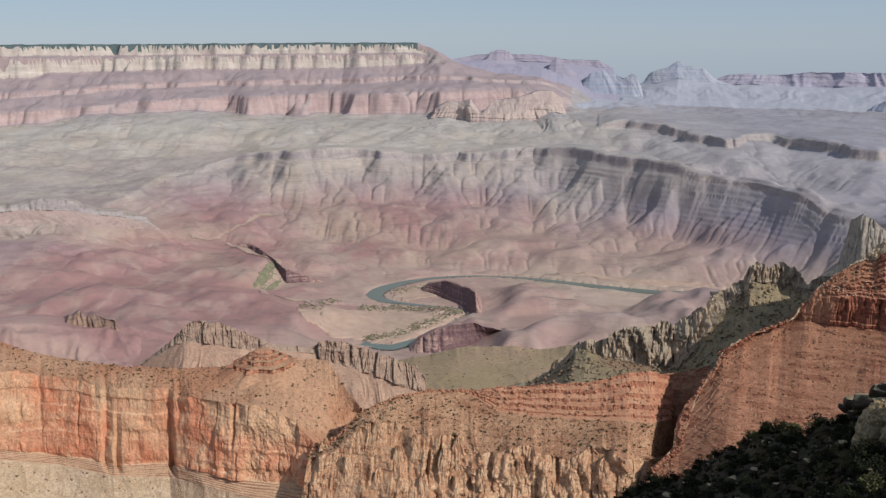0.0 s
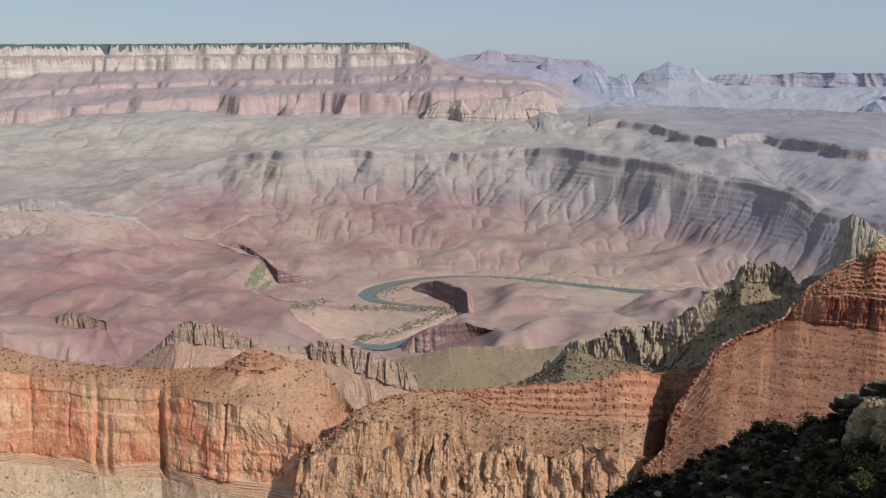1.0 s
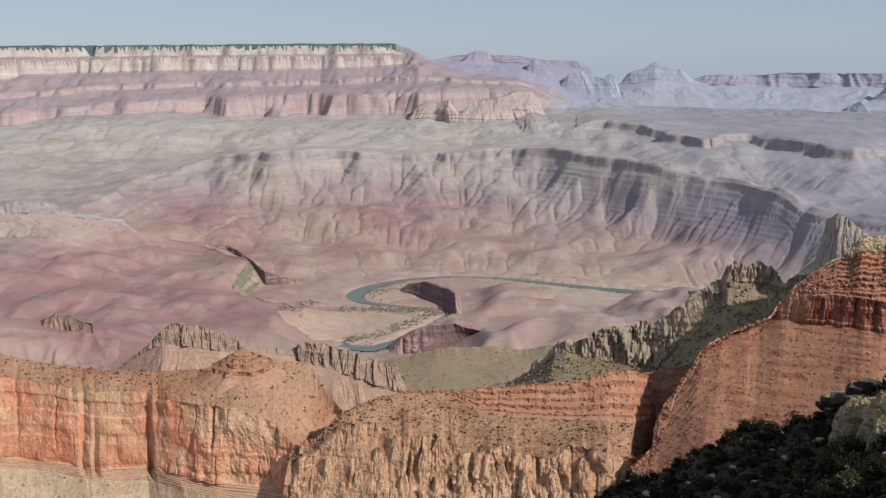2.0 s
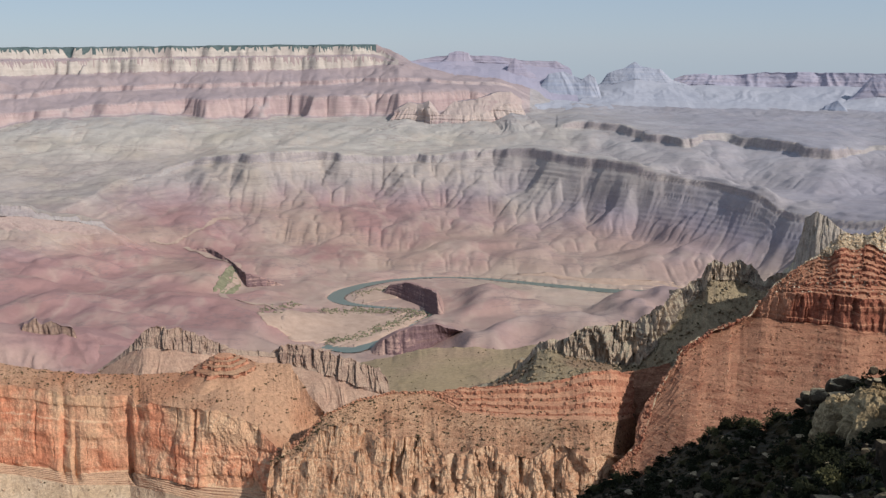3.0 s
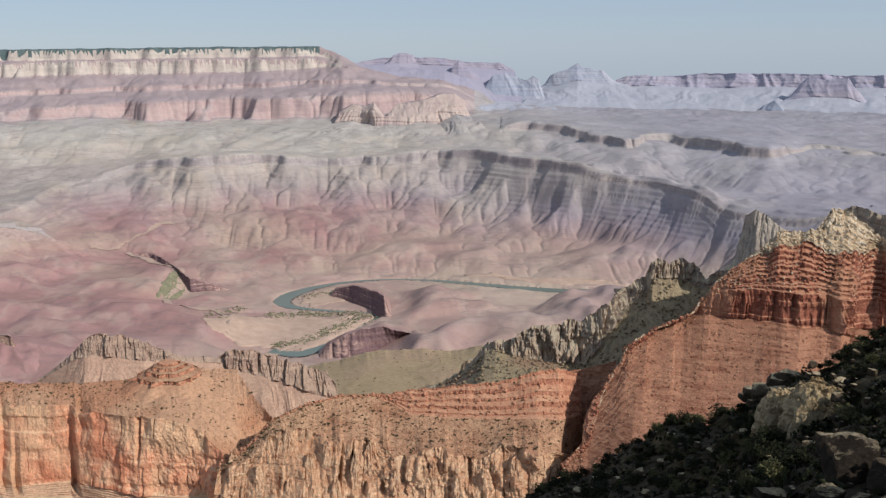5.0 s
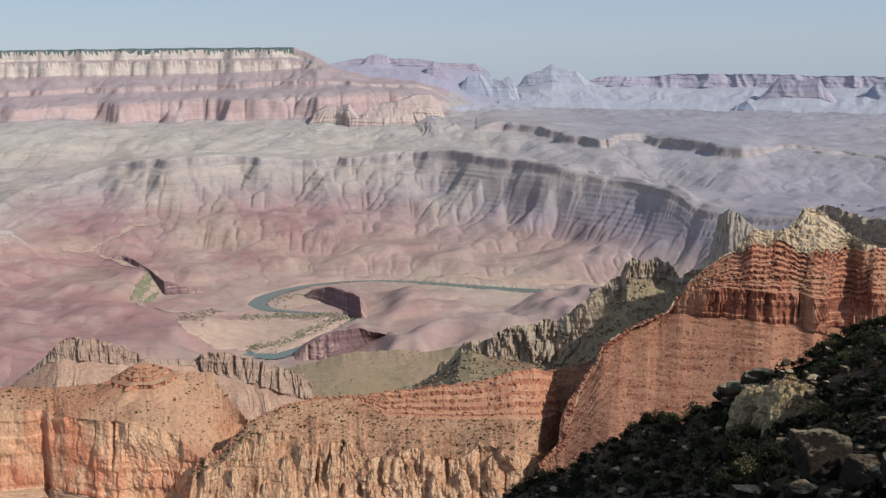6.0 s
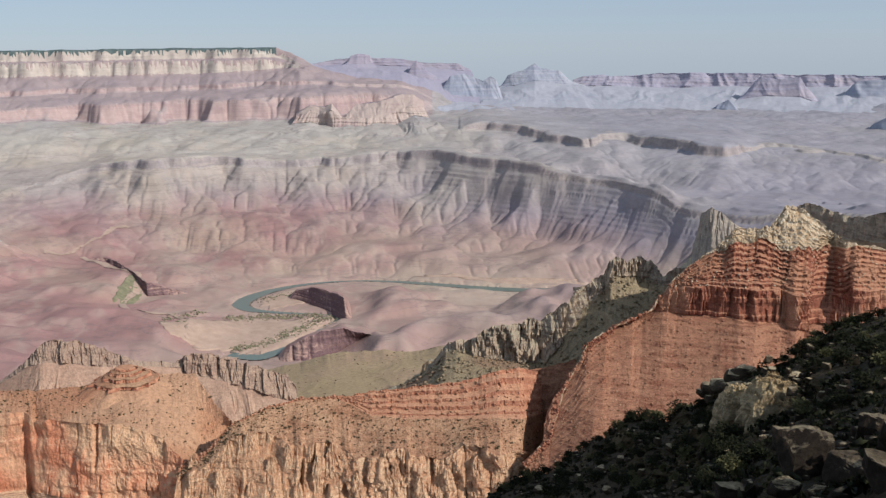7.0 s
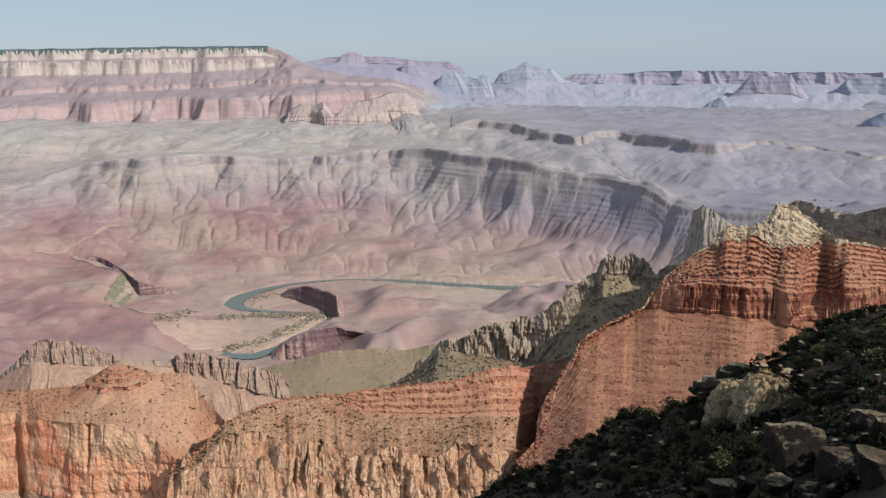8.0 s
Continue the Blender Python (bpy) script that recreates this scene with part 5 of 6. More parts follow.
    [(-18.02, 1482.7, 126.5), (-16.36, 1453.9, 159.0), (-15.51, 1432.2, 170.7), (-14.74, 1426.9, 170.7), (-13.6, 1414.7, 168.8), (-12.29, 1402.1, 165.2), (-11.46, 1403.0, 161.8), (-10.12, 1396.7, 160.1), (-7.75, 1392.7, 153.2)],
    [(-19.68, 1306.3, 151.4), (-14.89, 1272.7, 151.4), (-11.56, 1255.5, 151.4), (-6.43, 1237.8, 151.4)],
], [band("browncrag", 28, 10, 18, bed=4), band("apron", 50, 7, 36, kind="slope")], 220, seed=91, jag=2, jag_lam=10,
    back=((20, 10), (80, 50), (160, 100)), back_mat="browncrag", key="crag3", label="fluted tan crag with a pale talus apron", category="ridge")
loft("crag_ridge", [
    [(6.64, 1339.0, 153.3), (7.07, 1335.2, 165.1), (7.48, 1331.3, 165.9), (8.86, 1315.7, 163.4), (9.72, 1308.8, 161.8)],
    [(6.63, 1333.9, 155.9), (7.07, 1328.1, 164.9), (7.49, 1324.3, 164.9), (8.87, 1308.6, 161.6), (9.72, 1303.7, 162.7)],
    [(6.15, 1237.1, 151.4), (8.23, 1232.7, 147.2), (10.63, 1231.1, 150.9)],
], [band("crag", 14, 4, 9), band("olive", 24, 6, 30, kind="talus")], 90, seed=93, jag=2, jag_lam=6, back=((10, 6), (40, 25)), back_mat="olive", label="thin dark rib of rock on the terrace", category="ridge")

# ---- near red limestone promontory ----
loft("cliff", [[(-35.96, 1556.7, 244.5), (-27.06, 1364.4, 229.7), (-25.42, 1334.1, 225.2), (-23.74, 1300.0, 216.3), (-21.1, 1248.8, 211.7), (-18.34, 1211.5, 210.1), (-15.47, 1188.0, 210.3), (-12.17, 1176.4, 213.1), (-9.12, 1174.9, 218.6), (-7.08, 1158.8, 218.9), (-6.01, 1106.1, 198.8), (-5.06, 1074.2, 187.6)], [(-36.23, 1374.4, 231.2), (-27.23, 1247.4, 220.4), (-25.55, 1238.8, 217.5), (-23.66, 1230.7, 210.6), (-23.55, 1231.5, 207.1), (-23.37, 1225.1, 210.1), (-22.67, 1213.2, 209.0), (-20.34, 1173.1, 205.9), (-20.11, 1173.0, 199.7), (-19.79, 1164.6, 204.6), (-19.49, 1161.0, 200.8), (-19.23, 1158.5, 205.3), (-17.78, 1145.3, 205.1), (-16.5, 1140.0, 205.6), (-16.2, 1126.1, 202.8), (-15.96, 1125.5, 195.5), (-15.4, 1108.5, 201.9), (-13.27, 1072.5, 203.1), (-11.26, 1056.6, 204.6), (-9.24, 1035.9, 193.9), (-7.91, 1018.0, 169.0), (-6.52, 1037.1, 150.1), (-5.09, 1087.7, 148.4)], [(-36.75, 1367.9, 128.7), (-27.64, 1238.8, 125.2), (-25.95, 1229.7, 120.1), (-23.03, 1203.5, 111.9), (-20.67, 1163.2, 111.7), (-20.36, 1168.1, 107.2), (-19.99, 1153.4, 110.8), (-19.74, 1161.1, 103.9), (-19.48, 1147.8, 110.2), (-16.9, 1130.2, 112.0), (-16.65, 1136.6, 105.7), (-16.38, 1116.4, 115.2), (-14.82, 1084.7, 116.9), (-12.82, 1056.8, 115.6), (-10.08, 1033.0, 116.4), (-7.98, 1012.2, 120.7), (-6.21, 1045.1, 111.6), (-5.11, 1085.2, 128.0)], [(-36.83, 1356.4, 117.2), (-27.7, 1229.9, 115.8), (-26.0, 1220.8, 110.7), (-23.07, 1195.7, 103.5), (-20.04, 1143.5, 100.1), (-16.82, 1123.5, 98.1), (-14.86, 1073.9, 105.1), (-12.86, 1045.4, 103.1), (-10.12, 1018.4, 100.3), (-8.03, 992.0, 98.4), (-4.82, 1039.6, 78.1)], [(-37.5, 1196.2, 56.4), (-26.55, 1073.7, 49.8), (-17.16, 1001.4, 45.3), (-10.28, 931.7, 62.1), (-4.53, 955.6, 41.0)]],
    [band("mesatop", 44, 3, 30, kind="talus", hump=2), band("redwall", 140, 3.2, 44, kind="slab", bed=11, bed_amp=0.09), band("footledge", 48, 0.9, 14, steps=6), band("bench", 34, 1.6, 40, kind="talus")],
    820, seed=101, broken=(0.66, 0.8, 0.9), jag=1.2, jag_lam=12, back=((20, 14), (60, 60), (160, 160)), back_mat="talus", key="wall", rough=((1, 1.5, 14),), label="sheer red limestone cliff streaked with dark cracks", category="cliff")

# ---- saddle slope with pale buttresses ----
loft("ridge_slope", [[(-8.44, 1011.0, 163.3), (-6.49, 1006.5, 184.5), (-5.06, 1014.0, 206.8), (-2.95, 1026.4, 217.6), (-0.84, 1030.1, 224.4), (2.31, 1030.8, 224.4), (3.36, 1029.8, 229.1), (5.8, 1027.3, 232.5), (9.24, 1025.3, 240.0), (11.25, 1027.8, 250.5), (12.58, 1036.9, 253.0), (13.99, 1065.6, 237.5)], [(-8.45, 1006.6, 159.9), (-6.5, 1001.0, 180.2), (-5.07, 1012.3, 205.4), (-2.95, 1024.6, 216.2), (-0.84, 1028.4, 223.0), (1.26, 1027.9, 222.5), (2.32, 1020.5, 216.3), (3.38, 1004.7, 209.5), (5.84, 995.6, 207.9), (9.32, 987.2, 210.5), (11.37, 980.9, 214.3), (12.73, 984.2, 212.4), (14.12, 1045.6, 195.9)], [(-8.46, 1001.5, 156.9), (-6.51, 993.3, 175.6), (-5.08, 993.3, 194.1), (-3.67, 995.5, 197.6), (-2.97, 996.7, 199.5), (-0.85, 981.5, 194.8), (0.92, 979.0, 193.2), (2.35, 961.2, 180.6), (5.18, 959.5, 185.2), (7.65, 950.4, 184.9), (9.38, 953.5, 190.4), (11.47, 938.6, 189.2), (12.81, 962.3, 189.0), (14.2, 1055.2, 160.1)], [(-9.5, 961.3, 83.3), (-5.22, 934.7, 92.7), (-0.87, 923.1, 93.8), (2.4, 915.5, 101.5), (5.28, 915.7, 109.4), (9.53, 916.3, 126.2), (11.63, 906.8, 134.3), (14.66, 1053.5, 86.5)], [(-10.39, 883.1, 41.0), (15.38, 931.4, 22.1)]],
    [band("ledges", 64, 1.7, 12, steps=5), band("talus", 60, 0.7, 20, steps=8, stepped=0.3, part="slope", zc=0.8), band("pale", 116, 8, 26, kind="slab", bed=3), band("bench", 12, 2, 30, kind="talus")],
    600, seed=107, jag=1.2, jag_lam=8, back=((15, 8), (60, 40), (140, 120)), back_mat="talus", key="saddle", rough=((2, 7, 40),), fold=(9, 34, (0, 0.0, 0.05, 1, 0.6)), label="brown talus slope under banded ledges with pale buttresses", category="ridge")

loft("gully", [
    [(12.26, 1125.7, 217.2), (14.24, 1134.9, 220.0), (15.53, 1141.7, 227.1), (18.06, 1157.0, 236.9)],
    [(12.07, 1084.0, 165.1), (15.06, 1092.5, 174.1), (18.28, 1105.8, 183.0)],
    [(11.93, 1032.3, 91.1), (18.91, 1057.0, 109.7)],
], [band("redtalus", 40, 5, 30, kind="talus"), band("redtalus", 50, 5, 30, kind="talus")], 120, seed=109, jag=1, jag_lam=8, back=((15, 8), (60, 40), (120, 100)), back_mat="talus", label="deep shaded gully between the saddle and the butte", category="gully")

# ---- red stepped butte with cream cap ----
loft("stepped_butte", [[(12.98, 935.9, 184.4), (14.55, 956.7, 203.0), (15.38, 997.7, 239.4), (16.05, 1016.6, 258.9), (16.87, 1037.7, 283.7), (18.54, 1060.0, 297.8), (20.5, 1083.6, 311.2), (21.43, 1095.8, 339.2), (22.37, 1107.3, 355.8), (23.92, 1122.4, 376.3), (24.96, 1136.1, 396.9), (26.35, 1147.2, 396.2), (27.01, 1156.1, 401.8), (27.57, 1166.4, 417.7), (28.03, 1173.7, 423.6), (28.77, 1181.9, 413.8), (29.64, 1196.6, 397.7), (30.27, 1199.5, 385.9), (30.88, 1176.8, 382.8), (31.46, 1178.2, 382.1), (33.43, 1210.2, 368.5), (37.12, 1279.2, 334.9), (42.25, 1404.9, 294.1)], [(12.98, 935.8, 184.3), (14.55, 956.6, 203.0), (15.38, 997.7, 239.4), (16.05, 1016.5, 258.8), (16.87, 1037.6, 283.6), (18.54, 1059.9, 297.7), (20.5, 1083.5, 311.1), (21.43, 1095.7, 339.1), (22.37, 1107.2, 355.6), (23.92, 1121.3, 375.2), (25.01, 1121.2, 381.4), (26.39, 1135.4, 384.0), (27.07, 1136.6, 381.9), (28.18, 1130.0, 379.2), (28.9, 1145.6, 377.0), (29.72, 1175.4, 376.3), (30.32, 1185.0, 371.3), (30.9, 1171.3, 377.3), (31.47, 1176.0, 379.9), (33.43, 1210.0, 368.3), (37.12, 1279.0, 334.7), (42.25, 1404.7, 293.9)], [(12.98, 934.0, 182.8), (14.56, 950.6, 198.1), (15.39, 991.3, 234.2), (16.06, 1010.0, 253.5), (16.88, 1030.7, 278.0), (18.54, 1055.2, 293.9), (20.51, 1076.9, 305.8), (21.46, 1081.9, 328.3), (22.41, 1085.6, 338.6), (24.02, 1078.1, 341.4), (25.61, 1072.9, 341.3), (27.23, 1081.9, 339.9), (28.71, 1083.2, 336.7), (29.79, 1112.6, 330.0), (30.38, 1138.8, 325.3), (30.85, 1136.9, 327.8), (31.43, 1120.9, 334.6), (31.65, 1120.8, 338.8), (33.6, 1161.8, 333.0), (37.25, 1242.9, 309.1), (42.37, 1373.6, 272.9)], [(12.98, 933.5, 181.1), (14.56, 949.7, 194.8), (15.39, 990.3, 230.7), (16.06, 1008.9, 250.0), (16.88, 1029.7, 274.5), (18.55, 1054.5, 291.5), (20.52, 1075.8, 302.2), (21.5, 1076.1, 308.3), (22.48, 1076.4, 307.3), (24.1, 1068.2, 307.5), (25.7, 1063.3, 308.4), (27.34, 1071.6, 304.7), (28.83, 1073.0, 301.7), (28.37, 1074.4, 300.6), (28.83, 1091.3, 296.7), (29.25, 1105.0, 293.6), (29.73, 1102.5, 296.5), (31.79, 1110.5, 303.4), (33.73, 1152.2, 299.8), (37.39, 1233.9, 277.9), (42.49, 1366.0, 246.7)], [(12.1, 909.5, 168.5), (14.58, 925.9, 179.2), (17.02, 917.1, 201.4), (19.42, 929.8, 210.5), (22.78, 938.8, 220.3), (26.05, 933.7, 227.9), (29.22, 967.4, 221.3), (34.21, 1017.9, 221.3), (42.98, 1236.1, 177.2)], [(11.75, 842.0, 131.5), (43.68, 1076.0, 104.4)]],
    [band("cap", 60, 8.5, 13, steps=6, stepped=0.5, part="cap_rock", zc=1.0), band("redbed", 108, 5, 24, steps=9, part="ledge_band"), band("redbed", 60, 8, 20, bed=4), band("redtalus", 110, 1.6, 30, steps=15, stepped=0.32, part="slope", zc=0.8), band("redtalus", 10)],
    580, seed=113, jag=2.6, jag_lam=7, back=((25, 10), (80, 60), (200, 220)), back_mat="redbed", rough=((1, 9, 26),), fold=(18, 75, (0, 0, 0.7, 1, 0.08, 0)), key="butte", label="stepped red sandstone butte with a crumbling cream cap", category="butte")

# ---- pale spire and dark shoulder behind the butte ----
loft("rock_spire", [
    [(21.42, 1256.8, 309.9), (22.05, 1251.5, 323.7), (22.6, 1245.6, 340.2), (22.92, 1226.9, 376.8), (23.07, 1217.3, 400.5), (23.65, 1200.9, 411.2), (24.2, 1200.5, 406.2), (25.11, 1198.2, 390.1), (26.36, 1205.3, 383.1), (27.59, 1218.5, 379.2)],
    [(21.42, 1251.5, 306.7), (22.06, 1240.9, 315.7), (22.63, 1224.3, 327.4), (23.07, 1206.5, 334.6), (23.8, 1180.3, 346.6), (25.21, 1177.1, 350.2), (27.68, 1197.0, 349.0)],
    [(20.83, 1059.2, 320.6), (24.07, 1078.8, 318.8), (27.83, 1113.8, 314.9)],
], [band("spire", 50, 4.0, 15), band("redbed", 16, 5, 20, kind="talus")], 150, seed=117, jag=0.8, jag_lam=6, back=((18, 8), (60, 90)), label="pale limestone spire with a rounded head", category="spire")
loft("far_shoulder", [
    [(27.52, 1905.6, 295.7), (28.39, 1887.0, 314.8), (28.98, 1874.7, 321.7), (29.88, 1845.4, 315.1), (31.07, 1798.0, 310.5), (32.21, 1749.2, 324.2), (33.25, 1710.0, 341.5), (36.77, 1623.0, 374.7), (41.71, 1607.6, 394.5)],
    [(27.61, 1895.8, 245.8), (29.99, 1824.2, 267.7), (32.32, 1727.6, 282.2), (36.98, 1602.4, 310.4), (41.98, 1587.3, 326.3)],
    [(27.79, 1582.6, 213.3), (42.25, 1486.0, 276.4)],
], [band("crag", 24, 10, 24, bed=3), band("olive", 16, 8, 40, kind="talus")], 160, seed=119, jag=2, jag_lam=10, back=((40, 10), (160, 60)), label="dark shaded ridge behind the butte", category="ridge")

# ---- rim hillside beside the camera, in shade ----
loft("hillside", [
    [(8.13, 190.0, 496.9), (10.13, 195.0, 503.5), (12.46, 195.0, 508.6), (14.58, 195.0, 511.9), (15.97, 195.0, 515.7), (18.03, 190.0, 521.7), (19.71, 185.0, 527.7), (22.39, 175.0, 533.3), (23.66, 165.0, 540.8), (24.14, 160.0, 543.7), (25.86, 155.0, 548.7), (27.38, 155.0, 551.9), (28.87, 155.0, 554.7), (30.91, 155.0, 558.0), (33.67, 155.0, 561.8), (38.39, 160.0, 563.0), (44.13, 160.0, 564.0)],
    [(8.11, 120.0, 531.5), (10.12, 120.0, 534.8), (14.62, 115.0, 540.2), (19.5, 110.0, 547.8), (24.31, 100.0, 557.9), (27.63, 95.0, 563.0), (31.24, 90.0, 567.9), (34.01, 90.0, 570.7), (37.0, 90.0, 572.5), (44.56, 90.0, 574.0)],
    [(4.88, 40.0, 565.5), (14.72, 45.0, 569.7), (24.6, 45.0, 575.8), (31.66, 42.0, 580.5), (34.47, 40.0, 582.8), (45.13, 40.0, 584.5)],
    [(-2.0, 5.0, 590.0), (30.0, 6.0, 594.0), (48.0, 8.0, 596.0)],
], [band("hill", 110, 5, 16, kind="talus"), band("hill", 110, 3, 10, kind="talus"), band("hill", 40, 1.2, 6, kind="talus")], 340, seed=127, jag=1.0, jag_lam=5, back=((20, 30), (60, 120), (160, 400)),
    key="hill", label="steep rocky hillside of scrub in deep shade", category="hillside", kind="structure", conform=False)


def rim_ledge():
    xs = np.linspace(-60, 60, 90)
    ys = np.r_[np.linspace(-60, 2.0, 60), 2.6, 3.4, 5, 9, 20, 60, 140]
    drop = np.r_[np.zeros(60), 0.3, 4, 9, 22, 50, 130, 420]
    X, Y = np.meshgrid(xs, ys)
    Z = 598.35 - drop[:, None] + 0.12 * fbm(X / 3, Y / 3, 4, 9) - 0.05 * np.maximum(0, np.hypot(X, Y) - 6)
    ob = mesh_grid("rim_ledge", X, Y, Z, [M["hill"]], [0] * (len(ys) - 1))
    return tagged(ob, "rocky rim ledge at the viewpoint", "ground", kind="structure")


rim_ledge()


# ---- the stepped knob on the promontory ----
def rock_knob(x, y, z, r, h):
    thing = new("sandstone_hillock")
    thing.location = (x, y, z)
    tagged(thing, "low stepped knob of red sandstone on the promontory", "knob")
    th = np.linspace(0, 2 * math.pi, 121)
    wob = 1 + 0.1 * fbm(np.cos(th) * 2, np.sin(th) * 2, 3, 5)
    tiers = [("apron", "mesatop", [(1.2, -0.5), (0.85, 0.0), (0.62, 0.26)]), ("ledge", "ledges", [(0.62, 0.26), (0.6, 0.42)]), ("slope", "talus", [(0.6, 0.42), (0.44, 0.52)]),
             ("ledge", "ledges", [(0.44, 0.52), (0.42, 0.66)]), ("slope", "talus", [(0.42, 0.66), (0.31, 0.72)]), ("ledge", "ledges", [(0.31, 0.72), (0.3, 0.84)]), ("slope", "talus", [(0.3, 0.84), (0.2, 0.88)]),
             ("cap", "ledges", [(0.2, 0.88), (0.185, 0.98), (0.1, 1.0), (0.0, 1.0)])]
    for k, (nm, mat, prof) in enumerate(tiers):
        rr = np.interp(np.linspace(0, 1, 8), np.linspace(0, 1, len(prof)), [p[0] for p in prof])
        zz = np.interp(np.linspace(0, 1, 8), np.linspace(0, 1, len(prof)), [p[1] for p in prof])
        rad = rr[:, None] * r * wob[None, :]
        if nm in ("ledge", "cap"):
            rad = rad * (1 + 0.14 * facets(th * 9, zz[:, None] * 3 + th * 0, 2, 60 + k))
        mesh_grid(nm, rad * np.cos(th), rad * np.sin(th), zz[:, None] * h + 0 * rad, [M[mat]], [0] * 7, thing)
    return thing


def on_surface(key, bearing, slope):
    """Where a sight line from the viewpoint meets a landform."""
    thing, X, Y, Z, ends = SURF[key]
    d = np.hypot(X, Y)
    err = (np.degrees(np.arctan2(X, Y)) - bearing) ** 2 + (np.degrees(np.arctan((Z - EYE) / d)) - math.degrees(math.atan(slope))) ** 2
    err[:ends[0]] += 1e3
    i, j = np.unravel_index(np.argmin(err), err.shape)
    return Vector((X[i, j], Y[i, j], Z[i, j])), float(d[i, j])


kp, kd = on_surface("wall", *[(-10.9, -0.3329)][0])
rock_knob(kp.x, kp.y, kp.z - 3, 58, 25)


# ---- loose rock and scrub ----
def cells(key, bands, n, seed, flat=None, cols=(0.0, 1.0)):
    """n places on a landform's bands with the local normal; flat: least upward tilt."""
    thing, X, Y, Z, ends = SURF[key]
    rng = np.random.default_rng(seed)
    out = []
    while len(out) < n:
        k = bands[rng.integers(len(bands))]
        i = rng.integers(ends[k], ends[k + 1] - 1)
        j = rng.integers(int(cols[0] * (X.shape[1] - 1)), int(cols[1] * (X.shape[1] - 1)))
        a = np.array([X[i, j], Y[i, j], Z[i, j]])
        e1 = np.array([X[i, j + 1], Y[i, j + 1], Z[i, j + 1]]) - a
        e2 = np.array([X[i + 1, j], Y[i + 1, j], Z[i + 1, j]]) - a
        nn = np.cross(e2, e1)
        ln = np.linalg.norm(nn)
        if ln < 1e-6:
            continue
        nn = nn / ln
        if flat is not None and nn[2] < flat:
            continue
        out.append((a + e1 * rng.uniform(-1, 2) + e2 * rng.random(), nn))
    return out


def mesh_of(name, V, F, mat, parent=None):
    me = bpy.data.meshes.new(name)
    V, F = np.asarray(V, dtype=np.float32), np.asarray(F, dtype=np.int32)
    me.vertices.add(len(V))
    me.vertices.foreach_set("co", V.reshape(-1))
    me.loops.add(F.size)
    me.loops.foreach_set("vertex_index", F.reshape(-1))
    me.polygons.add(len(F))
    me.polygons.foreach_set("loop_start", np.arange(0, F.size, F.shape[1], dtype=np.int32))
    me.materials.append(mat)
    me.update(calc_edges=True)
    ob = new(name, me)
    if parent:
        ob.parent = parent
    return ob


BOX = np.array([[-1, -1, -1], [1, -1, -1], [1, 1, -1], [-1, 1, -1], [-1, -1, 1], [1, -1, 1], [1, 1, 1], [-1, 1, 1]]) * 0.5
BOXF = np.array([[0, 3, 2, 1], [4, 5, 6, 7], [0, 1, 5, 4], [1, 2, 6, 5], [2, 3, 7, 6], [3, 0, 4, 7]])


def rubble(key, bands, n, size, mat, seed, flat=None, tall=0.8, sink=0.2, name="rubble", cols=(0.0, 1.0)):
    thing = SURF[key][0]
    rng = np.random.default_rng(seed + 1)
    o = np.array(thing.location)
    V, F = [], []
    for k, (p, nn) in enumerate(cells(key, bands, n, seed, flat, cols)):
        w = size[0] + (size[1] - size[0]) * rng.random() ** 2.5
        v = BOX * np.array([w, w * (0.6 + 0.5 * rng.random()), w * tall * (0.6 + 0.8 * rng.random())]) + rng.normal(0, 0.08 * w, (8, 3))
        v[4:, :2] *= 0.75 + 0.25 * rng.random()
        a = rng.random() * 6.28
        c, s_ = math.cos(a), math.sin(a)
        v = v @ np.array([[c, s_, 0], [-s_, c, 0], [0, 0, 1]])
        V.append(v + p - o + nn * w * sink), F.append(BOXF + 8 * k)
    ob = mesh_of(name, np.vstack(V), np.vstack(F), M[mat], thing)
    return tagged(ob, kind="stuff")


g_ = (1 + 5 ** 0.5) / 2
ICO = np.array([[-1, g_, 0], [1, g_, 0], [-1, -g_, 0], [1, -g_, 0], [0, -1, g_], [0, 1, g_], [0, -1, -g_], [0, 1, -g_], [g_, 0, -1], [g_, 0, 1], [-g_, 0, -1], [-g_, 0, 1]]) / 1.9
ICOF = np.array([[0, 11, 5], [0, 5, 1], [0, 1, 7], [0, 7, 10], [0, 10, 11], [1, 5, 9], [5, 11, 4], [11, 10, 2], [10, 7, 6], [7, 1, 8], [3, 9, 4], [3, 4, 2], [3, 2, 6], [3, 6, 8], [3, 8, 9], [4, 9, 5], [2, 4, 11], [6, 2, 10], [8, 6, 7], [9, 8, 1]])


def tufts(places, size, mat, seed, label):
    """Low bushes of small leaf sprigs."""
    rng = np.random.default_rng(seed)
    V, F, k = [], [], 0
    for p, nn in places:
        w = size[0] + (size[1] - size[0]) * rng.random() ** 2
        for _ in range(20):
            d = rng.normal(size=3)
            d[2] = abs(d[2])
            d /= np.linalg.norm(d)
            q = p + d * w * np.array([0.55, 0.55, 0.4]) * (0.3 + 0.7 * rng.random())
            V.append(q + rng.normal(0, 0.13 * w, (4, 3)))
            F.append(np.array([[0, 1, 2], [0, 2, 3], [0, 3, 1]]) + 4 * k)
            k += 1
    return tagged(mesh_of("scrub", np.vstack(V), np.vstack(F), M[mat]), label, "scrub", kind="stuff")


def scrub(places, size, mat, seed, label):
    rng = np.random.default_rng(seed)
    V, F, k = [], [], 0
    for p, nn in places:
        w = size[0] + (size[1] - size[0]) * rng.random() ** 2
        for _ in range(3):
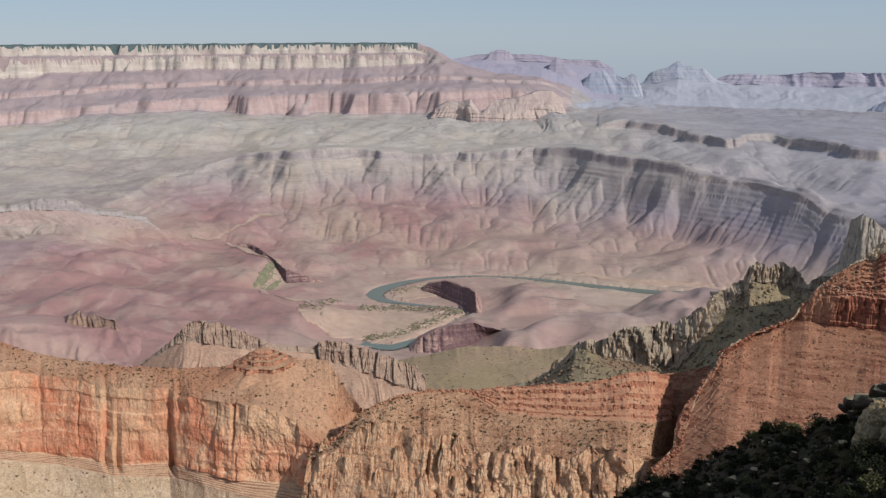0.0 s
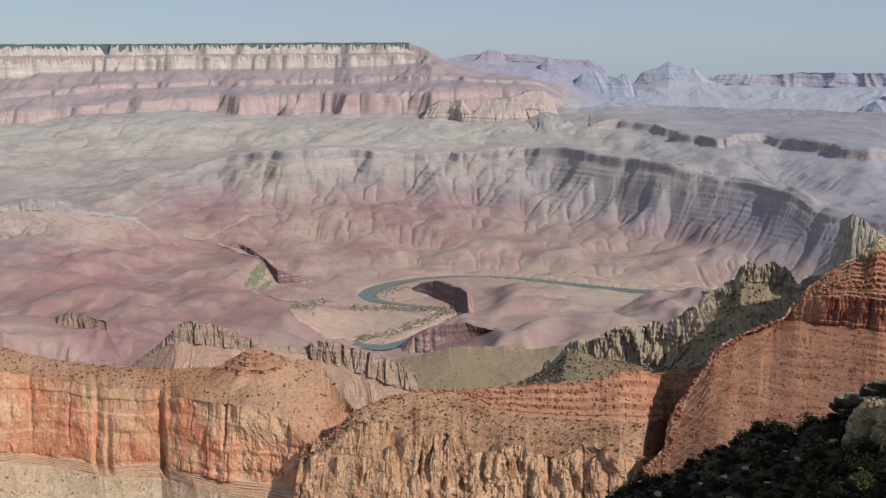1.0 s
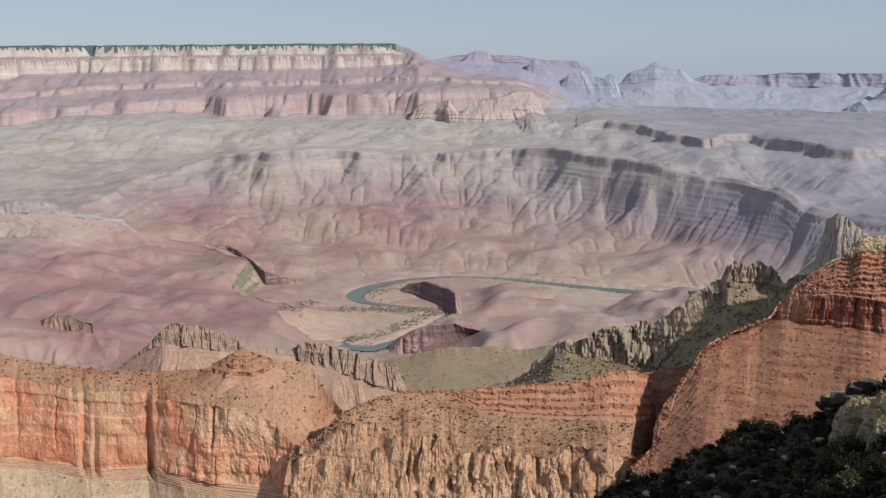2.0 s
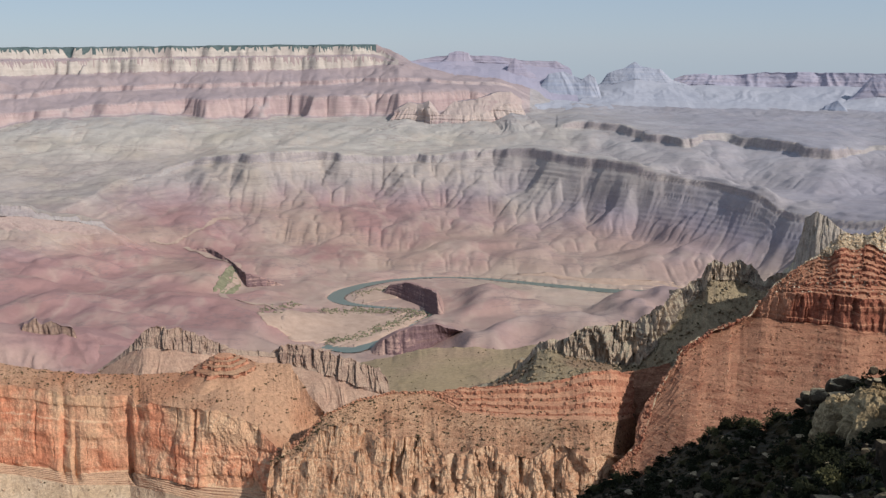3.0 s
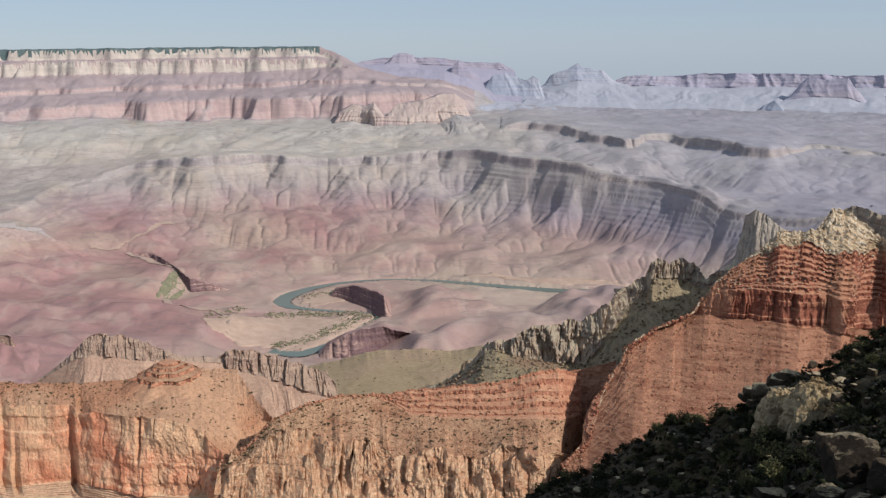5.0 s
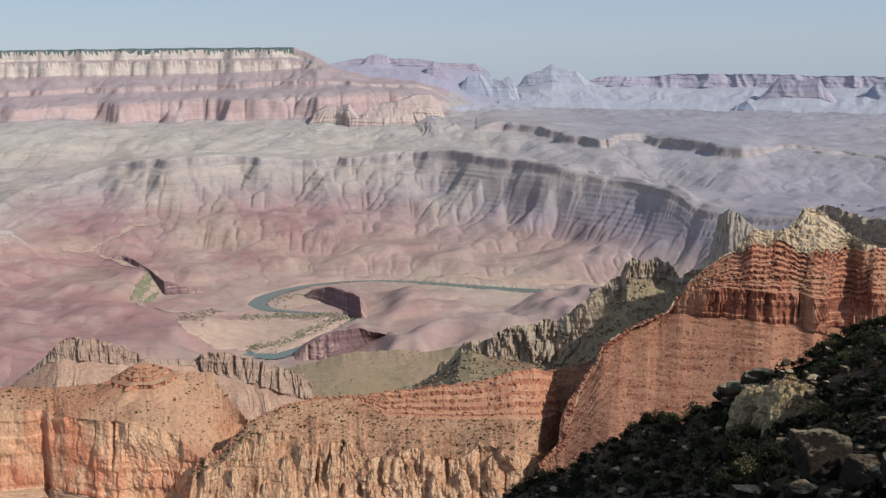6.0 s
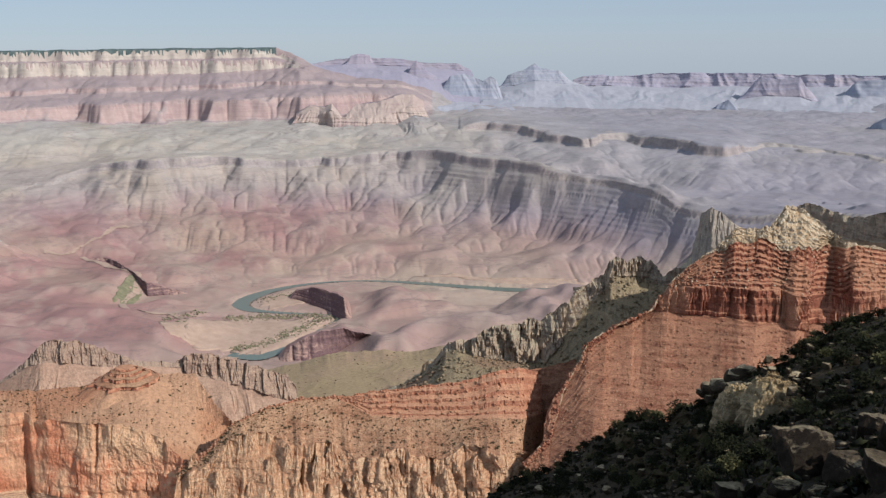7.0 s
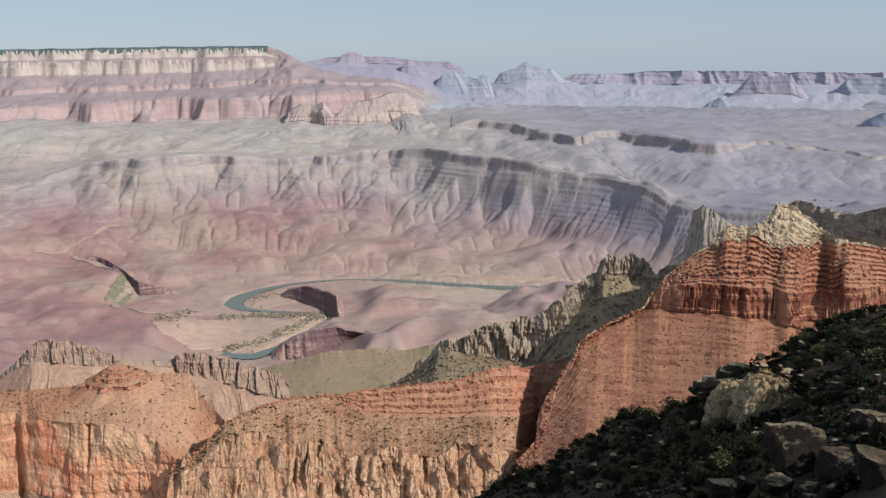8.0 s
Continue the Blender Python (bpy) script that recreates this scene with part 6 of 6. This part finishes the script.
            q = p + rng.normal(0, 0.3 * w, 3) * np.array([1, 1, 0.3]) + np.array([0, 0, 0.3 * w])
            V.append(ICO * w * 0.42 * (0.7 + 0.5 * rng.random()) * np.array([1, 1, 0.85]) * (1 + rng.normal(0, 0.18, (12, 1))) + q)
            F.append(ICOF + 12 * k)
            k += 1
    return tagged(mesh_of("scrub", np.vstack(V), np.vstack(F), M[mat]), label, "scrub", kind="stuff")


def tower(key, sight, w, h, seed, mat="pale"):
    """A ragged buttress that stands out from a slope: w and h in metres."""
    thing = SURF[key][0]
    p, d = on_surface(key, *sight)
    th = np.linspace(0, 2 * math.pi, 73)
    v = np.linspace(0, 1, 40)[:, None]
    c, sn = np.cos(th), np.sin(th)
    core = 1 / (np.abs(c) ** 3 + np.abs(sn) ** 3) ** (1 / 3)
    rad = w * 0.5 * core * (0.3 + 0.85 * (1 - (1 - v) ** 1.6) ** 0.7 + 0.22 * facets(th * 2.2, v * 3.2 + 0 * th, 3, seed, 0.6) + 0.1 * facets(th * 6, v * 9 + 0 * th, 3, seed + 3, 0.6) - 0.22 * cracks(th * 6, v * 20 + 0 * th, 5.0, seed + 5, 0.9))
    top = h * (0.12 * facets(c * 1.6, sn * 1.6, 3, seed + 7, 0.6))
    Z = (1 - v) * (h + top) - 0.75 * h
    rad = np.vstack([np.zeros((1, 73)), rad])
    Z = np.vstack([Z[:1] + 0.02 * h, Z])
    o = np.array(thing.location)
    X, Y = rad * c * 0.9 + p.x - o[0], rad * sn + p.y - o[1]
    return mesh_grid("buttress", X, Y, Z + p.z - o[2], [M[mat]], [0] * 40, thing)


SADDLE_TOWERS = [((-5.26, -0.4115), 12, 22), ((-4.09, -0.409), 14, 24), ((-2.84, -0.4359), 13, 24), ((-1.77, -0.4264), 12, 26), ((0.04, -0.4433), 13, 36), ((1.0, -0.43), 17, 34), ((2.5, -0.4597), 15, 24), ((4.24, -0.4556), 14, 20), ((4.88, -0.4499), 12, 18), ((6.42, -0.4674), 14, 22), ((8.18, -0.4604), 14, 18), ((10.01, -0.445), 17, 22), ((-6.04, -0.4471), 12, 30), ((-1.25, -0.4698), 13, 26), ((-4.11, -0.4652), 14, 26), ((-7.41, -0.426), 14, 26)]
for n_t, (sight, w, h) in enumerate(SADDLE_TOWERS):
    tower("saddle", sight, w, h, 700 + 11 * n_t)
rubble("butte", [0], 700, (0.4, 2.2), "cap", 301, tall=1.0, sink=0.0, cols=(0.36, 0.62))
rubble("butte", [1], 2000, (0.8, 3.2), "redbed", 303, tall=1.1)
rubble("butte", [1], 500, (0.5, 2.2), "cap", 304, name="pale_rubble", cols=(0.3, 0.75))
rubble("butte", [3], 4200, (0.4, 2.0), "redtalus", 305)
rubble("butte", [3], 1300, (0.4, 1.5), "footledge", 306, name="pale_rubble")
rubble("crag", [1], 1900, (0.8, 4.5), "scree", 311)
rubble("saddle", [0], 900, (0.7, 2.6), "ledges", 307, tall=1.0)
rubble("saddle", [1], 1800, (0.4, 1.9), "talus", 309)
rubble("wall", [0], 1500, (0.5, 2.2), "mesatop", 313)
rubble("wall", [3], 1600, (0.6, 2.8), "bench", 315)
scrub(cells("butte", [3], 700, 321, 0.4), (0.4, 1.7), "scrub", 322, "dry scrub dotted over the red talus")
scrub(cells("saddle", [0, 1, 1, 1], 850, 323), (0.8, 2.6), "scrub", 324, "dry scrub dotted over the brown slope")
scrub(cells("wall", [0, 0, 0, 3], 1300, 325, 0.6), (0.8, 2.4), "scrub", 326, "dry scrub dotted over the promontory top")
scrub(cells("crag", [1], 240, 327, 0.4), (1.0, 3.0), "scrub", 328, "dry scrub below the grey crags")
scrub(cells("terrace", [0, 1], 260, 329, 0.4), (0.8, 2.0), "scrub", 330, "sparse scrub on the olive terrace")


def thicket(pts, n, spread, size, seed, label):
    rng = np.random.default_rng(seed)
    line = spline(pts, [0] * len(pts), 20)
    out = []
    for _ in range(n):
        q = line[rng.integers(len(line))]
        x, y = q[0] + rng.normal(0, spread), q[1] + rng.normal(0, spread)
        out.append((np.array([x, y, max(ground_z(x, y), 4.2) + 0.6]), None))
    return scrub(out, size, "green", seed, label)


thicket([(-4.95, 2154.7, 5.0), (-3.24, 2179.4, 5.0), (-1.52, 2166.8, 5.0), (0.21, 2146.6, 5.0), (1.07, 2109.0, 5.0)], 420, 14, (2, 4.5), 341, "green thicket along the delta edge")
thicket([(-4.64, 1942.7, 5.0), (-2.91, 1963.0, 5.0), (-1.18, 2028.1, 5.0), (0.21, 2108.6, 5.0)], 360, 11, (2, 4.5), 342, "green thicket along the lower sand bar")
thicket([(-2.88, 2315.3, 5.0), (-1.85, 2370.5, 5.0), (-0.48, 2340.6, 5.0), (-0.14, 2284.9, 5.0)], 140, 10, (2, 4), 343, "sparse green scrub on the sand bar")
thicket([(-6.32, 2190.5, 6.0), (-7.69, 2124.2, 6.0), (-8.72, 2039.2, 6.0)], 90, 10, (2, 5), 344, "sparse scrub beside the delta flat")


# ---- boulders and junipers on the shaded hillside ----
def on_hill(bearing, slope):
    return on_surface("hill", bearing, slope)


def boulder_mesh(seed, mat="boulder", detail=3, cuts=15):
    rng = np.random.default_rng(seed)
    bm = bmesh.new()
    bmesh.ops.create_cube(bm, size=1.0)
    bmesh.ops.subdivide_edges(bm, edges=bm.edges[:], cuts=3 * detail, use_grid_fill=True)
    planes = []
    for _ in range(cuts):
        v = rng.normal(size=3)
        planes.append((Vector(v / np.linalg.norm(v)), 0.36 + 0.16 * rng.random()))
    for v in bm.verts:
        v.co = v.co * 0.7 + v.co.normalized() * 0.18
        for nn, h in planes:
            over = v.co.dot(nn) - h
            if over > 0:
                v.co -= nn * over * 0.95
        v.co *= 1 + 0.11 * noise.fractal(v.co * 2.6 + Vector((seed, 0, 0)), 1.0, 2.0, 5) + 0.045 * noise.noise(v.co * 9)
    me = bpy.data.meshes.new("boulder")
    bm.to_mesh(me)
    bm.free()
    me.materials.append(M[mat])
    return me


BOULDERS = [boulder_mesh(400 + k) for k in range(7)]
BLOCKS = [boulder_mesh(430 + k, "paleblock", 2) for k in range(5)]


def boulder(sight, w, h, k, label, turn=0.0, shapes=BOULDERS, lift=0.0, tops=()):
    """w, h: degrees across and up as seen from the viewpoint; tops: places of the spurs that it may lie on."""
    p, d = on_hill(*sight)
    for q in tops:
        if math.hypot(p.x - q.x, p.y - q.y) < 4.2:
            p = Vector((p.x, p.y, max(p.z, q.z + 2.3 + 0.42 * (0.656 * (p.y - q.y) - 0.755 * (p.x - q.x)))))
    ob = new("boulder", shapes[k % len(shapes)])
    ob.scale = (radians(w) * d, radians(w) * d * 0.85, radians(h) * d)
    ob.location = p + Vector((0, 0, radians(h) * d * 0.3 + lift))
    ob.rotation_euler = (0.1 * math.sin(k * 2.1), 0.12 * math.cos(k * 1.3), turn + 0.4 * k)
    return tagged(ob, label, "boulder", "boulders on the hillside")


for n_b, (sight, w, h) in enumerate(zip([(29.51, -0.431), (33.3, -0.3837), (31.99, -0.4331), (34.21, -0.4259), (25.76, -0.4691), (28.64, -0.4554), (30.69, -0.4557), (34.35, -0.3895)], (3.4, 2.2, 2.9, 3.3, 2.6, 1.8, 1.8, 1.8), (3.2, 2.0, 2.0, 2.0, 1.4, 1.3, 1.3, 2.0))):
    boulder(sight, w, h, n_b, "large limestone boulder with painted sunlit top and shade-dark sides on the shaded hillside")
def rocky_spur(sight, r, h):
    p, d = on_hill(*sight)
    th = np.linspace(0, 2 * math.pi, 221)
    f = np.linspace(0, 1, 64)[:, None]
    rad = r * f * (1 + 0.25 * fbm(np.cos(th) * 1.5, np.sin(th) * 1.5, 3, 71) + 0.22 * f * facets(th * 3.2, f * 5 + 0 * th, 3, 74, 0.6))
    X, Y = rad * np.cos(th), rad * np.sin(th)
    lump = 0.9 * facets(X / 2.4, Y / 2.4, 3, 72, 0.5) + 0.4 * facets(X / 0.7, Y / 0.7, 3, 75, 0.6)
    shelf = np.floor(lump / 0.4) * 0.4
    Z = h * (1 - f ** 5) + 0.42 * (0.656 * Y - 0.755 * X) + (0.45 * lump + 0.55 * shelf + 0.12 * fbm(X / 0.3, Y / 0.3, 3, 73)) * (1 - f ** 4) - 4 * f ** 3
    ob = mesh_grid("rocky_spur", X, Y, Z, [M["tanspur"]], [0] * 63)
    ob.location = p + Vector((0, 0, -0.4))
    return tagged(ob, "sunlit tan rocky spur rising from the dark hillside", "rock outcrop")


SPURS = [rocky_spur([(28.6, -0.354)][0], 5.6, 1.5).location, rocky_spur([(26.48, -0.3678)][0], 4.6, 2.0).location]
for n_b, (sight, w, h) in enumerate(zip([(24.61, -0.3217), (25.36, -0.3255), (24.2, -0.3383), (23.98, -0.3522), (24.69, -0.3511), (25.6, -0.3521), (26.39, -0.3482), (25.95, -0.3626), (26.9, -0.3571), (25.14, -0.3603), (23.49, -0.3567), (28.12, -0.345), (27.28, -0.3284), (29.01, -0.3312)],
                                        (1.5, 1.2, 1.3, 1.2, 1.4, 1.1, 1.0, 1.2, 1.2, 0.9, 0.8, 0.9, 0.8, 1.0), (0.9, 0.9, 0.7, 0.8, 0.9, 0.8, 0.7, 0.8, 0.7, 0.7, 0.6, 0.6, 0.5, 0.6))):
    boulder(sight, w, h, n_b + 3, "pale knobbly limestone block on a rocky spur", 0.0, BLOCKS, 0.1, SPURS)
for n_b, sight in enumerate([(21.12, -0.4166), (21.97, -0.4218), (26.03, -0.3892), (18.93, -0.4391), (17.74, -0.4536), (16.35, -0.465), (20.16, -0.4538), (23.2, -0.4422), (24.48, -0.4206), (27.35, -0.402), (22.23, -0.4635), (19.57, -0.409), (29.52, -0.3004), (30.48, -0.3162), (31.95, -0.3073), (31.47, -0.3378), (32.77, -0.2939), (33.5, -0.3271), (30.29, -0.3465), (32.67, -0.3408), (14.94, -0.4662), (13.89, -0.4803), (18.12, -0.4763), (23.75, -0.3965)]):
    boulder(sight, 0.35 + 0.5 * random.random(), 0.3 + 0.35 * random.random(), n_b, "small pale limestone rock among the hillside scrub", 0.0, BLOCKS, 0.2)


rng_s = random.Random(21)
for n_b in range(46):
    sight = ([(23.83, -0.3587)][0][0] + rng_s.random() * ([(29.99, -0.3471)][0][0] - [(23.83, -0.3587)][0][0]), [(26.61, -0.3675)][0][1] + rng_s.random() * ([(26.48, -0.3237)][0][1] - [(26.61, -0.3675)][0][1]))
    boulder(sight, 0.25 + 0.5 * rng_s.random() ** 2, 0.2 + 0.35 * rng_s.random() ** 2, n_b, "small sunlit pale rock on a rocky spur", 0.0, BLOCKS, 0.0, SPURS)


def juniper_meshes(seed):
    """Trunk with limbs, and a ragged crown of leaf tufts; about one metre tall."""
    rng = np.random.default_rng(seed)
    bm = bmesh.new()
    for k in range(4):
        a = k * 1.7 + rng.random()
        tip = Vector((0.22 * math.cos(a), 0.22 * math.sin(a), 0.5 + 0.2 * rng.random())) if k else Vector((0.03, 0.02, 0.75))
        base = Vector((0, 0, 0.0 if k == 0 else 0.15))
        axis = (tip - base)
        m = Matrix.Translation(base + axis * 0.5) @ axis.to_track_quat("Z", "Y").to_matrix().to_4x4()
        bmesh.ops.create_cone(bm, cap_ends=True, segments=6, radius1=0.05 if k == 0 else 0.03, radius2=0.012, depth=axis.length, matrix=m)
    trunk = bpy.data.meshes.new("trunk")
    bm.to_mesh(trunk)
    bm.free()
    trunk.materials.append(M["bark"])
    V, F, n = [], [], 0
    lobes = [(rng.normal(0, 0.2, 3) * np.array([1, 1, 0.7]) + np.array([0, 0, 0.55]), 0.2 + 0.14 * rng.random()) for _ in range(9)]
    for c, r in lobes:
        for _ in range(42):
            d = rng.normal(size=3)
            d /= np.linalg.norm(d)
            q = c + d * r * (0.55 + 0.5 * rng.random())
            if q[2] < 0.08:
                continue
            t1 = np.cross(d, rng.normal(size=3))
            t1 /= np.linalg.norm(t1)
            t2 = np.cross(d, t1)
            w = 0.035 + 0.04 * rng.random()
            tip = q + d * w * 2.2
            V += [q + t1 * w, q - t1 * w * 0.5 + t2 * w * 0.85, q - t1 * w * 0.5 - t2 * w * 0.85, tip]
            F += [[n, n + 1, n + 3], [n + 1, n + 2, n + 3], [n + 2, n, n + 3]]
            n += 4
    crown = bpy.data.meshes.new("crown")
    crown.from_pydata([tuple(v) for v in V], [], F)
    crown.materials.append(M["leaf"] if seed % 3 else M["leaf2"])
    return trunk, crown


JUNIPERS = [juniper_meshes(500 + k) for k in range(7)]


def juniper(p, h, k, wide, label):
    thing = new("juniper")
    thing.location = p - Vector((0, 0, 0.05 * h))
    thing.rotation_euler = (0, 0, k * 2.4)
    thing.scale = (h * wide, h * wide, h)
    tagged(thing, label, "juniper bush", "junipers on the hillside")
    trunk, crown = JUNIPERS[k % len(JUNIPERS)]
    new("trunk", trunk).parent = thing
    new("crown", crown).parent = thing
    return thing


rng_j = random.Random(8)
n_j = 0
for row_no, (sights, hmin, hmax, per) in enumerate([
        ([(11.39, -0.4814), (13.17, -0.4659), (14.93, -0.4502), (16.14, -0.4308), (18.03, -0.4108), (19.54, -0.3911), (21.39, -0.3849), (22.71, -0.3742)], 1.0, 2.4, 4),
        ([(27.38, -0.3089), (28.57, -0.2937), (30.05, -0.2806), (31.2, -0.2681), (32.61, -0.2552), (34.0, -0.2448), (35.6, -0.2291)], 0.7, 1.6, 5),
        ([(28.95, -0.3133), (30.42, -0.2987), (31.85, -0.2842), (33.56, -0.275), (35.19, -0.2604)], 0.8, 1.8, 5),
        ([(12.46, -0.4824), (15.99, -0.4587), (18.74, -0.4295), (21.1, -0.407), (23.4, -0.3844), (24.71, -0.3822)], 0.9, 2.2, 5),
        ([(14.6, -0.4865), (18.1, -0.4631), (21.16, -0.4392), (23.8, -0.4155), (26.07, -0.4047)], 0.8, 1.9, 6),
        ([(22.82, -0.4236), (24.75, -0.401), (26.96, -0.378), (29.11, -0.3612), (31.17, -0.3385), (33.71, -0.3091)], 0.8, 2.0, 5),
        ([(30.51, -0.3221), (31.97, -0.3131), (33.64, -0.292), (35.27, -0.277)], 1.0, 2.2, 6),
        ([(19.51, -0.4778), (22.9, -0.4622), (24.85, -0.439), (27.11, -0.4277)], 0.8, 1.8, 8)]):
    for a, b in zip(sights[:-1], sights[1:]):
        for i in range(per):
            t = (i + rng_j.random()) / per
            jit = 0.0 if row_no < 2 else 0.7
            p, d = on_hill(a[0] + (b[0] - a[0]) * t + rng_j.uniform(-jit, jit), a[1] + (b[1] - a[1]) * t + rng_j.uniform(-jit, jit) * 0.02)
            if any(abs((p.x - q.x) * 0.66 + (p.y - q.y) * 0.75) < 5 and -4 < (p.x - q.x) * 0.75 - (p.y - q.y) * 0.66 < 9 for q in SPURS):
                continue
            juniper(p, rng_j.uniform(hmin, hmax), n_j, rng_j.uniform(0.9, 1.5), "dark green juniper bush on the shaded hillside")
            n_j += 1
tufts(cells("hill", [0, 0, 1], 2200, 351), (0.6, 1.9), "leaf", 352, "low dark scrub covering the shaded hillside")
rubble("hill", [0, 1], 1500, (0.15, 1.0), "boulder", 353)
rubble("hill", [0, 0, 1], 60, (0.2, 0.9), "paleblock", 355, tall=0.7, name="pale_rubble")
tufts(cells("hill", [0, 0, 1], 420, 361, 0.2), (0.5, 1.3), "leaf2", 362, "pale grey-green scrub scattered over the shaded hillside")
